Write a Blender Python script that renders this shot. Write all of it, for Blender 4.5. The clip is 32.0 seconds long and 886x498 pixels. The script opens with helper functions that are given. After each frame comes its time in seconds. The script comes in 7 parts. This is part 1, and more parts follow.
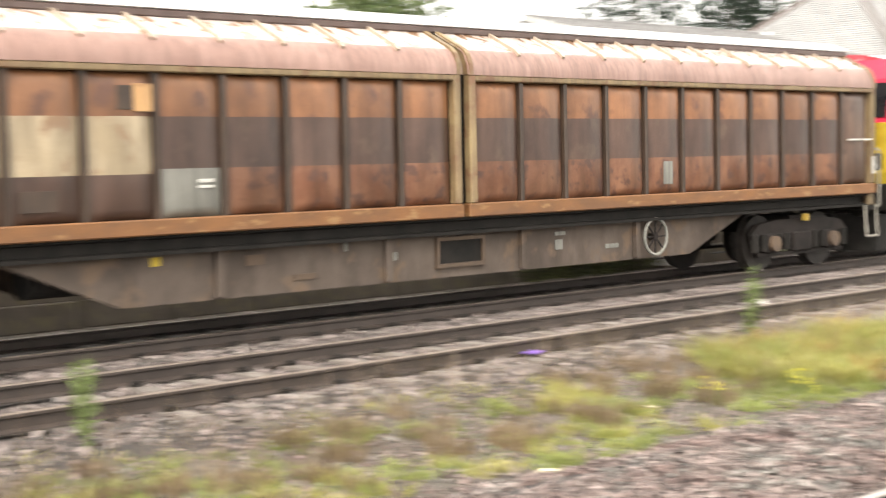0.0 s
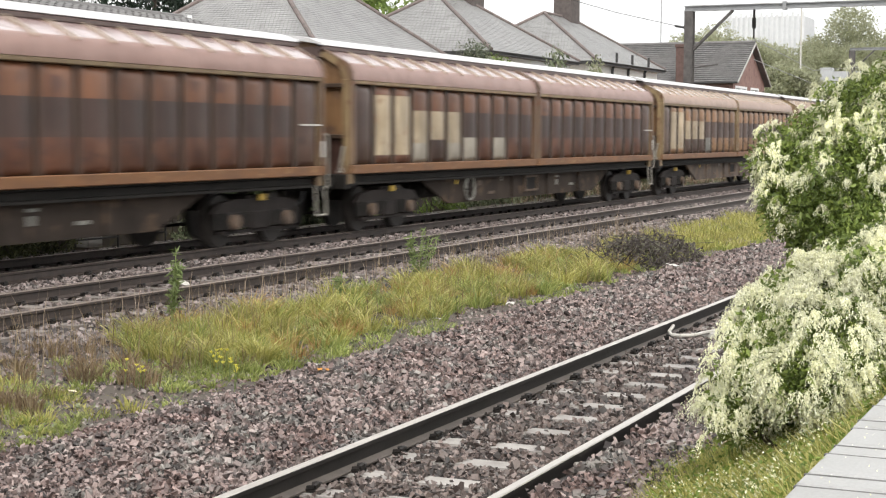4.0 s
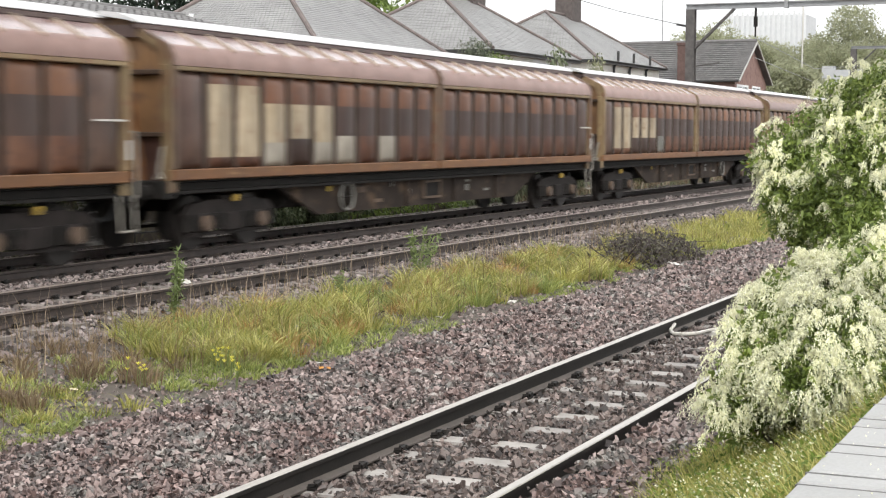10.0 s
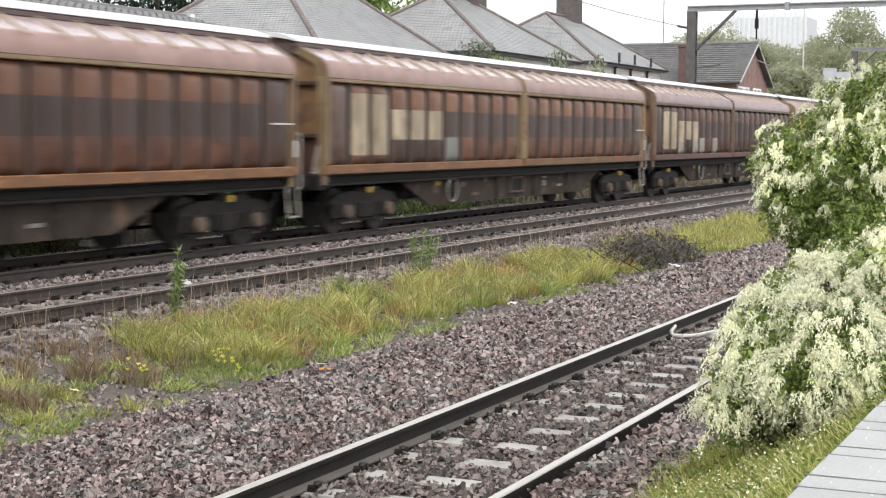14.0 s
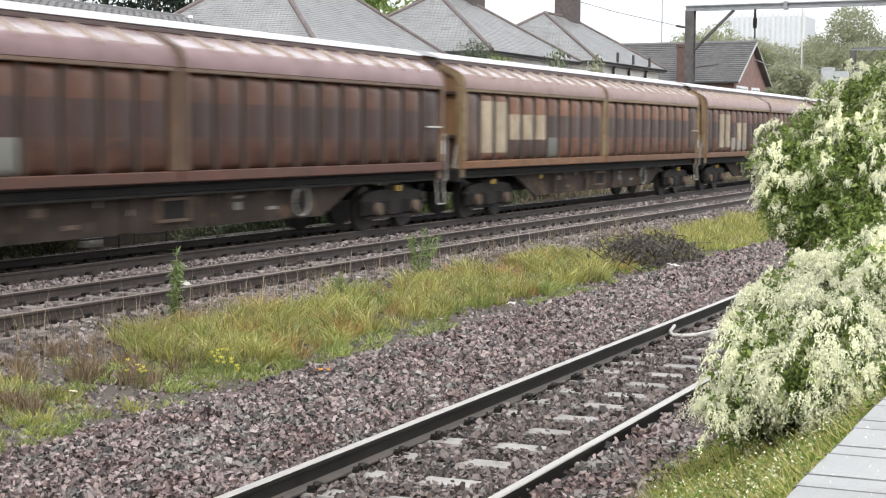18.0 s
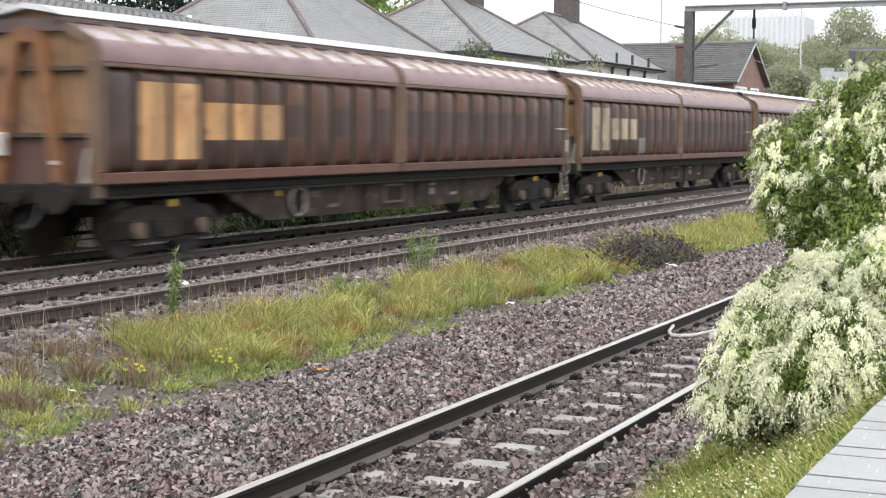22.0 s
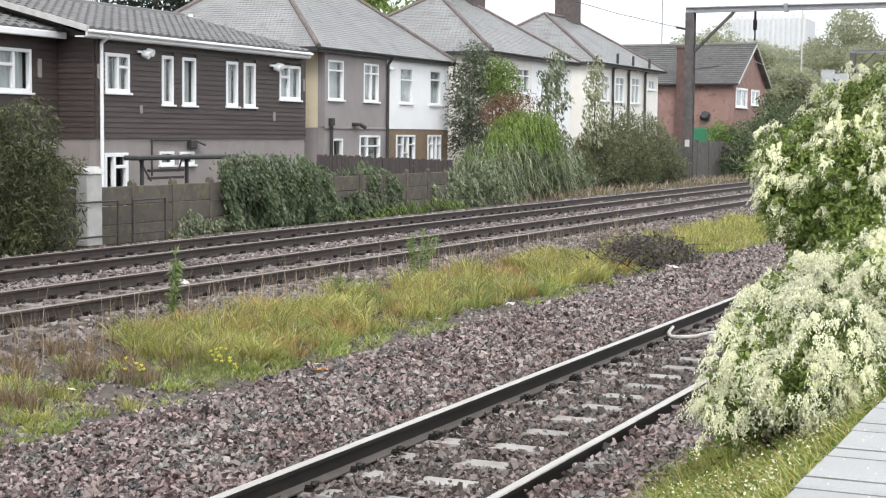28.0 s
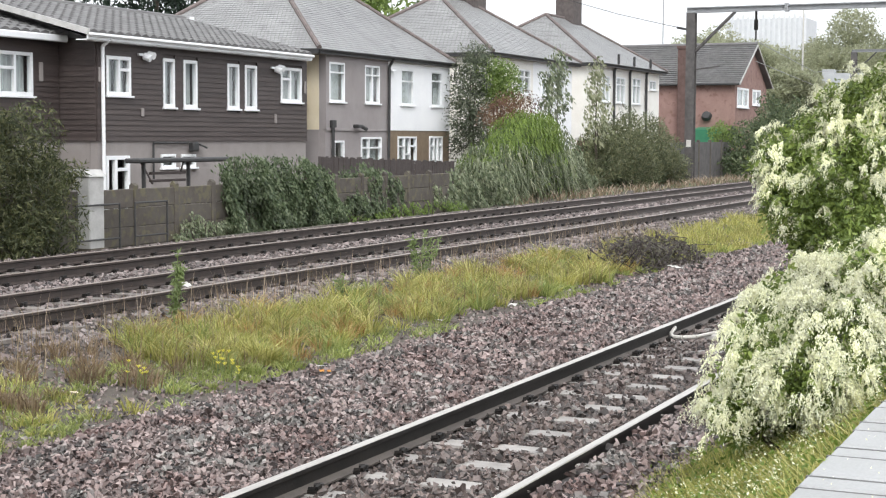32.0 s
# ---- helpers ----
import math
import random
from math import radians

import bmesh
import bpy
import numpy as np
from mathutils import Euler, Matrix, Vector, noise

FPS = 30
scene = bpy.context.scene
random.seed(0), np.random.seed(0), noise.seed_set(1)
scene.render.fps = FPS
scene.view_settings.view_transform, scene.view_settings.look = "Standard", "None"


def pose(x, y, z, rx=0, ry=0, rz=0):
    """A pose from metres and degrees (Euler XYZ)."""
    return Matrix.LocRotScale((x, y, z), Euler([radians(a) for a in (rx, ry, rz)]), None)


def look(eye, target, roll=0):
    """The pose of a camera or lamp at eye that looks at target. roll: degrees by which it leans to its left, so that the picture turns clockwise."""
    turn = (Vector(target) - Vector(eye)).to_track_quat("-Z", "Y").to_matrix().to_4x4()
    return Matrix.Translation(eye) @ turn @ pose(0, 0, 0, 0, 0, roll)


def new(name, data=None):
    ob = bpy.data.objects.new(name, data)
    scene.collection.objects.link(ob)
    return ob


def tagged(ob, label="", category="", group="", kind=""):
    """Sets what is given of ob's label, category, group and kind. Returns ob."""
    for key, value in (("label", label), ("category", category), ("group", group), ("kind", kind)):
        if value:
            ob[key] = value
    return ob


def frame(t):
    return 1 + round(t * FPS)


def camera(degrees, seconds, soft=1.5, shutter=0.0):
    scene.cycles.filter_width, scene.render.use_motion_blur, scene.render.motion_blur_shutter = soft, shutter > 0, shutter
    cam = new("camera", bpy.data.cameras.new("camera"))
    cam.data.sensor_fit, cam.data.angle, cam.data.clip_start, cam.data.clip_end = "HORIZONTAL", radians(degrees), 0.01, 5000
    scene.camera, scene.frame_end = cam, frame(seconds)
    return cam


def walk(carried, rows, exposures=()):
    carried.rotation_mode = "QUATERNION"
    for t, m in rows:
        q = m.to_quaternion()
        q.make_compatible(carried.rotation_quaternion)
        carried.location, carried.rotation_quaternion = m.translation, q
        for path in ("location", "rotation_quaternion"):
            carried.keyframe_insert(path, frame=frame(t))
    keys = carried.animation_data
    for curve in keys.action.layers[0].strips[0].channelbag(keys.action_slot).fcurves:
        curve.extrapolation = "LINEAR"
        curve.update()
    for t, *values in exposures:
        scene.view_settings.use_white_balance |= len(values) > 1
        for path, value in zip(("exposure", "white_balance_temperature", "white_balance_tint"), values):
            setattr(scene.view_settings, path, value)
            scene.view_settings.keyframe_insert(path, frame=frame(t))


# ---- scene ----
EXPOSURES = [(0.0, 1.62, 7150, 10), (0.6, 1.4, 7100, 10), (1.0, 1.13, 6950, 10), (1.6, 0.9, 6850, 10), (2.2, 0.83, 6750, 10), (8.0, 0.77, 6600, 10), (14.0, 0.79, 6400, 10), (22.0, 0.79, 6280, 10), (32.0, 0.8, 6280, 10)]
cam = camera(32.13, 32.0, soft=1.2, shutter=0.5)
PATH = [
    (0.0, (0.0, 0.0, 2.193), (-21.36, 20.99, 0.443), -1.22),
    (0.2, (0.0, 0.0, 2.193), (-19.497, 22.757, 0.427), -1.05),
    (0.4, (0.0, 0.0, 2.193), (-18.480, 23.590, 0.414), -0.85),
    (0.6, (0.0, 0.0, 2.193), (-17.480, 24.317, 0.385), -0.62),
    (0.8, (0.0, 0.0, 2.193), (-15.609, 25.553, 0.347), -0.29),
    (1.0, (0.0, 0.0, 2.193), (-12.937, 26.999, 0.267), 0.31),
    (1.2, (0.0, 0.0, 2.193), (-11.811, 27.503, 0.177), 0.43),
    (1.4, (0.0, 0.0, 2.193), (-12.056, 27.385, 0.024), 0.53),
    (1.7, (0.0, 0.0, 2.193), (-12.177, 27.330, 0.010), 0.57),
    (2.0, (0.0, 0.0, 2.193), (-12.289, 27.279, -0.007), 0.16),
    (2.5, (0.0, 0.0, 2.193), (-12.305, 27.272, -0.007), 0.15),
    (3.0, (0.0, 0.0, 2.193), (-12.274, 27.285, -0.013), 0.21),
    (3.5, (0.0, 0.0, 2.193), (-12.275, 27.285, -0.014), 0.20),
    (5.5, (0.0, 0.0, 2.193), (-12.267, 27.289, -0.010), 0.21),
    (6.0, (0.0, 0.0, 2.193), (-12.270, 27.287, -0.010), 0.21),
    (7.0, (0.0, 0.0, 2.193), (-12.277, 27.284, -0.011), 0.16),
    (8.0, (0.0, 0.0, 2.193), (-12.278, 27.283, -0.023), 0.17),
    (9.0, (0.0, 0.0, 2.193), (-12.291, 27.276, -0.032), 0.13),
    (10.0, (0.0, 0.0, 2.193), (-12.297, 27.272, -0.043), 0.20),
    (11.0, (0.0, 0.0, 2.193), (-12.303, 27.269, -0.050), 0.17),
    (11.5, (0.0, 0.0, 2.193), (-12.306, 27.269, -0.033), 0.36),
    (12.0, (0.0, 0.0, 2.193), (-12.302, 27.271, -0.027), 0.43),
    (13.0, (0.0, 0.0, 2.193), (-12.304, 27.271, -0.018), 0.37),
    (14.0, (0.0, 0.0, 2.193), (-12.309, 27.269, -0.018), 0.32),
    (14.5, (0.0, 0.0, 2.193), (-12.309, 27.270, -0.011), 0.26),
    (16.5, (0.0, 0.0, 2.193), (-12.309, 27.270, -0.009), 0.15),
    (17.0, (0.0, 0.0, 2.193), (-12.301, 27.273, -0.011), 0.19),
    (18.0, (0.0, 0.0, 2.193), (-12.290, 27.278, -0.013), 0.17),
    (19.0, (0.0, 0.0, 2.193), (-12.283, 27.281, -0.010), 0.21),
    (20.0, (0.0, 0.0, 2.193), (-12.280, 27.283, -0.011), 0.22),
    (21.0, (0.0, 0.0, 2.193), (-12.274, 27.285, -0.007), 0.16),
    (22.0, (0.0, 0.0, 2.193), (-12.269, 27.287, -0.015), 0.25),
    (23.0, (0.0, 0.0, 2.193), (-12.270, 27.288, -0.008), 0.33),
    (24.0, (0.0, 0.0, 2.193), (-12.272, 27.287, -0.006), 0.42),
    (25.0, (0.0, 0.0, 2.193), (-12.271, 27.287, -0.005), 0.46),
    (25.5, (0.0, 0.0, 2.193), (-12.270, 27.287, -0.009), 0.49),
    (27.5, (0.0, 0.0, 2.193), (-12.270, 27.287, -0.009), 0.49),
    (28.0, (0.0, 0.0, 2.193), (-12.271, 27.287, -0.010), 0.50),
    (29.0, (0.0, 0.0, 2.193), (-12.271, 27.287, -0.010), 0.50),
    (30.0, (0.0, 0.0, 2.193), (-12.271, 27.287, -0.009), 0.51),
    (30.5, (0.0, 0.0, 2.193), (-12.289, 27.280, 0.007), 0.42),
    (31.0, (0.0, 0.0, 2.193), (-12.298, 27.277, 0.025), 0.33),
    (31.5, (0.0, 0.0, 2.193), (-12.300, 27.277, 0.023), 0.27),
    (32.0, (0.0, 0.0, 2.193), (-12.307, 27.273, 0.017), 0.23),
]
walk(cam, [(t, look(eye, target, roll)) for t, eye, target, roll in PATH], EXPOSURES)

# ---- world, sun ----
world = bpy.data.worlds.new("sky")
scene.world = world
world.use_nodes = True
wn, wl = world.node_tree.nodes, world.node_tree.links
sky = wn.new("ShaderNodeTexSky")
sky.sky_type, sky.sun_disc = "NISHITA", False
sky.sun_elevation, sky.sun_rotation = radians(48), radians(150)
sky.air_density, sky.dust_density, sky.ozone_density = 1.0, 6.0, 1.0
hsv = wn.new("ShaderNodeHueSaturation")
hsv.inputs["Saturation"].default_value = 0.12
cloud = wn.new("ShaderNodeMixRGB")
cloud.inputs["Fac"].default_value = 0.72
cloud.inputs["Color2"].default_value = (8.6, 8.8, 9.0, 1)
wl.new(sky.outputs["Color"], hsv.inputs["Color"])
wl.new(hsv.outputs["Color"], cloud.inputs["Color1"])
wl.new(cloud.outputs["Color"], wn["Background"].inputs["Color"])
wn["Background"].inputs["Strength"].default_value = 0.115
sun = new("sun", bpy.data.lights.new("sun", "SUN"))
sun.data.energy, sun.data.angle, sun.data.color = 0.9, radians(25), (1.0, 0.97, 0.92)
sun.matrix_world = look((20, -30, 40), (0, 6, 0))

# ---- mesh helpers ----
RNG = np.random.default_rng(7)


class Geo:
    """Collects faces of one part."""

    def __init__(self):
        self.v, self.f, self.m, self.weld = [], [], [], False

    def face(self, pts, m=0):
        n = len(self.v)
        self.v += [tuple(p) for p in pts]
        self.f.append(tuple(range(n, n + len(pts))))
        self.m.append(m)

    def box(self, x0, y0, z0, x1, y1, z1, m=0, c=0.0):
        lo, hi = Vector((min(x0, x1), min(y0, y1), min(z0, z1))), Vector((max(x0, x1), max(y0, y1), max(z0, z1)))
        c = min(c, 0.45 * min(hi - lo))
        n = len(self.v)
        if c <= 0:
            for k in range(8):
                self.v.append(tuple(hi[i] if k >> i & 1 else lo[i] for i in range(3)))
            for q in ((0, 2, 3, 1), (4, 5, 7, 6), (0, 1, 5, 4), (2, 6, 7, 3), (0, 4, 6, 2), (1, 3, 7, 5)):
                self.f.append(tuple(n + i for i in q))
                self.m.append(m)
            return self
        for k in range(8):
            for a in range(3):
                p = [0, 0, 0]
                for i in range(3):
                    e, s = (hi[i], -1) if k >> i & 1 else (lo[i], 1)
                    p[i] = e if i == a else e + s * c
                self.v.append(tuple(p))
        idx = lambda k, a: n + 3 * k + a
        for a in range(3):
            u, w = (a + 1) % 3, (a + 2) % 3
            for s in (0, 1):
                q = [s << a, s << a | 1 << u, s << a | 1 << u | 1 << w, s << a | 1 << w]
                if not s:
                    q.reverse()
                self.f.append(tuple(idx(k, a) for k in q))
                self.m.append(m)
            for s in (0, 1):
                for r in (0, 1):
                    k0 = s << u | r << w
                    k1 = k0 | 1 << a
                    q = [idx(k0, u), idx(k1, u), idx(k1, w), idx(k0, w)]
                    if s == r:
                        q.reverse()
                    self.f.append(tuple(q))
                    self.m.append(m)
        for k in range(8):
            q = [idx(k, 0), idx(k, 1), idx(k, 2)]
            if bin(k).count("1") % 2 == 0:
                q.reverse()
            self.f.append(tuple(q))
            self.m.append(m)
        return self

    def prism(self, prof, axis, a, b, m=0, caps=True):
        """A closed outline carried along an axis from a to b. Outline points are the two other coordinates, in x, y, z order."""
        def at(p, d):
            q = list(p)
            q.insert(axis, d)
            return tuple(q)
        n, k = len(self.v), len(prof)
        self.v += [at(p, a) for p in prof] + [at(p, b) for p in prof]
        for i in range(k):
            j = (i + 1) % k
            self.f.append((n + i, n + j, n + k + j, n + k + i))
            self.m.append(m)
        if caps:
            self.f.append(tuple(n + i for i in reversed(range(k))))
            self.f.append(tuple(n + k + i for i in range(k)))
            self.m += [m, m]
        return self

    def cyl(self, p, q, r, n=12, m=0, r2=None):
        p, q = Vector(p), Vector(q)
        d = (q - p).normalized()
        u = d.orthogonal().normalized()
        w = d.cross(u)
        r2 = r if r2 is None else r2
        k = len(self.v)
        for c, rr in ((p, r), (q, r2)):
            for i in range(n):
                a = 2 * math.pi * i / n
                self.v.append(tuple(c + rr * (math.cos(a) * u + math.sin(a) * w)))
        for i in range(n):
            j = (i + 1) % n
            self.f.append((k + i, k + j, k + n + j, k + n + i))
            self.m.append(m)
        self.f.append(tuple(k + i for i in reversed(range(n))))
        self.f.append(tuple(k + n + i for i in range(n)))
        self.m += [m, m]
        return self

    def tube(self, pts, r, n=6, m=0):
        for a, b in zip(pts[:-1], pts[1:]):
            self.cyl(a, b, r, n, m)
        return self

    def bar(self, p, q, w, h, m=0):
        """A square bar between two points."""
        p, q = Vector(p), Vector(q)
        d = (q - p).normalized()
        u = d.cross((0, 0, 1)) if abs(d.z) < 0.95 else Vector((1, 0, 0))
        u = u.normalized() * w / 2
        t = u.cross(d).normalized() * h / 2
        n = len(self.v)
        for c in (p, q):
            self.v += [tuple(c - u - t), tuple(c + u - t), tuple(c + u + t), tuple(c - u + t)]
        for a in ((0, 1, 2, 3), (7, 6, 5, 4), (0, 4, 5, 1), (1, 5, 6, 2), (2, 6, 7, 3), (3, 7, 4, 0)):
            self.f.append(tuple(n + i for i in a))
            self.m.append(m)
        return self

    def mesh(self, name, mats, smooth=False):
        me = bpy.data.meshes.new(name)
        me.from_pydata(self.v, [], self.f)
        for x in mats if isinstance(mats, (list, tuple)) else [mats]:
            me.materials.append(x)
        me.polygons.foreach_set("material_index", self.m)
        bm = bmesh.new()
        bm.from_mesh(me)
        if self.weld:
            bmesh.ops.remove_doubles(bm, verts=bm.verts, dist=0.0002)
        bmesh.ops.recalc_face_normals(bm, faces=bm.faces)
        bm.to_mesh(me)
        bm.free()
        if smooth:
            me.shade_smooth()
        me.update()
        return me


def fast(name, verts, faces, mat, smooth=False, index=None):
    """A mesh from arrays; all faces have the same number of corners."""
    verts, faces = np.asarray(verts, np.float32), np.asarray(faces, np.int32)
    me = bpy.data.meshes.new(name)
    me.vertices.add(len(verts))
    me.vertices.foreach_set("co", verts.ravel())
    m, k = faces.shape
    me.loops.add(m * k)
    me.loops.foreach_set("vertex_index", faces.ravel())
    me.polygons.add(m)
    me.polygons.foreach_set("loop_start", np.arange(0, m * k, k, dtype=np.int32))
    me.polygons.foreach_set("use_smooth", np.full(m, smooth))
    for x in mat if isinstance(mat, (list, tuple)) else [mat]:
        me.materials.append(x)
    if index is not None:
        me.polygons.foreach_set("material_index", np.asarray(index, np.int32))
    me.update(calc_edges=True)
    me.validate()
    return me


def part(name, geo, mats, parent, label="", smooth=False, at=None):
    me = geo if isinstance(geo, bpy.types.Mesh) else geo.mesh(name, mats, smooth)
    ob = new(name, me)
    ob.parent = parent
    if at is not None:
        ob.matrix_basis = at
    if label:
        ob["label"] = label
    return ob


def thing(name, label, category, m=None, group="", kind=""):
    ob = new(name)
    ob.empty_display_size = 0.2
    if m is not None:
        ob.matrix_basis = m
    return tagged(ob, label, category, group, kind)


# ---- materials ----
def mat(name, a, b, scale=6.0, rough=0.7, metal=0.0, bump=0.25, fine=70.0, streak=0.0, vary=0.0, island=0.0, stain=None, stain_at=0.62,
        rough2=None, clear=0.0, stretch=(1, 1, 1), sfreq=(9, 9, 0.5)):
    """Two colours blended by coarse noise, fine grain over them, stains of a third colour, relief from the grain."""
    m = bpy.data.materials.new(name)
    m.use_nodes = True
    n, l = m.node_tree.nodes, m.node_tree.links
    bs = n["Principled BSDF"]
    tc = n.new("ShaderNodeTexCoord")
    mp = n.new("ShaderNodeMapping")
    mp.inputs["Scale"].default_value = stretch
    l.new(tc.outputs["Object"], mp.inputs["Vector"])
    src = mp.outputs["Vector"]
    info = n.new("ShaderNodeObjectInfo")
    shift = n.new("ShaderNodeVectorMath")
    shift.operation = "ADD"
    sc = n.new("ShaderNodeMath")
    sc.operation = "MULTIPLY"
    sc.inputs[1].default_value = 37.0
    l.new(info.outputs["Random"], sc.inputs[0])
    l.new(src, shift.inputs[0])
    l.new(sc.outputs[0], shift.inputs[1])
    src = shift.outputs[0]
    big = n.new("ShaderNodeTexNoise")
    big.inputs["Scale"].default_value, big.inputs["Detail"].default_value, big.inputs["Roughness"].default_value = scale, 5, 0.6
    l.new(src, big.inputs["Vector"])
    ramp = n.new("ShaderNodeMapRange")
    ramp.inputs["From Min"].default_value, ramp.inputs["From Max"].default_value = 0.36, 0.64
    l.new(big.outputs["Fac"], ramp.inputs["Value"])
    mix = n.new("ShaderNodeMixRGB")
    mix.inputs["Color1"].default_value, mix.inputs["Color2"].default_value = (*a, 1), (*b, 1)
    l.new(ramp.outputs[0], mix.inputs["Fac"])
    col = mix.outputs[0]
    if streak:
        sm = n.new("ShaderNodeMapping")
        sm.inputs["Scale"].default_value = sfreq
        l.new(src, sm.inputs["Vector"])
        sn = n.new("ShaderNodeTexNoise")
        sn.inputs["Scale"].default_value, sn.inputs["Detail"].default_value = 1.4, 4
        l.new(sm.outputs[0], sn.inputs["Vector"])
        sr = n.new("ShaderNodeMapRange")
        sr.inputs["From Min"].default_value, sr.inputs["From Max"].default_value = 0.35, 0.7
        sr.inputs["To Min"].default_value, sr.inputs["To Max"].default_value = 1.0 + streak * 0.35, 1.0 - streak
        l.new(sn.outputs["Fac"], sr.inputs["Value"])
        h = n.new("ShaderNodeHueSaturation")
        l.new(sr.outputs[0], h.inputs["Value"])
        l.new(col, h.inputs["Color"])
        col = h.outputs[0]
    if stain:
        st = n.new("ShaderNodeTexNoise")
        st.inputs["Scale"].default_value, st.inputs["Detail"].default_value = scale * 2.3, 7
        l.new(src, st.inputs["Vector"])
        rr = n.new("ShaderNodeMapRange")
        rr.inputs["From Min"].default_value, rr.inputs["From Max"].default_value = stain_at - 0.05, stain_at + 0.06
        l.new(st.outputs["Fac"], rr.inputs["Value"])
        mx = n.new("ShaderNodeMixRGB")
        mx.inputs["Color2"].default_value = (*stain, 1)
        l.new(rr.outputs[0], mx.inputs["Fac"])
        l.new(col, mx.inputs["Color1"])
        col = mx.outputs[0]
    grain = n.new("ShaderNodeTexNoise")
    grain.inputs["Scale"].default_value, grain.inputs["Detail"].default_value = fine, 3
    l.new(src, grain.inputs["Vector"])
    gr = n.new("ShaderNodeMapRange")
    gr.inputs["To Min"].default_value, gr.inputs["To Max"].default_value = 0.8, 1.2
    l.new(grain.outputs["Fac"], gr.inputs["Value"])
    val = gr.outputs[0]
    for out, amount in ((info.outputs["Random"], vary), (None, island)):
        if amount:
            if out is None:
                out = n.new("ShaderNodeNewGeometry").outputs["Random Per Island"]
            vr = n.new("ShaderNodeMapRange")
            vr.inputs["To Min"].default_value, vr.inputs["To Max"].default_value = 1 - amount, 1 + amount
            l.new(out, vr.inputs["Value"])
            mu = n.new("ShaderNodeMath")
            mu.operation = "MULTIPLY"
            l.new(val, mu.inputs[0])
            l.new(vr.outputs[0], mu.inputs[1])
            val = mu.outputs[0]
    h = n.new("ShaderNodeHueSaturation")
    l.new(val, h.inputs["Value"])
    l.new(col, h.inputs["Color"])
    l.new(h.outputs[0], bs.inputs["Base Color"])
    bs.inputs["Metallic"].default_value = metal
    if rough2 is None:
        bs.inputs["Roughness"].default_value = rough
    else:
        rm = n.new("ShaderNodeMapRange")
        rm.inputs["From Min"].default_value, rm.inputs["From Max"].default_value = 0.35, 0.65
        rm.inputs["To Min"].default_value, rm.inputs["To Max"].default_value = rough, rough2
        l.new(big.outputs["Fac"], rm.inputs["Value"])
        l.new(rm.outputs[0], bs.inputs["Roughness"])
    bs.inputs["Coat Weight"].default_value = clear
    bs.inputs["Coat Roughness"].default_value = 0.15
    if bump:
        bp = n.new("ShaderNodeBump")
        bp.inputs["Strength"].default_value, bp.inputs["Distance"].default_value = bump, 0.01
        l.new(grain.outputs["Fac"], bp.inputs["Height"])
        l.new(bp.outputs[0], bs.inputs["Normal"])
    return m


def leaf_mat(name, a, b, c=None, thin=0.35, rough=0.5):
    """Foliage: each leaf takes its own tone between the colours; some light passes through."""
    m = bpy.data.materials.new(name)
    m.use_nodes = True
    n, l = m.node_tree.nodes, m.node_tree.links
    bs = n["Principled BSDF"]
    geo = n.new("ShaderNodeNewGeometry")
    ramp = n.new("ShaderNodeValToRGB")
    ramp.color_ramp.elements[0].color, ramp.color_ramp.elements[1].color = (*a, 1), (*(c or b), 1)
    if c:
        ramp.color_ramp.elements.new(0.5).color = (*b, 1)
    l.new(geo.outputs["Random Per Island"], ramp.inputs["Fac"])
    tc = n.new("ShaderNodeTexCoord")
    no = n.new("ShaderNodeTexNoise")
    no.inputs["Scale"].default_value, no.inputs["Detail"].default_value = 1.3, 3
    l.new(tc.outputs["Object"], no.inputs["Vector"])
    mr = n.new("ShaderNodeMapRange")
    mr.inputs["From Min"].default_value, mr.inputs["From Max"].default_value = 0.3, 0.7
    mr.inputs["To Min"].default_value, mr.inputs["To Max"].default_value = 0.7, 1.3
    l.new(no.outputs["Fac"], mr.inputs["Value"])
    h = n.new("ShaderNodeHueSaturation")
    l.new(mr.outputs[0], h.inputs["Value"])
    l.new(ramp.outputs["Color"], h.inputs["Color"])
    l.new(h.outputs[0], bs.inputs["Base Color"])
    bs.inputs["Roughness"].default_value = rough
    tr = n.new("ShaderNodeBsdfTranslucent")
    l.new(h.outputs[0], tr.inputs["Color"])
    ms = n.new("ShaderNodeMixShader")
    ms.inputs["Fac"].default_value = thin
    l.new(bs.outputs[0], ms.inputs[1])
    l.new(tr.outputs[0], ms.inputs[2])
    l.new(ms.outputs[0], n["Material Output"].inputs["Surface"])
    return m


M_BALLAST = mat("ballast_stone", (0.165, 0.114, 0.103), (0.25, 0.203, 0.188), 1.4, 0.5, bump=0.3, fine=120, island=0.9, stain=(0.19, 0.178, 0.163), stain_at=0.57)
M_BALLAST3 = mat("grimy_ballast_stone", (0.115, 0.087, 0.077), (0.178, 0.144, 0.13), 3, 0.55, bump=0.3, fine=120, island=0.85, stain=(0.12, 0.112, 0.104), stain_at=0.6)
M_BALLAST2 = mat("dusty_ballast_stone", (0.155, 0.122, 0.113), (0.225, 0.19, 0.178), 3, 0.6, bump=0.3, fine=120, island=0.8, stain=(0.17, 0.155, 0.145), stain_at=0.6)
# near black: the shade in the gaps between stones is put into this colour
M_BED = mat("gap_shade_ballast_bed", (0.03, 0.025, 0.023), (0.06, 0.05, 0.047), 22, 0.8, bump=1.0, fine=45, stain=(0.035, 0.03, 0.028), stain_at=0.55)
M_EARTH = mat("rough_ground", (0.075, 0.062, 0.05), (0.105, 0.088, 0.072), 1.6, 0.9, bump=0.8, fine=25)
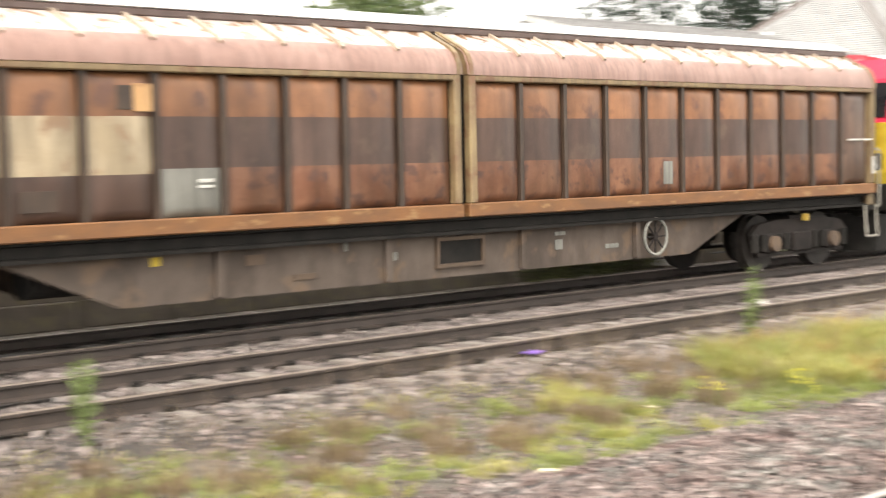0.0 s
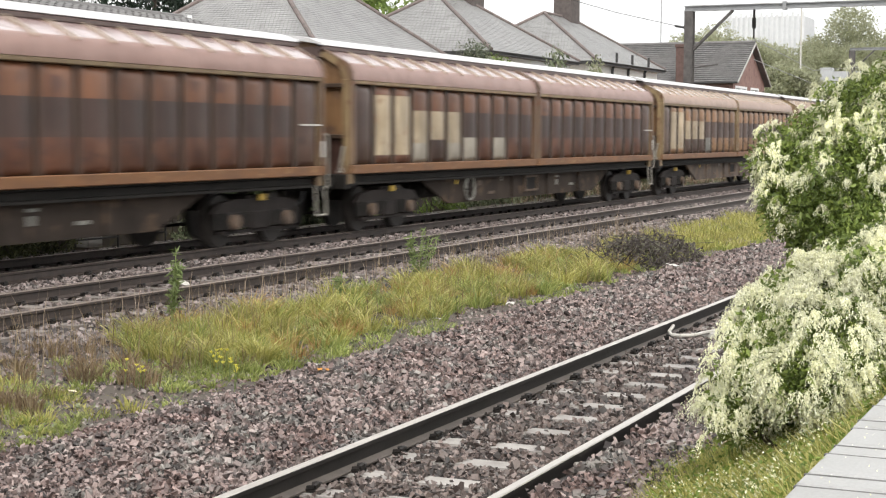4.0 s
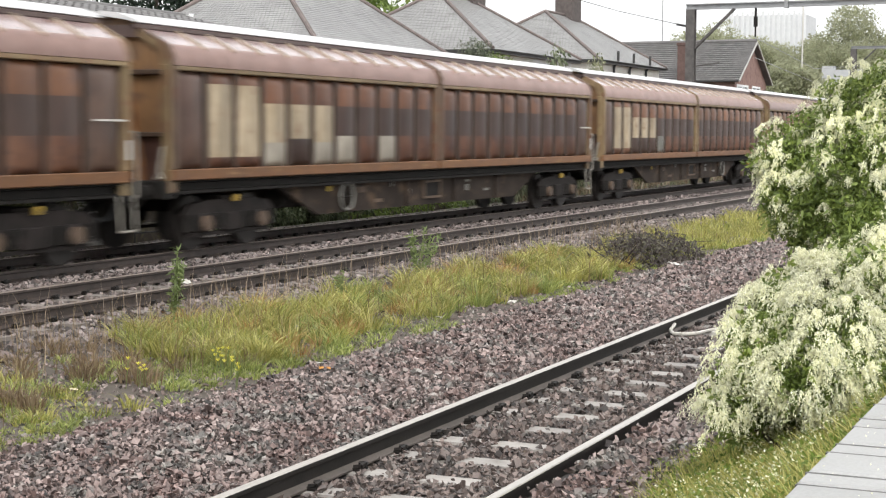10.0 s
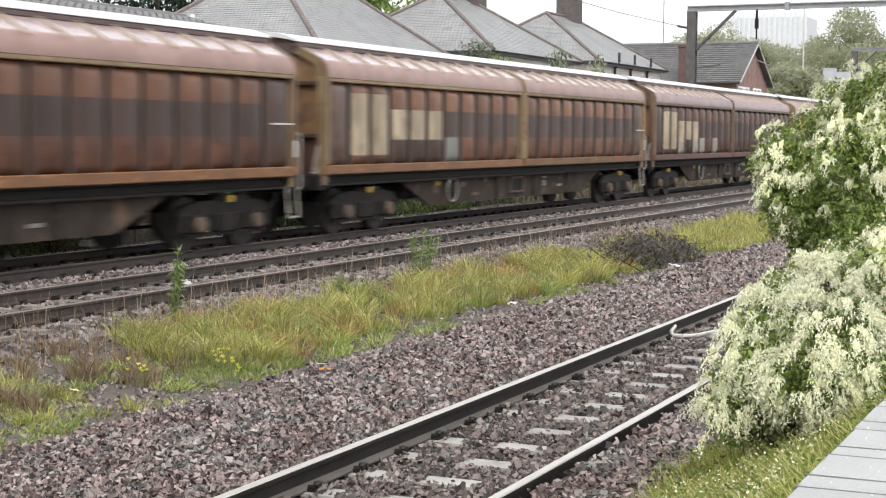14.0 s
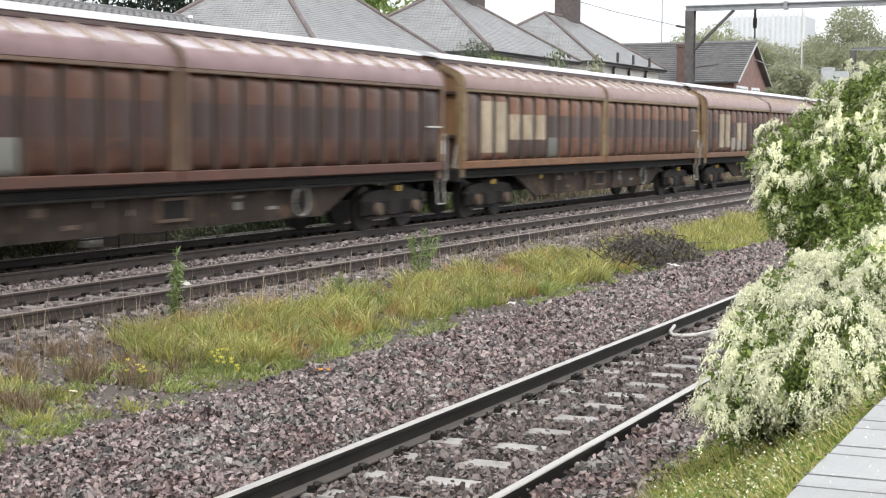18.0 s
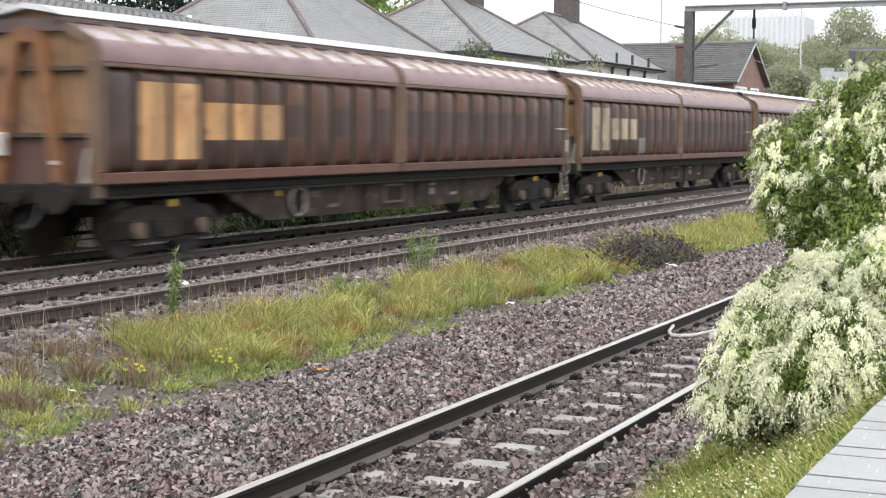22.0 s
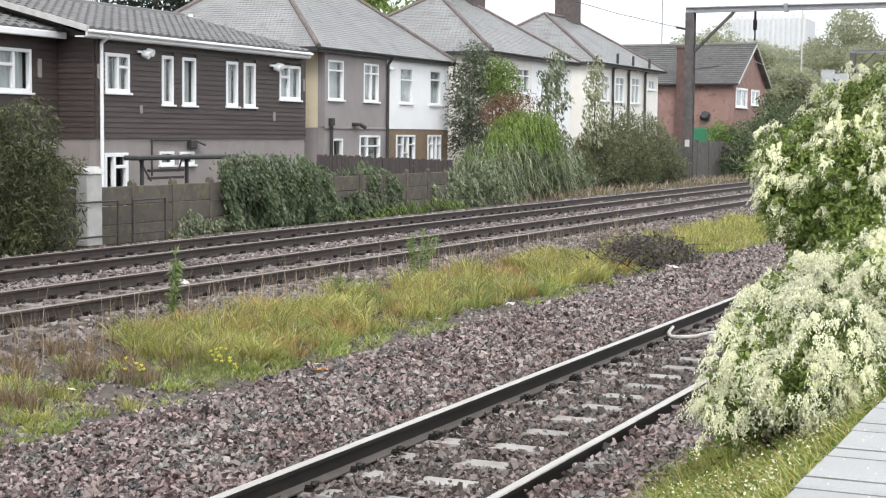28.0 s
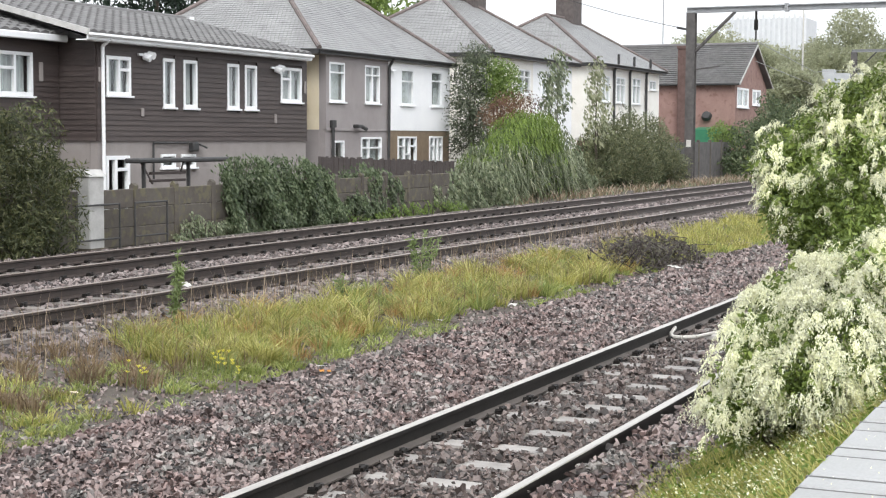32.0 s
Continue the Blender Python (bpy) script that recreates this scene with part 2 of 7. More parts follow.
M_RAIL = mat("rusty_rail_side", (0.036, 0.026, 0.022), (0.058, 0.043, 0.036), 5, 0.6, bump=0.2)
# near rails: web near black, foot a lighter brown grey
M_WEB = mat("black_rail_web", (0.012, 0.011, 0.01), (0.022, 0.019, 0.017), 5, 0.5, bump=0.15)
M_FOOT = mat("brown_grey_rail_foot", (0.085, 0.072, 0.063), (0.12, 0.1, 0.088), 6, 0.7, bump=0.2)
M_HEAD = mat("worn_rail_head", (0.62, 0.58, 0.52), (0.5, 0.46, 0.42), 8, 0.32, 0.75, bump=0.05, stretch=(8, 0.4, 8))
M_HEAD2 = mat("dull_rail_head", (0.33, 0.27, 0.23), (0.25, 0.2, 0.17), 8, 0.4, 0.6, bump=0.05, stretch=(8, 0.4, 8))
M_SLEEPER = mat("concrete_sleeper", (0.28, 0.26, 0.24), (0.37, 0.345, 0.32), 5, 0.75, bump=0.2, vary=0.15)
M_SLEEPER2 = mat("grimy_concrete_sleeper", (0.15, 0.128, 0.112), (0.22, 0.195, 0.175), 5, 0.8, bump=0.25, vary=0.2)
M_CLIP = mat("rail_clip", (0.012, 0.011, 0.01), (0.03, 0.025, 0.022), 20, 0.55, 0.4)
M_SLAB = mat("platform_slab", (0.32, 0.318, 0.313), (0.385, 0.383, 0.378), 3, 0.35, bump=0.1, vary=0.06, rough2=0.6)
M_JOINT = mat("dirty_joint", (0.09, 0.088, 0.082), (0.15, 0.147, 0.14), 8, 0.9, bump=0.4)
M_CONC = mat("concrete_panel", (0.078, 0.066, 0.055), (0.108, 0.094, 0.079), 2.5, 0.85, bump=0.3, vary=0.12, stain=(0.125, 0.11, 0.07), stain_at=0.57)
M_STEEL = mat("galvanised_mast", (0.27, 0.275, 0.28), (0.33, 0.335, 0.34), 3, 0.5, 0.2, bump=0.1)
M_MAST = mat("weathered_mast", (0.075, 0.07, 0.067), (0.12, 0.11, 0.105), 3, 0.65, 0.2, bump=0.1)
M_DARKWOOD = mat("dark_stained_boards", (0.05, 0.037, 0.034), (0.07, 0.053, 0.048), 2.5, 0.6, bump=0.3, vary=0.12, stretch=(1, 0.3, 3))
M_RENDER = mat("grey_render", (0.285, 0.255, 0.25), (0.325, 0.295, 0.29), 1.2, 0.9, bump=0.3, fine=90)
M_BASE = mat("brown_grey_render", (0.26, 0.232, 0.22), (0.31, 0.28, 0.265), 1.2, 0.9, bump=0.3, fine=90)
M_WHITE = mat("white_render", (0.86, 0.86, 0.87), (0.9, 0.9, 0.9), 1.0, 0.9, bump=0.15)
M_CREAM = mat("cream_render", (0.72, 0.62, 0.44), (0.76, 0.67, 0.5), 1.0, 0.9, bump=0.15)
M_OFFWHITE = mat("off_white_render", (0.8, 0.77, 0.71), (0.85, 0.83, 0.78), 1.0, 0.9, bump=0.15)
M_PVC = mat("white_window_frame", (0.82, 0.83, 0.84), (0.86, 0.86, 0.86), 3, 0.35, bump=0.0)
M_MORTAR = mat("pale_mortar", (0.42, 0.41, 0.39), (0.52, 0.51, 0.49), 4, 0.85, bump=0.3)
M_TILE = mat("grey_roof_tile", (0.125, 0.12, 0.118), (0.17, 0.165, 0.16), 2.0, 0.6, bump=0.3, island=0.12, vary=0.12)
M_SLATE = mat("pale_roof_tile", (0.25, 0.247, 0.243), (0.31, 0.307, 0.302), 0.7, 0.42, bump=0.3, island=0.06, stain=(0.21, 0.206, 0.2), stain_at=0.62)
M_RIDGE = mat("red_brown_ridge", (0.15, 0.118, 0.108), (0.2, 0.162, 0.15), 5, 0.7, stain=(0.1, 0.09, 0.085), stain_at=0.58)
M_BRICK = mat("red_brick_wall", (0.27, 0.165, 0.14), (0.33, 0.21, 0.18), 1.2, 0.85, bump=0.4, fine=40, stain=(0.22, 0.125, 0.105), stain_at=0.6)
M_CHIM2 = mat("sooty_red_brick", (0.1, 0.06, 0.052), (0.14, 0.088, 0.076), 3, 0.85, bump=0.4, fine=40)
M_YBRICK = mat("brown_brick_wall", (0.20, 0.15, 0.10), (0.24, 0.18, 0.12), 5, 0.85, bump=0.4, fine=40)
M_CHIM = mat("chimney_brick", (0.085, 0.07, 0.066), (0.125, 0.105, 0.098), 5, 0.85, bump=0.4, fine=40)
M_PIPE = mat("black_pipe", (0.03, 0.03, 0.03), (0.045, 0.043, 0.042), 4, 0.5, bump=0)
M_BARK = mat("bark", (0.07, 0.055, 0.042), (0.11, 0.09, 0.07), 9, 0.9, bump=0.8, fine=30)
M_CURTAIN = mat("net_curtain", (0.45, 0.46, 0.45), (0.6, 0.6, 0.59), 4, 0.9, bump=0.1, stretch=(1, 6, 0.5))
# dimness of the rooms behind the windows is put into this dark colour
M_ROOM = mat("room_painted_dim", (0.05, 0.05, 0.05), (0.09, 0.085, 0.08), 1, 0.9, bump=0)


def glass_mat():
    m = bpy.data.materials.new("window_glass")
    m.use_nodes = True
    b = m.node_tree.nodes["Principled BSDF"]
    b.inputs["Base Color"].default_value = (0.85, 0.9, 0.9, 1)
    b.inputs["Roughness"].default_value = 0.03
    b.inputs["Transmission Weight"].default_value = 1.0
    b.inputs["IOR"].default_value = 1.45
    return m


M_GLASS = glass_mat()

# ---- ground ----
ZAB = 0.23          # rail level of the two far tracks above the near one
XA, XB, XN = -15.32, -11.94, -4.253   # track centre lines


def ground_z(x):
    prof = [(-2000, 0.0), (-17.6, 0.0), (-17.2, 0.02), (-10.6, 0.02), (-9.6, -0.16), (-7.9, -0.26), (-6.8, -0.25), (-1.6, -0.25), (-0.9, -0.2), (2000, -0.2)]
    for (a, za), (b, zb) in zip(prof[:-1], prof[1:]):
        if a <= x <= b:
            return za + (zb - za) * (x - a) / (b - a)
    return 0.0


def build_ground():
    xs = [-2000, -300, -60, -25, -18.5] + [-18 + 0.25 * i for i in range(69)] + [0, 6, 60, 2000]
    ys = [-2000, -300, -40] + [-10 + 1.0 * i for i in range(120)] + [120, 160, 300, 700, 3000]
    v, f = [], []
    for y in ys:
        for x in xs:
            near = -18 < x < -1 and -8 < y < 108
            v.append((x, y, ground_z(x) + (noise.noise((x * 1.3, y * 1.3, 0)) * 0.025 if near else 0)))
    w = len(xs)
    for j in range(len(ys) - 1):
        for i in range(w - 1):
            f.append((j * w + i, j * w + i + 1, (j + 1) * w + i + 1, (j + 1) * w + i))
    tagged(new("ground", fast("ground", v, f, M_EARTH, True)), "rough earth and weedy ground beside the railway", "ground", kind="structure")


def bed(name, xs, y0, y1, label):
    """A ballast bed: a sheet with an uneven top over the given section of (x, z)."""
    ys = np.arange(y0, y1, 0.5)
    v, f = [], []
    for y in ys:
        for x, z in xs:
            v.append((x, y, z + noise.noise((x * 2.1, y * 2.1, 3)) * 0.02))
    w = len(xs)
    for j in range(len(ys) - 1):
        for i in range(w - 1):
            f.append((j * w + i, j * w + i + 1, (j + 1) * w + i + 1, (j + 1) * w + i))
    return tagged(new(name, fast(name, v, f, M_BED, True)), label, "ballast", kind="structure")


def section(pts, step=0.25):
    out = []
    for (a, za), (b, zb) in zip(pts[:-1], pts[1:]):
        n = max(1, int(abs(b - a) / step))
        out += [(a + (b - a) * i / n, za + (zb - za) * i / n) for i in range(n)]
    return out + [pts[-1]]


NEAR_BED = section([(-8.0, -0.32), (-7.5, -0.2), (-6.6, -0.16), (-5.6, -0.165), (-5.1, -0.185), (-3.6, -0.185), (-3.4, -0.075), (-2.9, -0.07), (-2.0, -0.15), (-1.3, -0.3)])
FAR_BED = section([(-17.7, -0.02), (-17.3, 0.06), (-16.5, 0.05), (-16.1, 0.02), (-14.5, 0.02), (-14.2, 0.06), (-13.1, 0.06), (-12.8, 0.03), (-11.1, 0.03), (-10.9, 0.05), (-10.2, -0.04), (-9.6, -0.2)])


def bed_z(sec, x):
    return np.interp(x, [p[0] for p in sec], [p[1] for p in sec])


STONE = np.array([(-1, -1, -0.8), (1, -1, -0.9), (0.9, 1, -0.8), (-0.9, -0.6, 0.9), (1, -0.5, 1), (0.2, 1, 0.9)], float)
STONE_F = np.array([(0, 2, 1), (3, 4, 5), (0, 1, 4), (0, 4, 3), (1, 2, 5), (1, 5, 4), (2, 0, 3), (2, 3, 5)])


def turn_matrices(n, tilt=None):
    """n random rotations as arrays."""
    q = RNG.normal(size=(n, 4))
    q /= np.linalg.norm(q, axis=1, keepdims=True)
    a, b, c, d = q.T
    return np.stack([np.stack([1 - 2 * (c * c + d * d), 2 * (b * c - a * d), 2 * (b * d + a * c)], -1),
                     np.stack([2 * (b * c + a * d), 1 - 2 * (b * b + d * d), 2 * (c * d - a * b)], -1),
                     np.stack([2 * (b * d - a * c), 2 * (c * d + a * b), 1 - 2 * (b * b + c * c)], -1)], 1)


def stones(name, x, y, z, size, material, label):
    """Crushed stones at the given places, as one mesh."""
    n = len(x)
    v = STONE[None] * RNG.uniform(0.5, 1.1, (n, 6, 3))
    v *= (size * 0.5)[:, None, None] * RNG.uniform(0.38, 1.55, (n, 1, 3))
    v = np.einsum("nij,nkj->nki", turn_matrices(n), v)
    v += np.stack([x, y, z], -1)[:, None]
    f = STONE_F[None] + 6 * np.arange(n)[:, None, None]
    return tagged(new(name, fast(name, v.reshape(-1, 3), f.reshape(-1, 3), material)), label, "ballast", kind="stuff")


def off_rails(x, z, centres, gap=0.06):
    ok = np.ones(len(x), bool)
    for c in centres:
        for s in (-0.7525, 0.7525):
            ok &= abs(x - c - s) > gap
    return ok


def build_ballast():
    bed("near_ballast_bed", NEAR_BED, -40, 120, "bed under the near track's stones, near black for the shade between them")
    bed("far_ballast_bed", FAR_BED, -40, 160, "bed under the far tracks' stones, near black for the shade between them")
    for name, y0, y1, dens, s0, s1 in (("ballast_stones", 4.5, 12, 1250, 0.022, 0.052), ("ballast_stones", 12, 20, 760, 0.026, 0.057), ("ballast_stones", 20, 36, 380, 0.036, 0.074)):
        n = int(6.3 * (y1 - y0) * dens)
        x, y = RNG.uniform(-7.75, -1.45, n), RNG.uniform(y0, y1, n)
        x = np.where(x < -7.3, x + 0.25 * np.sin(y * 1.7) * np.sin(y * 0.6), x)
        keep = (x > -1.42 * y - 1) & ((x > -0.98 * y) | (RNG.random(n) < 0.35)) & (x < -0.1 * y) & off_rails(x, 0, (XN,), 0.085) & ~((x > -2.3) & (y > 10))
        on = np.abs(((y - NEAR_FIRST) / 0.6505 + 0.5) % 1 - 0.5) < 0.2
        bare = ((x - XN > BARE0) & (x - XN < BARE1)) | ((x - XN > -0.58) & (x - XN < -0.4) & (RNG.random(n) < 0.6)) | (np.abs(np.abs(x - XN) - 0.7525) < 0.15)
        keep &= ~(on & bare & (RNG.random(n) < 0.96))
        x, y = x[keep], y[keep]
        size = RNG.uniform(s0, s1, len(x))
        z = bed_z(NEAR_BED, x) + RNG.uniform(-0.02, 0.075, len(x)) * RNG.random(len(x))
        mid = np.abs(x - XN) < 0.72
        stones(name, x[~mid], y[~mid], z[~mid], size[~mid], M_BALLAST, "loose pinkish grey crushed ballast stones on the near bed")
        stones(name, x[mid], y[mid], z[mid] - 0.012, size[mid], M_BALLAST3, "grimy dark ballast stones between the near rails")
    # small stones that lie over the hidden parts of the sleepers
    n = 9000
    k = RNG.integers(0, 30, n)
    x, y = RNG.uniform(XN - 1.2, XN + 1.2, n), NEAR_FIRST - 3.903 + 0.6505 * k + RNG.uniform(-0.12, 0.12, n)
    d = x - XN
    keep = off_rails(x, 0, (XN,), 0.16) & ~((d > BARE0) & (d < BARE1)) & ~((d > -0.58) & (d < -0.4))
    x, y = x[keep], y[keep]
    stones("ballast_stones", x, y, np.full(len(x), -0.155) + RNG.uniform(-0.005, 0.02, len(x)), RNG.uniform(0.03, 0.06, len(x)), M_BALLAST3, "loose ballast stones lying over the sleepers")
    # thin scatter over the bare middle strip
    n = 19000
    x, y = RNG.uniform(-10.3, -7.5, n), 4.2 + 40 * RNG.random(n) ** 1.7
    stones("loose_gravel", x, y, np.array([ground_z(a) for a in x]) + 0.01, RNG.uniform(0.012, 0.05, n), M_BALLAST, "scattered small stones on bare ground")
    for y0, y1, dens, s0, s1 in ((4.5, 24, 300, 0.04, 0.08), (24, 45, 160, 0.052, 0.095), (45, 75, 55, 0.07, 0.12)):
        n = int(7.4 * (y1 - y0) * dens)
        x, y = RNG.uniform(-17.5, -9.75, n), RNG.uniform(y0, y1, n)
        x = np.where(x > -10.3, x + 0.35 * np.sin(y * 1.3) - 0.9 * (y < 11.5), x)
        keep = off_rails(x, 0, (XA, XB), 0.085) & (x > -1.9 * y - 2) & ((x > -0.98 * y) | (RNG.random(n) < 0.6))
        for c in (XA, XB):
            on = np.abs(((y - FAR_FIRST) / 0.6368 + 0.5) % 1 - 0.5) < 0.17
            keep &= ~(on & (np.abs(x - c) < 0.55) & (RNG.random(n) < 0.7))
        x, y = x[keep], y[keep]
        stones("ballast_stones", x, y, bed_z(FAR_BED, x) - 0.005 + RNG.uniform(-0.02, 0.03, len(x)), RNG.uniform(s0, s1, len(x)), M_BALLAST2,
               "loose pinkish grey crushed ballast stones on the far bed")


NEAR_FIRST, FAR_FIRST = 8.8275, 19.0168
BARE0, BARE1 = -0.13, 0.25


# ---- tracks ----
RAIL_PROF = [(-0.07, -0.16), (0.07, -0.16), (0.07, -0.148), (0.012, -0.125), (0.01, -0.045), (0.036, -0.032), (0.036, -0.006), (0.03, 0.0), (-0.03, 0.0),
             (-0.036, -0.006), (-0.036, -0.032), (-0.01, -0.045), (-0.012, -0.125), (-0.07, -0.148)]


def rail_mesh(name, y0, y1, head, web, foot):
    g = Geo()
    n = len(RAIL_PROF)
    ys = np.linspace(y0, y1, 12)
    for a, b in zip(ys[:-1], ys[1:]):
        for i in range(n):
            p, q = RAIL_PROF[i], RAIL_PROF[(i + 1) % n]
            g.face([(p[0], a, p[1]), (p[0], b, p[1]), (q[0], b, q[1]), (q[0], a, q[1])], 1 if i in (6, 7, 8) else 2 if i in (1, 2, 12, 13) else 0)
    me = bpy.data.meshes.new(name)
    me.from_pydata(g.v, [], g.f)
    for m in (web, head, foot):
        me.materials.append(m)
    me.polygons.foreach_set("material_index", g.m)
    return me


SLEEPER_MESH = {}


def track(label, cx, z, first, step, y0, y1, head, clips_to, web, foot, name="railway_track"):
    t = thing(name, label, "railway track", pose(cx, 0, z), kind="structure")
    me = rail_mesh("rail", y0 - 200, y1 + 900, head, web, foot)
    for s in (-0.7525, 0.7525):
        part("rail", me, None, t, at=pose(s, 0, 0))
    if "s" not in SLEEPER_MESH:
        g = Geo()
        g.prism([(-0.13, -0.37), (0.13, -0.37), (0.105, -0.165), (-0.105, -0.165)], 0, -1.25, 1.25)
        SLEEPER_MESH["s"] = g.mesh("sleeper", M_SLEEPER)
        SLEEPER_MESH["f"] = g.mesh("sleeper", M_SLEEPER2)
        g = Geo()
        for s in (-1, 1):
            g.box(s * 0.06, -0.055, -0.165, s * 0.135, 0.055, -0.14, c=0.006)
            g.tube([(s * 0.075, -0.04, -0.135), (s * 0.13, -0.045, -0.125), (s * 0.135, 0.0, -0.115), (s * 0.125, 0.045, -0.12), (s * 0.075, 0.03, -0.128)], 0.019, 5)
        SLEEPER_MESH["c"] = g.mesh("rail_clip", M_CLIP)
    i = math.ceil((y0 - first) / step)
    while first + i * step < y1:
        y = first + i * step
        part("sleeper", SLEEPER_MESH["s" if z == 0 else "f"], None, t, at=pose(0, y + random.uniform(-0.01, 0.01), 0, 0, 0, random.uniform(-0.5, 0.5)))
        if y < clips_to:
            for s in (-0.7525, 0.7525):
                part("rail_clip", SLEEPER_MESH["c"], None, t, at=pose(s, y, 0))
        i += 1
    return t


build_ground()
build_ballast()
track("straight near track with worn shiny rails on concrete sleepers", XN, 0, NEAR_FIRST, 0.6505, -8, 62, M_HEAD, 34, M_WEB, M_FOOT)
track("straight middle track with rusty rails on concrete sleepers", XB, ZAB, FAR_FIRST, 0.6368, 7, 120, M_HEAD2, 40, M_RAIL, M_RAIL)
track("straight far track with rusty rails on concrete sleepers", XA, ZAB, FAR_FIRST, 0.6368, 9, 120, M_HEAD2, 45, M_RAIL, M_RAIL)


# ---- platform ----
def build_platform():
    p = thing("platform", "low grey platform with wet concrete edge slabs", "platform", kind="structure")
    part("platform_wall", Geo().box(-1.08, -30, -0.4, 8, 60, 0.845), M_CONC, p, "brown concrete platform face")
    me = Geo().box(-0.59, 0.0, -0.038, 0.59, 0.175, -0.003, c=0.012).box(-0.59, 0.2, -0.038, 0.59, 0.6, 0.0, c=0.016).box(-0.59, 0.174, -0.036, 0.59, 0.201, -0.005, m=1).box(-0.59, 0.599, -0.036, 0.59, 0.631, -0.006, m=1).mesh("slab", [M_SLAB, M_JOINT])
    for i in range(-20, 80):
        y = 5.8 + 0.63 * i
        for k, x in enumerate((-0.55, 0.66, 1.87)):
            part("slab", me, None, p, at=pose(x + random.uniform(-0.004, 0.004), y, 0.885 + random.uniform(-0.004, 0.004), 0, 0, random.uniform(-0.15, 0.15)))
    part("platform_top", Geo().box(2.5, -30, 0.8, 8, 60, 0.884), M_SLAB, p)


build_platform()

# ---- houses ----
def wall_y(g, x0, x1, y0, y1, z0, z1, holes, m=0):
    """A wall along y between x0 and x1, cut through by holes (ya, za, yb, zb)."""
    g.weld = True
    ys = sorted({y0, y1, *[h[0] for h in holes], *[h[2] for h in holes]})
    zs = sorted({z0, z1, *[min(max(h[k], z0), z1) for h in holes for k in (1, 3)]})
    solid = lambda i, j: 0 <= i < len(ys) - 1 and 0 <= j < len(zs) - 1 and not any(
        h[0] < (ys[i] + ys[i + 1]) / 2 < h[2] and h[1] < (zs[j] + zs[j + 1]) / 2 < h[3] for h in holes)
    for i in range(len(ys) - 1):
        for j in range(len(zs) - 1):
            if not solid(i, j):
                continue
            a, b, c, d = ys[i], ys[i + 1], zs[j], zs[j + 1]
            for x in (x0, x1):
                g.face([(x, a, c), (x, b, c), (x, b, d), (x, a, d)], m)
            if not solid(i - 1, j):
                g.face([(x0, a, c), (x1, a, c), (x1, a, d), (x0, a, d)], m)
            if not solid(i + 1, j):
                g.face([(x0, b, c), (x1, b, c), (x1, b, d), (x0, b, d)], m)
            if not solid(i, j - 1):
                g.face([(x0, a, c), (x1, a, c), (x1, b, c), (x0, b, c)], m)
            if not solid(i, j + 1):
                g.face([(x0, a, d), (x1, a, d), (x1, b, d), (x0, b, d)], m)


def window(house, x, ya, za, yb, zb, bars=(), cross=(), curtain=True, sill=True, name="window", fw=0.07):
    """A white window in a wall that faces +x: frame, bars at fractions across, cross bars, glass, curtain behind."""
    w = new(name)
    w.parent = house
    w.matrix_basis = pose(x, ya, za)
    dy, dz = yb - ya, zb - za
    g = Geo()
    g.box(-0.1, 0, 0, 0.03, fw, dz, c=0.008).box(-0.1, dy - fw, 0, 0.03, dy, dz, c=0.008)
    g.box(-0.1, fw, dz - fw, 0.028, dy - fw, dz, c=0.008).box(-0.1, fw, 0, 0.028, dy - fw, fw, c=0.008)
    part("frame", g, M_PVC, w, "white plastic frame")
    for b in bars:
        part("glazing_bar", Geo().box(-0.09, dy * b - fw * 0.45, fw, 0.026, dy * b + fw * 0.45, dz - fw, c=0.006), M_PVC, w)
    for a, b, z in cross:
        part("glazing_bar", Geo().box(-0.09, dy * a + fw * 0.5, dz * z - fw * 0.4, 0.024, dy * b - fw * 0.5, dz * z + fw * 0.4, c=0.006), M_PVC, w)
    pane = part("pane", Geo().box(-0.05, fw * 0.6, fw * 0.6, -0.042, dy - fw * 0.6, dz - fw * 0.6), M_GLASS, w)
    pane.visible_shadow = False
    if curtain:
        g = Geo()
        n = 14
        for i in range(n):
            a, b = fw + (dy - 2 * fw) * i / n, fw + (dy - 2 * fw) * (i + 1) / n
            if 0.36 < (i + 0.5) / n < 0.5 and curtain == "open":
                continue
            p, q = (-0.16, -0.2) if i % 2 else (-0.2, -0.16)
            g.face([(p, a, 0.02), (q, b, 0.02), (q, b, dz - 0.02), (p, a, dz - 0.02)])
        part("curtain", g, M_CURTAIN, w, "pale net curtain")
    if sill:
        part("sill", Geo().box(-0.05, -0.05, -0.06, 0.1, dy + 0.05, 0.0, c=0.012), M_PVC, w)
    return w


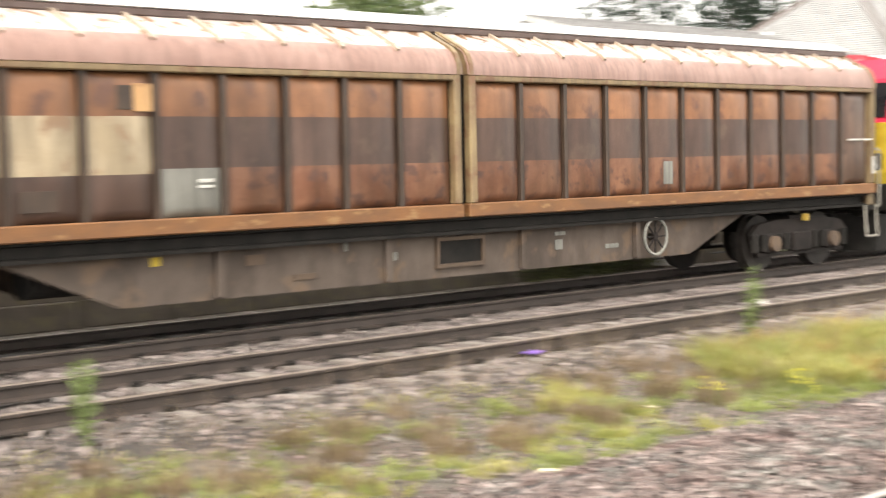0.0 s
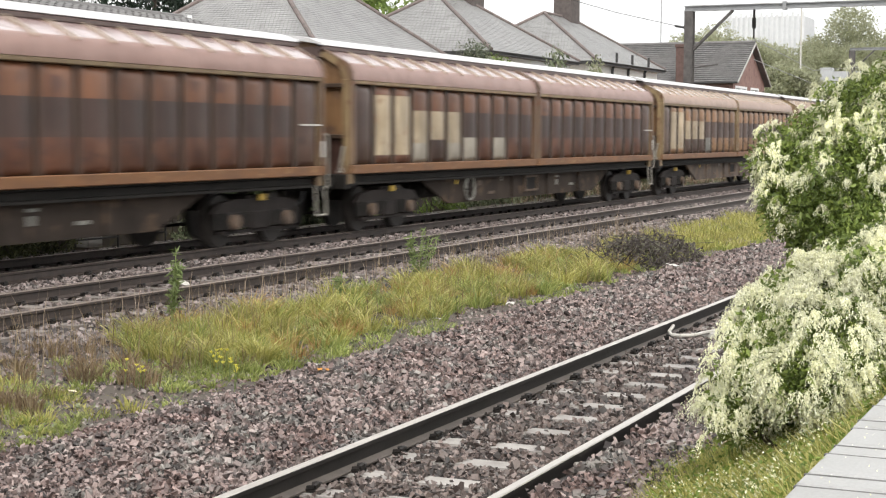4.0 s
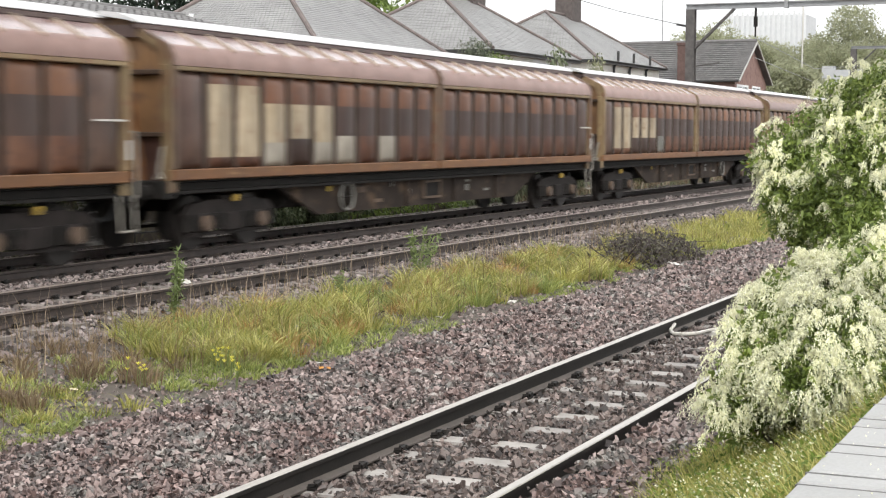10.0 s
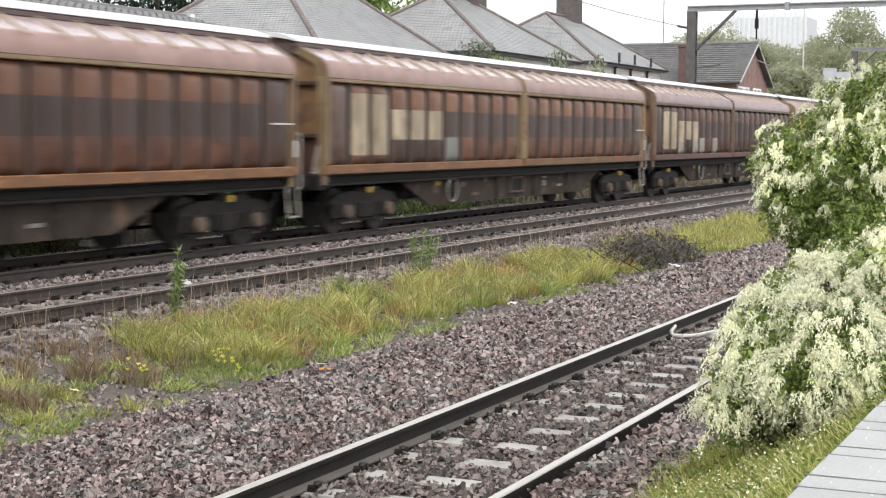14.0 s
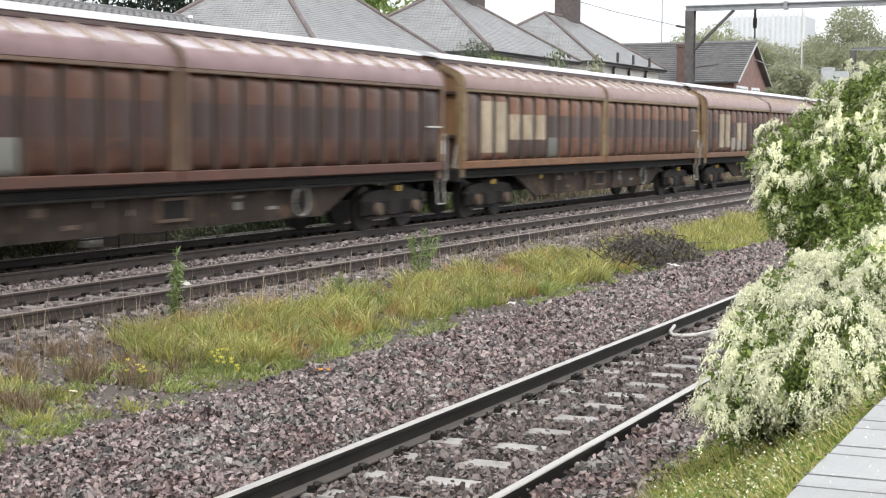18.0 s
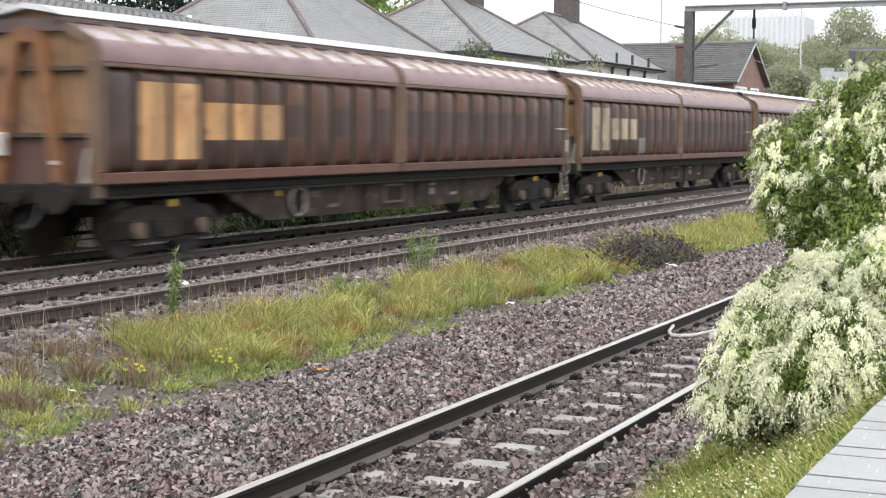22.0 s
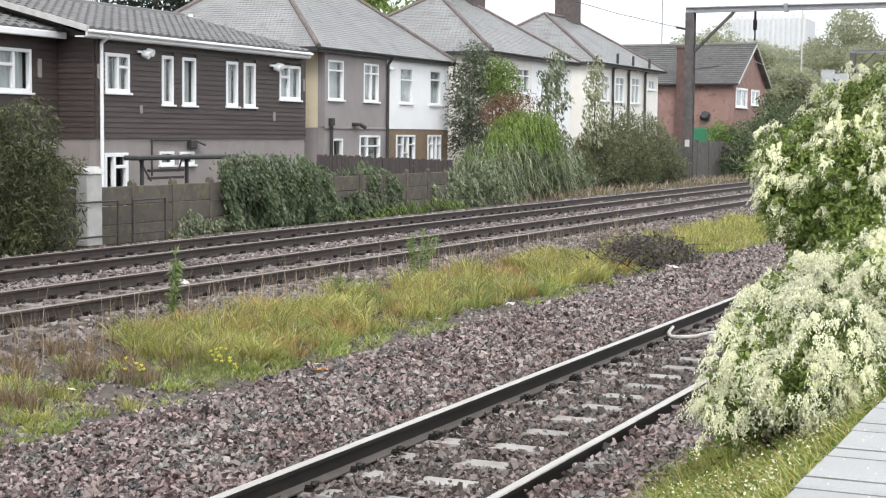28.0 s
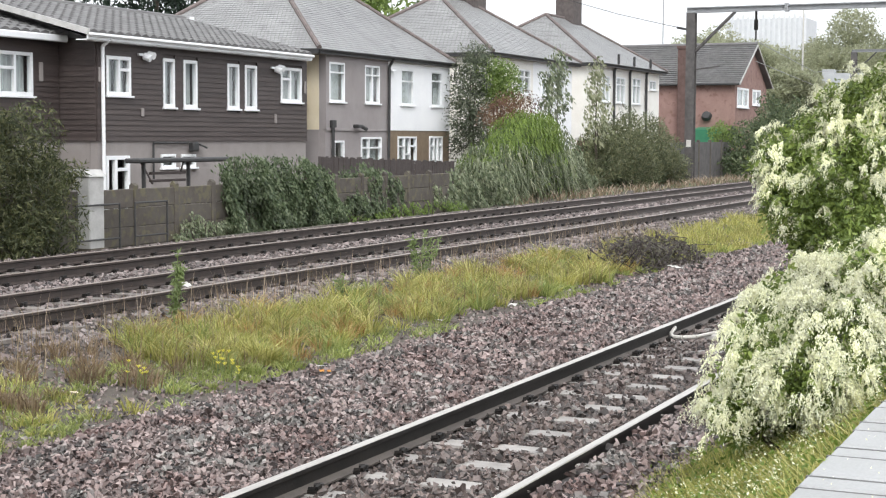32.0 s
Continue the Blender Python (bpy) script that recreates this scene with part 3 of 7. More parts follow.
def tiled_slope(parent, a, b, c, d, material, rows, cols, name="roof_slope", pan=False, label="", lift=0.035):
    """A roof slope between the eave a-b and the ridge d-c, laid in overlapping courses; each tile has its own edges."""
    a, b, c, d = map(Vector, (a, b, c, d))
    nrm = (b - a).cross(d - a).normalized()
    if nrm.z < 0:
        nrm = -nrm
    g_v, g_f = [], []
    for r in range(rows):
        t0, t1 = r / rows, (r + 1.04) / rows
        wid = (b - a).length + ((c - d).length - (b - a).length) * (t0 + t1) / 2
        k = max(1, int(round(cols * wid / max((b - a).length, 0.1))))
        off = 0.5 * (r % 2) / k
        for i in range(k + 1):
            u0, u1 = max(0, i / k - off), min(1, (i + 1) / k - off)
            if u1 - u0 < 0.02 / k:
                continue
            e = 0.04 / k
            u0, u1 = u0 + e, u1 - e
            jig = random.uniform(-0.003, 0.003)
            pts = []
            for u, t, up in ((u0, t0, lift), (u1, t0, lift), (u1, min(t1, 1), 0.006), (u0, min(t1, 1), 0.006)):
                lo, hi = a + (b - a) * u, d + (c - d) * u
                pts.append(lo + (hi - lo) * t + nrm * (up + jig))
            n = len(g_v)
            if pan:
                mid0 = (pts[0] + pts[1]) / 2 + nrm * 0.07
                mid1 = (pts[3] + pts[2]) / 2 + nrm * 0.07
                q0, q1 = pts[0] * 0.75 + pts[1] * 0.25 + nrm * 0.045, pts[0] * 0.25 + pts[1] * 0.75 + nrm * 0.045
                q3, q2 = pts[3] * 0.75 + pts[2] * 0.25 + nrm * 0.045, pts[3] * 0.25 + pts[2] * 0.75 + nrm * 0.045
                g_v += [pts[0], q0, mid0, q1, pts[1], pts[3], q3, mid1, q2, pts[2], pts[0] - nrm * 0.03, pts[1] - nrm * 0.03]
                g_f += [(n, n + 1, n + 6, n + 5), (n + 1, n + 2, n + 7, n + 6), (n + 2, n + 3, n + 8, n + 7), (n + 3, n + 4, n + 9, n + 8), (n + 10, n + 1, n + 0, n + 0 + 0)][:4]
                g_f += [(n + 10, n + 2, n + 1, n), (n + 10, n + 11, n + 3, n + 2)]
            else:
                g_v += [*pts, pts[0] - nrm * 0.035, pts[1] - nrm * 0.035]
                g_f += [(n, n + 1, n + 2, n + 3), (n + 4, n + 5, n + 1, n)]
    me = bpy.data.meshes.new(name)
    me.from_pydata([tuple(p) for p in g_v], [], g_f)
    me.materials.append(material)
    ob = tagged(part(name, me, None, parent, label), kind="stuff")
    base = Geo()
    base.face([a, b, c, d]) if (c - d).length > 0.01 else base.face([a, b, c])
    base.face([p - nrm * 0.08 for p in ((a, b, c, d) if (c - d).length > 0.01 else (a, b, c))])
    part("roof_deck", base, M_TILE, parent)
    return ob


def pipe(parent, pts, r=0.045, material=None, name="downpipe", label="black plastic downpipe"):
    return part(name, Geo().tube(pts, r, 8), material or M_PIPE, parent, label, smooth=False)


def hip_roof(house, x_f, x_b, y0, y1, z, top, material, over=0.35, cols=70, rows=40):
    """A hipped roof over the rectangle, its ridge along y."""
    xf, xb, ya, yb = x_f + over, x_b - over, y0 - over, y1 + over
    xm, run = (xf + xb) / 2, (xf - xb) / 2
    r0, r1 = (xm, ya + run * 0.93, top), (xm, yb - run * 0.93, top)
    e = [(xf, ya, z), (xf, yb, z), (xb, yb, z), (xb, ya, z)]
    tiled_slope(house, e[0], e[1], r1, r0, material, rows, cols, label="pale grey tiled roof slope", lift=0.016)
    tiled_slope(house, e[3], e[0], r0, r0, material, rows, int(cols * 0.8), label="pale grey tiled hip", lift=0.016)
    tiled_slope(house, e[2], e[3], r0, r1, material, rows, cols, label="pale grey tiled roof slope", lift=0.016)
    tiled_slope(house, e[1], e[2], r1, r1, material, rows, int(cols * 0.8), label="pale grey tiled hip", lift=0.016)
    for p, q in ((e[0], r0), (e[3], r0), (e[1], r1), (e[2], r1), (r0, r1)):
        p, q = Vector(p) + Vector((0, 0, 0.04)), Vector(q) + Vector((0, 0, 0.04))
        part("ridge_capping", Geo().cyl(p, q, 0.085, 8), M_RIDGE, house, "red brown ridge tiles")
    part("fascia", Geo().box(xf - 0.03, ya, z - 0.16, xf, yb, z - 0.01).box(xb, ya, z - 0.16, xb + 0.03, yb, z - 0.01).box(xb, ya, z - 0.16, xf, ya + 0.03, z - 0.01), M_PIPE, house, "dark fascia board")
    part("soffit", Geo().box(xb + 0.03, ya + 0.03, z - 0.16, xf - 0.03, yb - 0.03, z - 0.12), M_BASE, house)
    g = Geo()
    n = 7
    prof = [(xf + 0.055 + 0.055 * math.cos(math.pi * (1 + i / n)), z - 0.03 + 0.055 * math.sin(math.pi * (1 + i / n))) for i in range(n + 1)]
    g.prism([(p[0], p[1]) for p in prof], 1, ya, yb)
    part("gutter", g, M_PIPE, house, "black half-round gutter")
    return r0, r1


def chimney(house, x, y, z0, z1, w=0.5, d=1.0):
    part("chimney", Geo().box(x - w, y - d / 2, z0, x + w, y + d / 2, z1 - 0.3, c=0.02).box(x - w - 0.06, y - d / 2 - 0.06, z1 - 0.3, x + w + 0.06, y + d / 2 + 0.06, z1 - 0.1, c=0.02)
         .box(x - w + 0.03, y - d / 2 + 0.03, z1 - 0.1, x + w - 0.03, y + d / 2 - 0.03, z1, c=0.02), M_CHIM, house, "dark brick chimney stack")
    for k in (-0.28, 0.28):
        part("chimney_pot", Geo().cyl((x, y + k * d, z1), (x, y + k * d, z1 + 0.35), 0.12, 10, r2=0.1), M_RIDGE, house, "clay chimney pot")


def room(house, x0, x1, y0, y1, z0, z1):
    """Closes a house behind its windows."""
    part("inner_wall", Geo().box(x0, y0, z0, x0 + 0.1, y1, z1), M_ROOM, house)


XF = -25.0


def brown_house():
    h = thing("clad_house", "two-storey building with dark brown timber cladding and pantiled roof", "building")
    holes_up = [(33.65, 3.27, 34.75, 4.32), (36.26, 3.0, 36.83, 4.37), (37.27, 3.0, 37.98, 4.37), (39.6, 3.02, 40.27, 4.37), (40.59, 3.02, 41.29, 4.37), (42.75, 3.3, 44.1, 4.4)]
    holes_dn = [(33.6, 0.1, 34.66, 1.66), (36.15, 1.3, 36.85, 1.68), (37.15, 1.3, 37.88, 1.67)]
    g = Geo()
    wall_y(g, XF - 0.25, XF - 0.02, 33.3, 44.42, -0.2, 2.07, holes_dn)
    part("ground_floor_wall", g, M_BASE, h, "brown grey rendered ground floor wall")
    g = Geo()
    wall_y(g, XF - 0.25, XF - 0.03, 33.3, 44.42, 2.07, 4.75, holes_up)
    part("upper_wall", g, M_DARKWOOD, h)
    z = 2.05
    while z < 4.7:
        cuts = sorted((a - 0.02, d + 0.02) for a, b, d, c in holes_up if b < z + 0.145 and c > z + 0.01)
        y = 33.28
        for c0, c1 in cuts + [(44.44, 44.44)]:
            if c0 > y + 0.05:
                p = Geo().prism([(XF - 0.03, z), (XF + 0.03, z), (XF + 0.008, z + 0.15), (XF - 0.03, z + 0.15)], 1, y, c0)
                part("board", p, M_DARKWOOD, h)
            y = c1
        part("board", Geo().prism([(33.3, z), (33.23, z), (33.255, z + 0.15), (33.3, z + 0.15)], 0, XF - 1.22, XF - 0.03), M_DARKWOOD, h)
        z += 0.1425
    for a, b in ((33.3, 33.55), (44.17, 44.42)):
        part("side_wall", Geo().box(XF - 9, a, -0.2, XF - 0.26, b, 4.75), M_BASE, h)
    part("back_wall", Geo().box(XF - 9.2, 33.3, -0.2, XF - 9, 44.42, 4.75), M_BASE, h)
    room(h, XF - 2.2, XF, 33.7, 44.5, -0.2, 4.7)
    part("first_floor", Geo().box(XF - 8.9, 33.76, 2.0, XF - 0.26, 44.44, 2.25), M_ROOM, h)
    ridge_x, top, r0, r1 = XF - 4.6, 6.1, 32.5, 44.2
    tiled_slope(h, (XF + 0.35, r0, 4.85), (XF + 0.35, r1, 4.85), (ridge_x, r1, top), (ridge_x, r0, top), M_TILE, 12, 31, pan=True, label="dark grey pantiled roof slope")
    tiled_slope(h, (ridge_x - 4.95, r1, 4.85), (ridge_x - 4.95, r0, 4.85), (ridge_x, r0, top), (ridge_x, r1, top), M_TILE, 10, 30, label="dark grey pantiled roof slope")
    part("ridge_capping", Geo().cyl((ridge_x, r0, top + 0.04), (ridge_x, r1, top + 0.04), 0.11, 8), M_TILE, h)
    for y in (33.4, 44.3):
        g = Geo()
        g.prism([(XF - 0.2, 4.75), (ridge_x, top - 0.1), (XF - 9.1, 4.75)], 1, y - 0.1, y + 0.04)
        part("gable", g, M_TILE, h)
    part("verge", Geo().bar((XF + 0.36, r0 - 0.03, 4.86), (ridge_x, r0 - 0.03, 6.13), 0.09, 0.15), M_MORTAR, h, "pale mortar roof verge")
    part("fascia", Geo().box(XF + 0.3, r0 - 0.05, 4.67, XF + 0.34, r1 + 0.05, 4.86, c=0.01), M_PVC, h, "white fascia board")
    part("gutter", Geo().box(XF + 0.345, r0 - 0.05, 4.75, XF + 0.44, r1 + 0.05, 4.84, c=0.03), M_PVC, h, "white gutter")
    part("soffit", Geo().box(XF - 0.03, r0 - 0.05, 4.65, XF + 0.3, r1 + 0.05, 4.68), M_PVC, h)
    pipe(h, [(XF + 0.38, 33.42, 4.74), (XF + 0.08, 33.42, 4.55), (XF + 0.08, 33.42, 0.0)], 0.05, M_PVC, label="white plastic downpipe")
    u = holes_up
    window(h, XF, *u[0], bars=(0.52,), cross=((0.52, 1, 0.66),), curtain="open", fw=0.1)
    for k in (1, 2, 3, 4):
        window(h, XF, *u[k], curtain=True if k < 3 else "open", fw=0.095)
    window(h, XF, *u[5], bars=(0.46,), cross=((0, 0.46, 0.66),), fw=0.1)
    window(h, XF, *holes_dn[0], bars=(0.42,), cross=((0.42, 1, 0.76),), sill=False, name="door", curtain=False, fw=0.11)
    for k in (1, 2):
        window(h, XF, *holes_dn[k])
    # wall fittings
    for y, z in ((35.3, 4.38), (42.35, 4.32)):
        part("flood_light", Geo().box(XF + 0.04, y - 0.28, z, XF + 0.1, y + 0.1, z + 0.06).cyl((XF + 0.06, y, z), (XF + 0.25, y + 0.05, z - 0.08), 0.1, 10).cyl((XF + 0.06, y + 0.2, z + 0.05), (XF + 0.25, y + 0.22, z), 0.1, 10),
             M_PVC, h, "white twin flood light")
    for y, za, zb in ((33.36, 3.6, 4.0), (35.25, 2.72, 2.95), (42.4, 2.6, 2.9), (44.3, 3.6, 4.0)):
        part("vent", Geo().box(XF, y - 0.06, za, XF + 0.06, y + 0.06, zb, c=0.02), M_BASE, h, "small grey wall vent")
    pipe(h, [(XF + 0.06, 35.7, 1.0), (XF + 0.06, 35.7, 2.0), (XF + 0.06, 37.4, 2.0)], 0.03)
    part("wall_lamp", Geo().box(XF, 37.5, 1.75, XF + 0.2, 37.8, 2.02, c=0.04).bar((XF, 37.9, 2.0), (XF + 0.3, 38.05, 1.85), 0.2, 0.05), M_PIPE, h, "black bulkhead lamp")

    # lower block set back
    b = thing("clad_house", "lower dark brown clad block with a window and white fascia", "building")
    x = XF - 1.2
    hole = [(30.8, 3.21, 32.15, 4.34)]
    g = Geo()
    wall_y(g, x - 0.25, x - 0.02, 14, 33.22, -0.2, 2.07, [])
    part("ground_floor_wall", g, M_BASE, b, "brown grey rendered ground floor wall")
    g = Geo()
    wall_y(g, x - 0.25, x - 0.03, 14, 33.22, 2.07, 4.68, hole)
    part("upper_wall", g, M_DARKWOOD, b)
    z = 2.05
    while z < 4.6:
        for c0, c1 in (((24, 30.78), (32.17, 33.2)) if 3.07 < z < 4.33 else ((24, 33.2),)):
            part("board", Geo().prism([(x - 0.03, z), (x + 0.03, z), (x + 0.008, z + 0.15), (x - 0.03, z + 0.15)], 1, c0, c1), M_DARKWOOD, b)
        z += 0.1425
    part("back_wall", Geo().box(x - 9, 14, -0.2, x - 0.26, 14.2, 4.6).box(x - 9.2, 14, -0.2, x - 9, 33.2, 4.6), M_BASE, b)
    room(b, x - 2.2, x, 14.3, 33.2, -0.2, 4.6)
    window(b, x, *hole[0], bars=(0.48,), cross=((0, 0.48, 0.62),), fw=0.1)
    part("vent", Geo().box(x, 32.38, 3.6, x + 0.06, 32.53, 4.1, c=0.02), M_BASE, b, "small grey wall vent")
    part("fascia", Geo().box(x + 0.3, 14, 4.64, x + 0.42, 33.1, 4.82, c=0.02), M_PVC, b, "white fascia board")
    tiled_slope(b, (x + 0.35, 14, 4.82), (x + 0.35, 33.2, 4.82), (x - 4.24, 33.2, 6.0), (x - 4.24, 14, 6.0), M_TILE, 11, 50, pan=True, label="dark grey pantiled roof slope")
    tiled_slope(b, (x - 9.2, 33.2, 4.82), (x - 9.2, 14, 4.82), (x - 4.24, 14, 6.0), (x - 4.24, 33.2, 6.0), M_TILE, 8, 40, label="dark grey pantiled roof slope")


def pair_one():
    y0, ym, y1 = 45.75, 50.45, 55.95
    h = thing("semi_detached_house", "pair of hipped semi-detached houses, one grey rendered, one white", "house")
    ups = [(45.98, 3.38, 47.09, 4.72), (48.6, 3.38, 49.77, 4.72), (51.52, 3.38, 52.62, 4.71), (54.17, 3.38, 55.2, 4.72)]
    dns = [(46.32, 0.0, 47.06, 2.06), (48.33, 1.0, 49.93, 2.18), (51.28, 1.0, 52.9, 2.21), (54.06, 1.0, 55.29, 2.22)]
    for a, b, m, lab in ((y0, ym, M_RENDER, "grey rendered upper wall"), (ym, y1, M_WHITE, "white rendered upper wall")):
        g = Geo()
        wall_y(g, XF - 0.25, XF + 0.02, a, b, 2.43, 5.0, [w for w in ups if a < w[0] < b])
        part("upper_wall", g, m, h, lab)
    for a, b, m, lab in ((y0, ym, M_RENDER, "grey rendered lower wall"), (ym, y1, M_YBRICK, "brown brick lower wall")):
        g = Geo()
        wall_y(g, XF - 0.25, XF - 0.01, a, b, -0.2, 2.43, [w for w in dns if a < w[0] < b])
        part("lower_wall", g, m, h, lab)
    for a in (y0, y1 - 0.2):
        part("flank_wall", Geo().box(XF - 8, a, 2.43, XF - 0.26, a + 0.2, 5.0), M_CREAM, h, "cream painted flank wall")
        part("flank_wall", Geo().box(XF - 8, a + 0.005, -0.2, XF - 0.26, a + 0.195, 2.43), M_RENDER, h, "grey lower flank wall")
    part("back_wall", Geo().box(XF - 8.2, y0, -0.2, XF - 8, y1, 5.0), M_RENDER, h)
    room(h, XF - 2, XF, y0 + 0.2, y1 - 0.2, -0.2, 4.9)
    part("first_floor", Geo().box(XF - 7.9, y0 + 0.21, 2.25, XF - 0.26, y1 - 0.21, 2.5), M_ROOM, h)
    part("string_course", Geo().box(XF - 0.1, y0, 2.39, XF + 0.035, ym, 2.47, c=0.01), M_RENDER, h)
    window(h, XF, *ups[0], cross=((0, 1, 0.74),))
    window(h, XF, *ups[1], bars=(0.5,), cross=((0, 0.5, 0.74), (0.5, 1, 0.74)))
    window(h, XF, *ups[2], cross=((0, 1, 0.66),))
    window(h, XF, *ups[3], cross=((0, 1, 0.72),), curtain="open")
    window(h, XF, *dns[0], cross=((0, 1, 0.45),), curtain=False, sill=False, name="door")
    window(h, XF, *dns[1], bars=(0.38,), cross=((0, 0.38, 0.68), (0.38, 1, 0.68)))
    window(h, XF, *dns[2], bars=(0.36, 0.64), cross=((0, 0.36, 0.7), (0.64, 1, 0.7), (0.36, 0.64, 0.45)))
    window(h, XF, *dns[3], bars=(0.36, 0.66), cross=((0, 0.36, 0.7), (0.66, 1, 0.7)))
    r0, r1 = hip_roof(h, XF, XF - 8, y0 - 0.6, y1, 5.1, 8.35, M_SLATE, over=0.22)
    chimney(h, r0[0], r0[1] + 1.6, 7.6, 10.0)
    pipe(h, [(XF + 0.3, ym - 0.05, 5.05), (XF + 0.1, ym - 0.05, 4.75), (XF + 0.1, ym - 0.12, 0.0)], 0.055)
    part("hopper", Geo().box(XF + 0.02, ym - 0.02, 4.55, XF + 0.2, ym + 0.35, 4.65, c=0.02), M_PVC, h, "white pipe junction")
    pipe(h, [(XF + 0.1, 46.1, 0.0), (XF + 0.1, 46.1, 2.55)], 0.06)
    part("cowl", Geo().cyl((XF + 0.1, 46.1, 2.5), (XF + 0.1, 46.1, 2.75), 0.12, 10), M_PIPE, h)
    part("wall_lamp", Geo().box(XF, 47.7, 2.5, XF + 0.25, 48.0, 2.62, c=0.03).cyl((XF + 0.2, 48.0, 2.55), (XF + 0.3, 48.2, 2.45), 0.07, 8), M_PIPE, h, "black wall lamp")
    part("roof_vent", Geo().cyl((XF - 5.7, y0 + 0.6, 6.0), (XF - 5.7, y0 + 0.6, 6.4), 0.09, 10), M_PVC, h, "small white roof vent")


CHIM = 3.6


def pair_far(y0, y1, ze, top, walls, ups, label, cream=True):
    h = thing("semi_detached_house", label, "house")
    ym = (y0 + y1) / 2
    for a, b, m in ((y0, ym, walls[0]), (ym, y1, walls[1])):
        g = Geo()
        wall_y(g, XF - 0.25, XF, a, b, -0.2, ze - 0.1, [w for w in ups if a < w[0] < b])
        part("front_wall", g, m, h)
    for a in (y0, y1 - 0.2):
        part("flank_wall", Geo().box(XF - 8, a, -0.2, XF - 0.26, a + 0.2, ze - 0.1), walls[0], h)
    part("back_wall", Geo().box(XF - 8.2, y0, -0.2, XF - 8, y1, ze - 0.1), walls[0], h)
    room(h, XF - 2, XF, y0 + 0.2, y1 - 0.2, -0.2, ze - 0.2)
    for w in ups:
        window(h, XF, *w, cross=((0, 1, 0.7),) if w[3] - w[1] > 0.8 else (), bars=(0.5,) if w[2] - w[0] > 1.2 else ())
    r0, r1 = hip_roof(h, XF, XF - 8, y0, y1, ze, top, M_SLATE, cols=60, rows=36)
    chimney(h, r0[0], r0[1] + CHIM, top - 0.7, top + 1.9, 0.5, 1.5)
    return h


def brick_house():
    h = thing("brick_house", "red brick house with grey tiled gable roof", "house")
    y0, y1, x1, x0, ze, top = 97.5, 106.5, -23.6, -33.6, 5.72, 8.25
    wins = [(98.0, 4.18, 101.2, 5.45), (102.3, 4.4, 104.7, 5.45)]
    g = Geo()
    wall_y(g, x1 - 0.25, x1, y0, y1, -0.2, ze, wins)
    part("gable_wall", g, M_BRICK, h, "red brick end wall")
    part("gable", Geo().prism([(y0, ze), (y1, ze), ((y0 + y1) / 2, top)], 0, x1 - 0.25, x1), M_BRICK, h, "red brick gable")
    for a in (y0, y1 - 0.25):
        part("side_wall", Geo().box(x0, a, -0.2, x1 - 0.26, a + 0.25, ze), M_BRICK, h, "red brick side wall")
    part("back_wall", Geo().box(x0 - 0.2, y0, -0.2, x0, y1, ze), M_BRICK, h)
    room(h, x1 - 2, x1, y0 + 0.3, y1 - 0.3, 0, ze)
    ym, o = (y0 + y1) / 2, 0.35
    tiled_slope(h, (x0 - o, y0 - o, ze - 0.05), (x1 + o, y0 - o, ze - 0.05), (x1 + o, ym, top + 0.12), (x0 - o, ym, top + 0.12), M_TILE, 19, 34, label="grey tiled roof slope", lift=0.055)
    tiled_slope(h, (x1 + o, y1 + o, ze - 0.05), (x0 - o, y1 + o, ze - 0.05), (x0 - o, ym, top + 0.12), (x1 + o, ym, top + 0.12), M_TILE, 16, 30, label="grey tiled roof slope")
    part("ridge_capping", Geo().cyl((x0 - o, ym, top + 0.18), (x1 + o, ym, top + 0.18), 0.12, 8), M_TILE, h)
    for s, y in ((1, y0 - o), (-1, y1 + o)):
        part("bargeboard", Geo().bar((x1 + o + 0.03, y, ze - 0.1), (x1 + o + 0.03, ym, top + 0.06), 0.06, 0.11), M_MORTAR, h, "thin pale grey bargeboard")
    part("gutter", Geo().box(x0, y0 - o - 0.1, ze - 0.16, x1 + o, y0 - o, ze - 0.05, c=0.03), M_PIPE, h, "black gutter")
    for w in wins:
        window(h, x1, *w, bars=(0.5,), fw=0.14)
    part("chimney", Geo().box(-27.25, y0 - 0.5, -0.2, -26.68, y0 - 0.02, 7.9, c=0.02).box(-27.3, y0 - 0.55, 7.9, -26.63, y0 + 0.02, 8.1, c=0.02), M_CHIM2, h, "tall red brick chimney stack")
    pipe(h, [(-26.6, y0 - 0.08, ze - 0.2), (-26.6, y0 - 0.08, 0.0)], 0.06)
    pipe(h, [(-29.3, y0 - 0.08, ze - 0.2), (-29.3, y0 - 0.08, 3.2)], 0.05)
    part("dish", Geo().cyl((-25.4, y0 - 0.1, 3.6), (-25.4, y0 - 0.3, 3.7), 0.35, 14, r2=0.25), M_PIPE, h, "dark satellite dish")
    part("lean_to", Geo().prism([(y0 - 2.0, -0.2), (y0 - 0.01, -0.2), (y0 - 0.01, 2.9), (y0 - 2.0, 2.75)], 0, -25.9, -24.3), mat("green_sheet", (0.03, 0.16, 0.085), (0.04, 0.2, 0.1), 2, 0.6), h, "green sheeted lean-to")


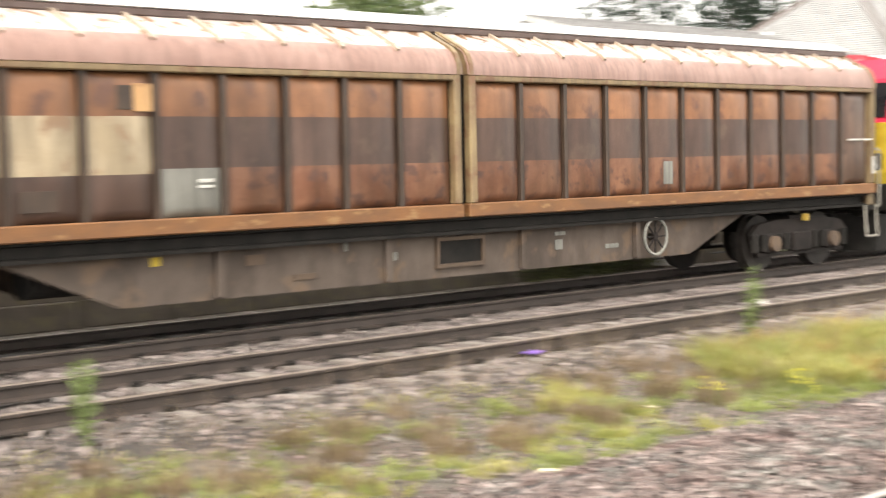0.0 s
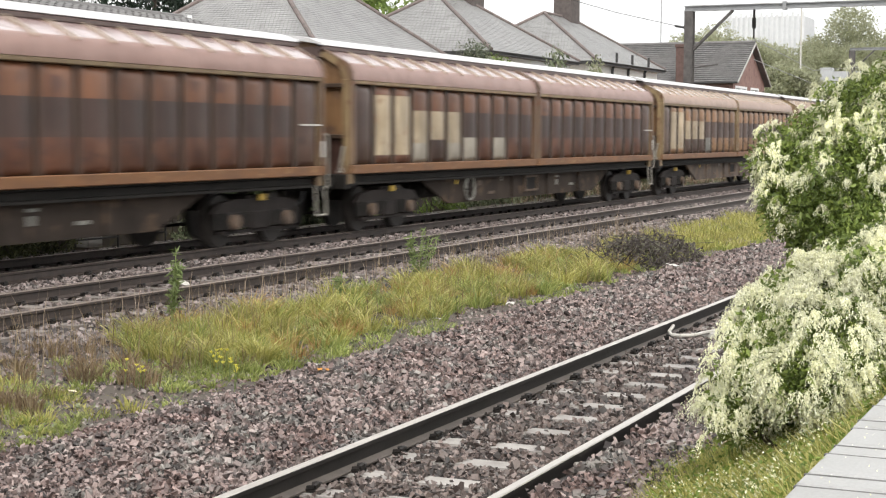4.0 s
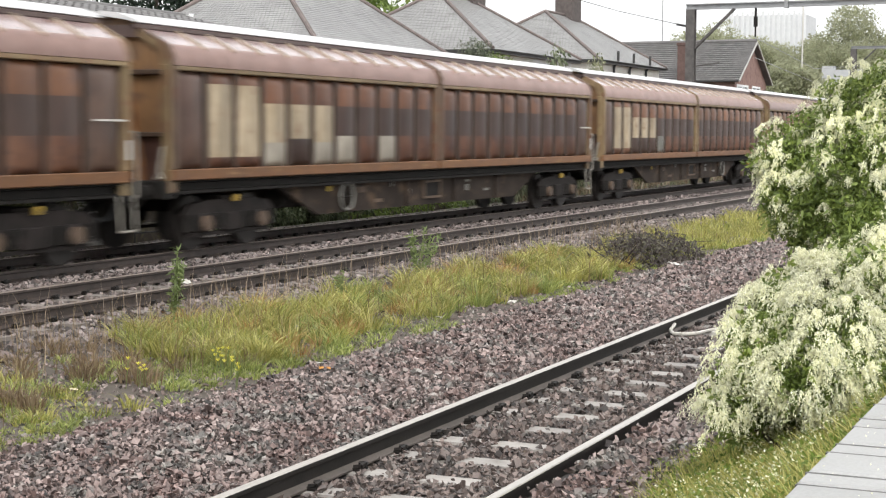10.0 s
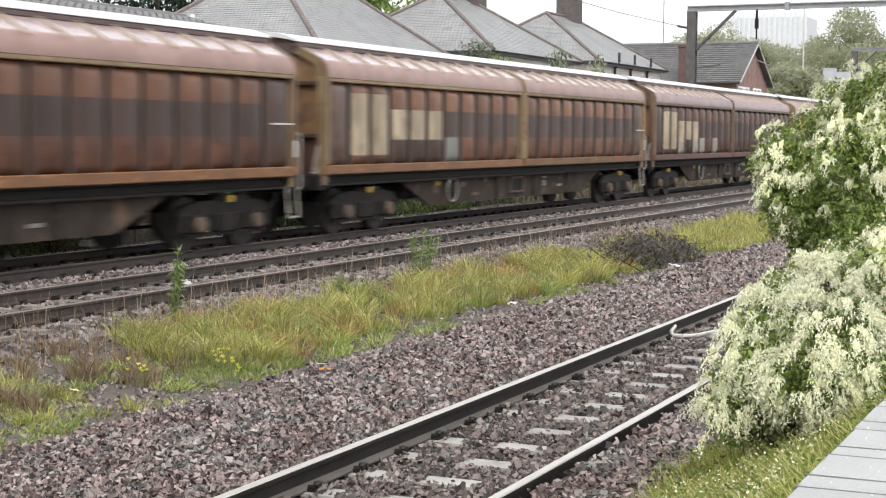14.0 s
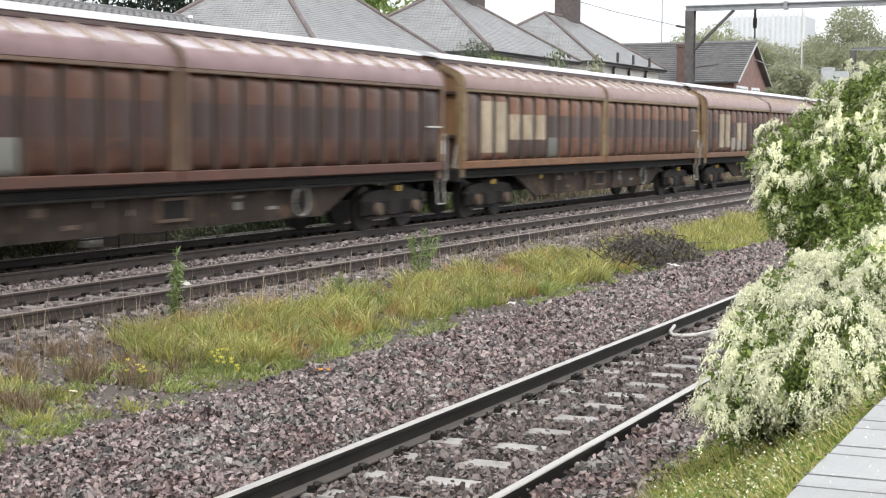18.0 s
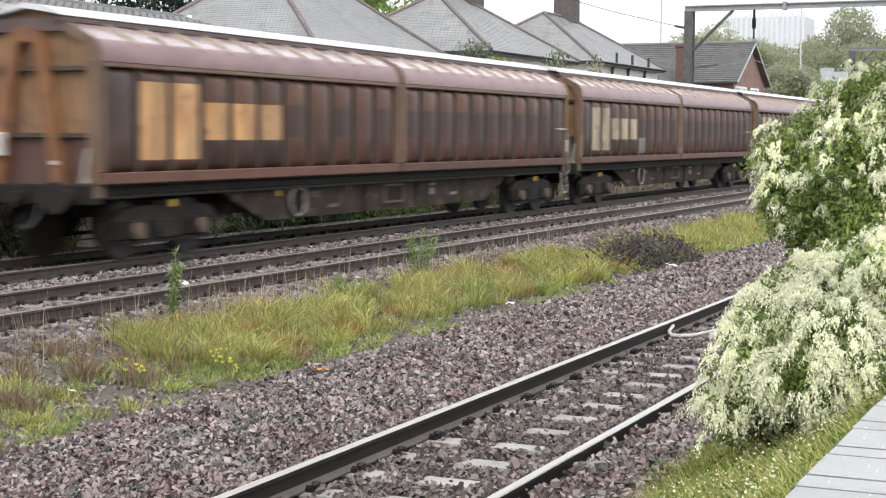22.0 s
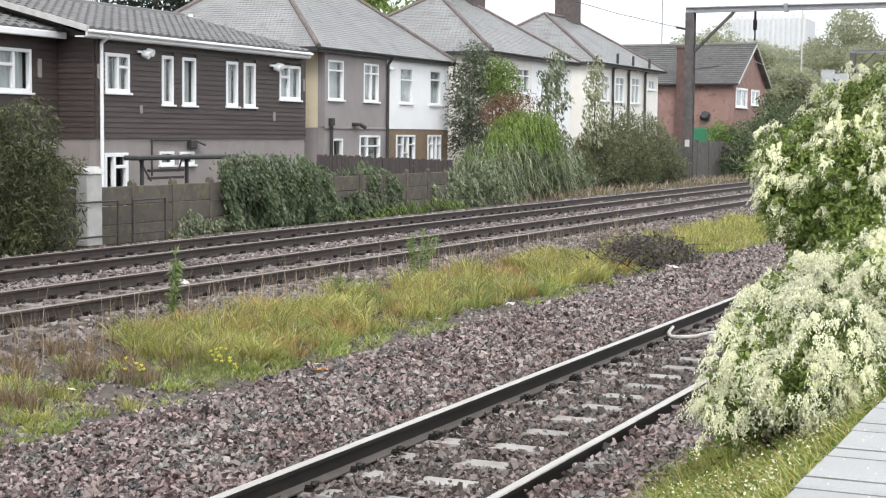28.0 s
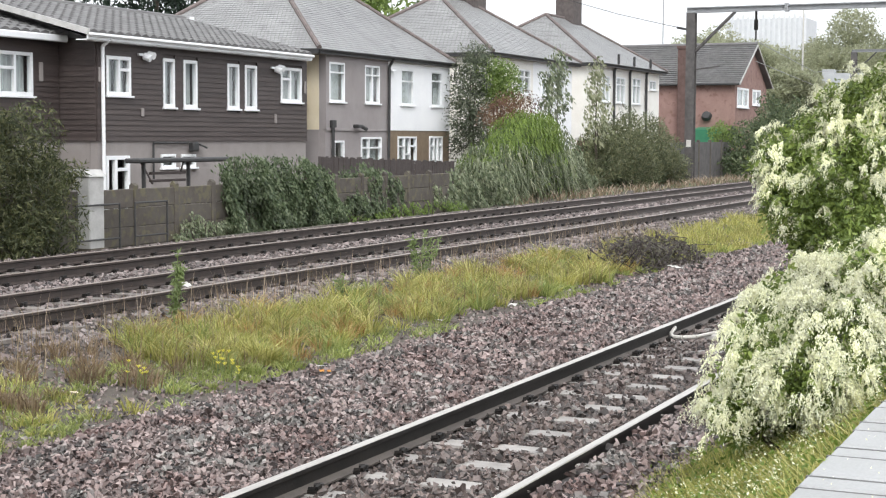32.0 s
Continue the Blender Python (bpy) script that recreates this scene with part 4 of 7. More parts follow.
brown_house()
pair_one()
pair_far(60.0, 70.4, 5.75, 8.55, (M_OFFWHITE, M_WHITE), [(63.4, 4.1, 64.8, 5.2), (66.3, 4.1, 67.5, 5.2), (68.2, 4.1, 69.3, 5.2)], "pair of white rendered hipped semi-detached houses half hidden by trees")
P3 = pair_far(73.75, 85.2, 5.95, 8.7, (M_OFFWHITE, M_OFFWHITE), [(75.0, 4.03, 76.2, 5.35), (77.25, 4.03, 78.78, 5.37), (80.1, 4.03, 81.53, 5.42), (83.26, 4.86, 84.5, 5.39)],
              "pair of cream rendered hipped semi-detached houses with black downpipes")
for yy in (76.7, 79.4, 82.4):
    pipe(P3, [(XF + 0.1, yy, 0), (XF + 0.1, yy, 5.7), (XF + 0.32, yy, 6.0), (XF + 0.32, yy, 6.5)], 0.07)
brick_house()

# ---- train ----
TRAIN = []
TRAIN_TIMES = [0.0, 0.5, 1.0, 1.5, 2.0, 3.0, 4.0, 5.0, 6.0, 7.0, 8.0, 9.0, 10.0, 11.0, 12.0, 13.0, 14.0, 15.0, 16.0, 17.0, 18.0, 19.0, 20.0, 21.0, 22.0, 23.0, 24.0,
               25.0, 26.0, 28.0, 30.0, 32.0]
PITCH, BODY = 21.7, 20.65


def train_at(t):
    """Metres along the track of the rear of the first van."""
    return 3.92 + t * (16.372 + 0.0486 * t)


def panel_set(tag, k):
    """Weathered paints of one van, in three tones of brown, blotched and streaked by rust and rain."""
    f = (0.6, 0.42, 0.72, 0.28, 0.7)[k]
    r = (1.04, 1.12, 1.0, 1.14, 1.02)[k]
    band = (0.088, 0.05, 0.038) if k != 3 else (0.125, 0.062, 0.042)
    band2 = (0.125, 0.075, 0.057) if k != 3 else (0.165, 0.082, 0.055)
    tone = lambda c: tuple(min(1, v * f * (r if i == 0 else 1)) for i, v in enumerate(c))
    mk = lambda n, a, b, stain, **kw: mat(n + tag, tone(a), tone(b), rough=0.42, bump=0.1, sfreq=(3.5, 3.5, 0.7), stain=tone(stain), **kw)
    if k == 2:
        top, low = ((0.29, 0.14, 0.062), (0.4, 0.215, 0.1), (0.2, 0.1, 0.05)), ((0.31, 0.165, 0.082), (0.43, 0.25, 0.13), (0.2, 0.1, 0.05))
    else:
        top, low = ((0.225, 0.095, 0.042), (0.34, 0.155, 0.072), (0.14, 0.062, 0.038)), ((0.19, 0.08, 0.045), (0.29, 0.145, 0.087), (0.12, 0.06, 0.045))
    return {
        "top": mk("faded_brown_paint", *top, scale=1.1, streak=0.3, vary=0.18, stain_at=0.63),
        "mid": mk("sooty_brown_band", band, band2, (0.13, 0.085, 0.06), scale=1.3, streak=0.35, vary=0.18, stain_at=0.66),
        "low": mk("worn_brown_paint", *low, scale=2.2, streak=0.35, vary=0.2, stain_at=0.58),
        "edge": mk("grimy_brown_paint", (0.135, 0.08, 0.058), (0.2, 0.125, 0.09), (0.1, 0.06, 0.045), scale=1.5, streak=0.4, vary=0.15, stain_at=0.6),
    }


PAINTS = [panel_set("", 0), panel_set("_dark", 1), panel_set("_light", 2), panel_set("_dull", 3), panel_set("_warm", 4)]
M_CREAMP = mat("dirty_cream_paint", (0.34, 0.265, 0.17), (0.46, 0.37, 0.255), 1.5, 0.4, bump=0.1, streak=0.4, vary=0.15, stain=(0.24, 0.15, 0.09), stain_at=0.63, sfreq=(3.5, 3.5, 0.6))
M_TANP = mat("dirty_tan_paint", (0.46, 0.24, 0.095), (0.56, 0.33, 0.15), 1.5, 0.4, bump=0.1, streak=0.4, vary=0.15, stain=(0.24, 0.11, 0.05), stain_at=0.63, sfreq=(3.5, 3.5, 0.6))
M_GREYP = mat("grey_patch_paint", (0.19, 0.185, 0.165), (0.24, 0.235, 0.21), 2, 0.5, bump=0.1, streak=0.3, vary=0.1)
M_PALEP = mat("pale_patch_paint", (0.3, 0.265, 0.215), (0.4, 0.36, 0.3), 2, 0.5, bump=0.1, streak=0.3, vary=0.1)
M_HOOD = mat("faded_pink_brown_hood", (0.25, 0.142, 0.115), (0.315, 0.192, 0.16), 2, 0.42, bump=0.08, streak=0.25, vary=0.12, clear=0.15)
M_TANHOOD = mat("faded_tan_hood", (0.32, 0.2, 0.14), (0.39, 0.255, 0.185), 2, 0.42, bump=0.08, streak=0.25, vary=0.12, clear=0.15)
M_DARKHOOD = mat("dark_plum_hood", (0.2, 0.112, 0.107), (0.265, 0.155, 0.15), 2, 0.38, bump=0.08, streak=0.25, vary=0.1, clear=0.2)
# hood tops paler than the hoods: sky sheen is put into both colours
M_HOODTOP = mat("wet_hood_top_sheen", (0.5, 0.42, 0.38), (0.66, 0.6, 0.57), 2.2, 0.2, bump=0.08, vary=0.12, clear=0.5, stain=(0.26, 0.15, 0.09), stain_at=0.55)
M_HOODTOP2 = mat("wet_plum_hood_top_sheen", (0.33, 0.235, 0.225), (0.47, 0.375, 0.365), 2.2, 0.22, bump=0.08, vary=0.12, clear=0.5, stain=(0.24, 0.15, 0.13), stain_at=0.58)
# dark brown line between roof cap and hood
M_GUTTER = mat("dark_brown_gutter", (0.075, 0.048, 0.042), (0.11, 0.075, 0.066), 3, 0.45, bump=0.1)
M_HOODRIB = mat("pale_hood_rib", (0.34, 0.27, 0.2), (0.42, 0.34, 0.27), 3, 0.35, bump=0.05, clear=0.3)
M_POST = mat("khaki_frame_paint", (0.26, 0.19, 0.1), (0.19, 0.125, 0.068), 2, 0.5, bump=0.1, streak=0.3, vary=0.2, stain=(0.17, 0.09, 0.05), stain_at=0.6)
M_POST2 = mat("grimy_brown_frame_paint", (0.17, 0.11, 0.068), (0.12, 0.075, 0.05), 2, 0.45, bump=0.1, streak=0.3, vary=0.2, stain=(0.13, 0.06, 0.035), stain_at=0.6)
M_SILL = mat("orange_rust_sill", (0.19, 0.083, 0.03), (0.135, 0.062, 0.027), 2.2, 0.55, bump=0.15, vary=0.15, stain=(0.25, 0.14, 0.06), stain_at=0.63, stretch=(1, 0.6, 2))
M_SILL2 = mat("dark_rust_sill", (0.125, 0.05, 0.03), (0.085, 0.036, 0.024), 2.2, 0.55, bump=0.15, vary=0.15, stretch=(1, 0.6, 2))
M_STRUT = mat("orange_rust_strut", (0.24, 0.11, 0.04), (0.17, 0.07, 0.03), 1.5, 0.55, bump=0.15, streak=0.4, stain=(0.1, 0.045, 0.03), stain_at=0.6)
M_ENDLOW = mat("dark_maroon_end", (0.06, 0.03, 0.024), (0.095, 0.046, 0.034), 1.5, 0.5, bump=0.15, streak=0.4)
# rib brown darkened: shade of the recesses between panels is in the colour
M_RIB = mat("recess_dark_rib", (0.042, 0.027, 0.019), (0.065, 0.041, 0.028), 3, 0.5, bump=0.1, streak=0.2)
M_CAP = mat("pale_roof_sheet", (0.56, 0.55, 0.55), (0.64, 0.63, 0.63), 2, 0.3, 0.15, bump=0.05, streak=0.1, stain=(0.4, 0.38, 0.36), stain_at=0.66)
M_UNDER = mat("sooty_underframe", (0.012, 0.011, 0.01), (0.022, 0.019, 0.017), 3, 0.75, bump=0.2, vary=0.1)
M_BELLY = mat("dusty_side_girder", (0.034, 0.026, 0.021), (0.06, 0.045, 0.036), 1.2, 0.85, bump=0.15, streak=0.25, vary=0.12, stain=(0.12, 0.08, 0.055), stain_at=0.62, sfreq=(2, 2, 0.9))
M_BELLY1 = mat("pale_dusty_side_girder", (0.085, 0.066, 0.055), (0.135, 0.106, 0.088), 1.2, 0.75, bump=0.15, streak=0.25, vary=0.12, stain=(0.15, 0.105, 0.075), stain_at=0.6, sfreq=(2, 2, 0.9))
M_BOGIE = mat("dusty_bogie", (0.013, 0.011, 0.01), (0.028, 0.022, 0.02), 3, 0.75, bump=0.25, vary=0.15)
M_AXLE = mat("rusty_axlebox", (0.13, 0.085, 0.055), (0.09, 0.062, 0.045), 6, 0.7, bump=0.2, vary=0.15)
for m in (M_UNDER, M_BELLY, M_BELLY1, M_BOGIE):
    m.node_tree.nodes["Principled BSDF"].inputs["Specular IOR Level"].default_value = 0.2   # matt soot
M_WHEEL = mat("wheel_steel", (0.03, 0.026, 0.023), (0.05, 0.042, 0.038), 5, 0.6, 0.3, bump=0.1)
M_WPAINT = mat("dirty_white_paint", (0.5, 0.48, 0.44), (0.6, 0.58, 0.54), 5, 0.6, bump=0.05)
M_RAILING = mat("worn_pale_railing", (0.24, 0.22, 0.19), (0.34, 0.32, 0.28), 9, 0.55, bump=0.05)
M_YELLOW = mat("yellow_paint", (0.5, 0.34, 0.03), (0.58, 0.41, 0.04), 3, 0.5, bump=0.05)
M_HANDLE = mat("dull_yellow_handle", (0.32, 0.21, 0.04), (0.4, 0.27, 0.05), 3, 0.6, bump=0.05)
M_ENDP = mat("rusty_end_wall", (0.17, 0.092, 0.043), (0.25, 0.14, 0.066), 1.2, 0.55, bump=0.15, streak=0.4, stain=(0.12, 0.07, 0.045), stain_at=0.57)
M_BLACK = mat("black_rubber", (0.015, 0.015, 0.015), (0.03, 0.03, 0.03), 4, 0.6, bump=0)

CACHE = {}


def cached(key, make):
    if key not in CACHE:
        CACHE[key] = make()
    return CACHE[key]


DOOR = (BODY - 0.06) / 2
PANEL_W = (DOOR - 0.36) / 11
Z_BANDS = (1.38, 1.92, 2.49, 2.97)


def panel_mesh(kind, tone):
    """One door panel: a sheet bowed outwards between two ribs, in three painted bands; kind names what is painted over."""
    def make():
        g = Geo()
        p = PAINTS[tone]
        mats = [p["low"], p["mid"], p["top"], M_CREAMP, M_GREYP, M_PALEP, p["edge"], M_TANP]
        low, mid, top = 0, 1, 2
        zs = list(Z_BANDS)
        cols = [low, mid, top]
        if kind == "edge":
            cols = [6, 6, 6]
        elif kind == "brown":
            cols = [low, top, top]
        elif kind in ("tall", "tall_tan"):
            zs, cols = [1.38, 1.56, 2.78, 2.97], [low, 3 if kind == "tall" else 7, top]
        elif kind in ("block", "block_tan"):
            zs, cols = [1.38, 1.87, 2.49, 2.97], [mid, 3 if kind == "block" else 7, top]
        elif kind == "grey":
            cols = [4, mid, top]
        elif kind == "pale":
            cols = [5, mid, top]
        elif kind == "both":
            zs, cols = [1.38, 1.8, 2.49, 2.97], [5, 3, top]
        n = 8
        press = lambda z: min(1.0, max(0.0, (z - 1.38) / 0.1), max(0.0, (2.97 - z) / 0.14)) ** 0.6
        steps = []
        for (a, b), c in zip(zip(zs[:-1], zs[1:]), cols):
            cuts = [a, *[v for v in (1.41, 1.45, 1.5, 2.8, 2.87, 2.92, 2.95) if a < v < b], b]
            steps += [(p, q, c) for p, q in zip(cuts[:-1], cuts[1:])]
        for a, b, c in steps:
            for i in range(n):
                u0, u1 = i / n, (i + 1) / n
                pts = []
                for u, z in ((u0, a), (u1, a), (u1, b), (u0, b)):
                    pts.append((0.12 * press(z) * math.sin(math.pi * u) ** 0.75 if 0 < u < 1 else 0.0, u * PANEL_W, z))
                g.face(pts, c)
        me = bpy.data.meshes.new("panel")
        me.from_pydata(g.v, [], g.f)
        for m in mats:
            me.materials.append(m)
        me.polygons.foreach_set("material_index", g.m)
        bm = bmesh.new()
        bm.from_mesh(me)
        bmesh.ops.remove_doubles(bm, verts=bm.verts, dist=0.0005)
        bm.to_mesh(me)
        bm.free()
        me.shade_smooth()
        return me
    return cached(("panel", kind, tone), make)


HOOD = [(1.3, 3.046), (1.3, 3.1), (1.294, 3.15), (1.282, 3.2), (1.262, 3.25), (1.235, 3.3), (1.2, 3.345), (1.15, 3.385), (0.66, 3.635)]


def hood_mesh(tone):
    g = Geo()
    g.weld = True
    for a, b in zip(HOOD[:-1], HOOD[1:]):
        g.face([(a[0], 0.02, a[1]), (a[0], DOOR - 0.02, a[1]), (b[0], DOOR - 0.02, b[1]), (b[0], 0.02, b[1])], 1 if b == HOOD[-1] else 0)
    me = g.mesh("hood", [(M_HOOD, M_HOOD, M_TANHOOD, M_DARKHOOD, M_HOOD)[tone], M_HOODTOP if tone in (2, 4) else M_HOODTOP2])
    for p in me.polygons:
        p.use_smooth = p.material_index == 0
    return me


def door(van, y, tone, kinds, first):
    """A sliding side door: frame, bowed panels between ribs, curved hood with ribs."""
    d = new("sliding_door")
    d.parent = van
    d.matrix_basis = pose(0, y, 0)
    part("hood", cached(("hood", tone), lambda: hood_mesh(tone)), None, d, "faded tan curved hood" if tone == 2 else "faded pink brown curved hood")
    part("sill", cached(("sill", tone == 3), lambda: Geo().box(1.17, 0.02, 1.2, 1.30, DOOR - 0.02, 1.38, c=0.015).mesh("sill", M_SILL2 if tone == 3 else M_SILL)), None, d, "dark rusty bottom rail" if tone == 3 else "rust orange bottom rail")
    part("cantrail", cached(("cant", tone == 3), lambda: Geo().box(1.2, 0.17, 2.965, 1.3, DOOR - 0.17, 3.045, c=0.015).mesh("cantrail", M_POST2 if tone == 3 else M_POST)), None, d)
    dark = tone in (1, 3)
    post = cached(("post", dark), lambda: Geo().box(1.17, 0.05, 1.38, 1.305, 0.17, 3.05, c=0.015).prism([(1.31, 3.05), (1.302, 3.2), (1.25, 3.33), (1.17, 3.405), (0.66, 3.665), (0.62, 3.6), (1.1, 3.35), (1.17, 3.05)], 1, 0.045, 0.12).mesh("post", M_POST2 if dark else M_POST))
    part("post", post, None, d, "grimy brown door post" if dark else "khaki painted door post")
    part("post", post, None, d, "grimy brown door post" if dark else "khaki painted door post", at=pose(0, DOOR, 0) @ Matrix.Diagonal((1, -1, 1, 1)))
    rib = cached("rib", lambda: Geo().box(1.14, -0.035, 1.37, 1.262, 0.035, 2.97, c=0.008).mesh("rib", M_RIB))
    hrib = cached("hrib", lambda: Geo().bar((1.16, 0, 3.4), (0.67, 0, 3.65), 0.05, 0.045).bar((1.16, 0, 3.4), (1.235, 0, 3.33), 0.05, 0.04).mesh("roof_rib", M_HOODRIB))
    for i in range(11):
        part("panel", panel_mesh(kinds[i], tone), None, d, at=pose(1.175, 0.18 + i * PANEL_W, 0))
        if i:
            part("rib", rib, None, d, at=pose(0, 0.18 + i * PANEL_W, 0))
            part("roof_rib", hrib, None, d, at=pose(0, 0.18 + i * PANEL_W, 0))
    return d


def wheelset(parent, y, r=0.46, x=1.0):
    for s in (-1, 1):
        me = cached(("wheel", r, s), lambda: Geo().cyl((s * 0.70, 0, 0), (s * 0.83, 0, 0), r, 24).cyl((s * 0.69, 0, 0), (s * 0.72, 0, 0), r + 0.03, 24).cyl((s * 0.83, 0, 0), (s * 0.87, 0, 0), r * 0.45, 16, r2=r * 0.35).mesh("wheel", M_WHEEL))
        part("wheel", me, None, parent, at=pose(0, y, r))


def van_bogie(van, y):
    b = new("bogie")
    b.parent = van
    b.matrix_basis = pose(0, y, 0)
    def frame_side():
        g = Geo()
        for s in (-1, 1):
            x0, x1 = s * 0.97, s * 1.07
            g.prism([(-1.45, 0.62), (-1.25, 0.78), (-0.75, 0.84), (0.75, 0.84), (1.25, 0.78), (1.45, 0.62), (1.4, 0.5), (1.2, 0.62), (0.6, 0.62), (0.4, 0.4), (-0.4, 0.4), (-0.6, 0.62), (-1.2, 0.62), (-1.4, 0.5)], 0, x0, x1)
            g.box(s * 0.95, -0.28, 0.3, s * 1.12, 0.28, 0.62, c=0.02)
            g.bar((s * 1.05, -1.3, 0.28), (s * 1.05, 1.3, 0.28), 0.05, 0.06)
        g.box(-1.0, -0.25, 0.6, 1.0, 0.25, 0.9)
        return g.mesh("side_frame", M_BOGIE)
    part("side_frame", cached("bframe", frame_side), None, b, "dusty grey brown bogie frame")
    spring = cached("spring", lambda: Geo().cyl((1.05, -0.13, 0.34), (1.05, -0.13, 0.62), 0.075, 10).cyl((1.05, 0.13, 0.34), (1.05, 0.13, 0.62), 0.075, 10).mesh("spring", M_UNDER))
    axle = cached("axlebox", lambda: Geo().box(0.93, -0.17, 0.3, 1.12, 0.17, 0.62, c=0.03, m=0).cyl((1.1, 0, 0.46), (1.2, 0, 0.46), 0.13, 14, m=1).mesh("axlebox", [M_BOGIE, M_AXLE]))
    for k in (-0.9, 0.9):
        wheelset(b, k)
        part("axlebox", axle, None, b, "rusty round axlebox cover", at=pose(0, k, 0))
        part("spring", spring, None, b, at=pose(0, k * 0.62, 0.0))
        part("spring", spring, None, b, at=pose(0, k * 1.35, 0.0))
    part("handle", cached("yhandle", lambda: Geo().box(1.1, -0.03, 0.8, 1.2, 0.06, 0.92, c=0.01).mesh("handle", M_HANDLE)), None, b, "yellow release handle")
    return b


END = [(-1.2, 1.0), (1.2, 1.0), (1.2, 3.06), (1.15, 3.28), (0.98, 3.42), (0.64, 3.6), (0.36, 3.82), (0.0, 3.88), (-0.36, 3.82), (-0.64, 3.6), (-0.98, 3.42), (-1.15, 3.28), (-1.2, 3.06)]


def van_end(van, y, s, dark):
    e = new("end_wall")
    e.parent = van
    e.matrix_basis = pose(0, y, 0) @ Matrix.Diagonal((1, s, 1, 1))
    part("sheet", cached("esheet", lambda: Geo().prism([(-1.2, 1.95), (1.2, 1.95)] + END[2:], 1, 0.12, 0.2).mesh("sheet", M_ENDP)), None, e, "tan brown upper end sheet")
    part("sheet", cached("esheet2", lambda: Geo().box(-1.2, 0.115, 1.0, 1.2, 0.2, 1.95).mesh("sheet", M_ENDLOW)), None, e, "dark maroon lower end sheet")
    def frame_geo():
        g = Geo().box(1.1, 0.0, 1.0, 1.24, 0.2, 3.06, c=0.015)
        g.bar((1.17, 0.09, 3.04), (1.05, 0.09, 3.36), 0.12, 0.12).bar((1.05, 0.09, 3.36), (0.62, 0.09, 3.58), 0.12, 0.12)
        return g.mesh("corner_post", M_POST2 if dark else M_POST)
    for x in (-1, 1):
        part("corner_post", cached(("eframe", dark), frame_geo), None, e, "dark rusty corner post" if dark else "khaki corner post", at=Matrix.Diagonal((x, 1, 1, 1)))
    strut = cached("strut", lambda: Geo().prism([(0.0, 3.58), (0.17, 3.55), (0.29, 3.46), (0.35, 3.3), (0.74, 1.05), (0.5, 1.05), (0.16, 3.2), (0.12, 3.32), (0.0, 3.36)], 1, -0.05, 0.11).mesh("strut", M_STRUT))
    part("strut", strut, None, e, "orange rust raking strut")
    part("strut", strut, None, e, "orange rust raking strut", at=Matrix.Diagonal((-1, 1, 1, 1)))
    for z in (2.95, 1.95):
        part("rail", cached(("erail", z), lambda: Geo().box(-1.12, 0.02, z - 0.05, 1.12, 0.14, z + 0.03, c=0.01).mesh("rail", M_RIB)), None, e)
    part("headstock", cached("hstock", lambda: Geo().box(-1.22, -0.1, 0.9, 1.22, 0.2, 1.2, c=0.02).mesh("headstock", M_UNDER)), None, e)
    for x in (-0.87, 0.87):
        part("buffer", cached("buffer", lambda: Geo().cyl((0, -0.1, 1.02), (0, -0.32, 1.02), 0.12, 12).cyl((0, -0.32, 1.02), (0, -0.47, 1.02), 0.085, 12).cyl((0, -0.47, 1.02), (0, -0.51, 1.02), 0.24, 16).mesh("buffer", M_UNDER)), None, e, at=pose(x, 0, 0))
    part("coupling", cached("coup", lambda: Geo().box(-0.07, -0.3, 0.95, 0.07, -0.1, 1.1, c=0.02).tube([(0, -0.3, 1.02), (0, -0.5, 0.85)], 0.03, 6).mesh("coupling", M_UNDER)), None, e)
    part("hose", cached("hose", lambda: Geo().tube([(0.3, -0.08, 0.95), (0.32, -0.22, 0.7), (0.28, -0.4, 0.55), (0.2, -0.5, 0.6)], 0.028, 6).mesh("hose", M_BLACK)), None, e)
    if s < 0:
        part("step", cached("step", lambda: Geo().tube([(1.2, 0.25, 1.0), (1.24, 0.25, 0.45), (1.24, -0.12, 0.45), (1.2, -0.12, 1.0)], 0.02, 6).mesh("step", M_RAILING)), None, e, "worn pale step iron")
        part("handrail", cached("hrail", lambda: Geo().tube([(1.26, -0.02, 2.0), (1.31, -0.06, 1.95), (1.31, -0.06, 1.0), (1.26, -0.02, 0.95)], 0.018, 6).mesh("handrail", M_RAILING)), None, e, "worn pale handrail")
    else:
        part("lever", cached("lever", lambda: Geo().bar((1.16, -0.06, 1.75), (1.08, -0.06, 1.35), 0.05, 0.03).tube([(1.08, -0.06, 1.35), (1.14, -0.06, 1.24), (1.02, -0.06, 1.24), (1.08, -0.06, 1.35)], 0.02, 5).mesh("lever", M_RAILING)), None, e, "pale hanging lever")
    return e


def belly_mesh(pale):
    g = Geo()
    prof = [(3.7, 1.0), (5.2, 0.42), (BODY - 5.2, 0.42), (BODY - 3.7, 1.0)]
    for s in (-1, 1):
        g.prism(prof, 0, s * 0.98, s * 1.05)
    for y in (6.5, 9.1, 11.6, 14.1):
        g.box(1.05, y - 0.05, 0.45, 1.12, y + 0.05, 1.0)
    return g.mesh("side_girder", M_BELLY1 if pale else M_BELLY)


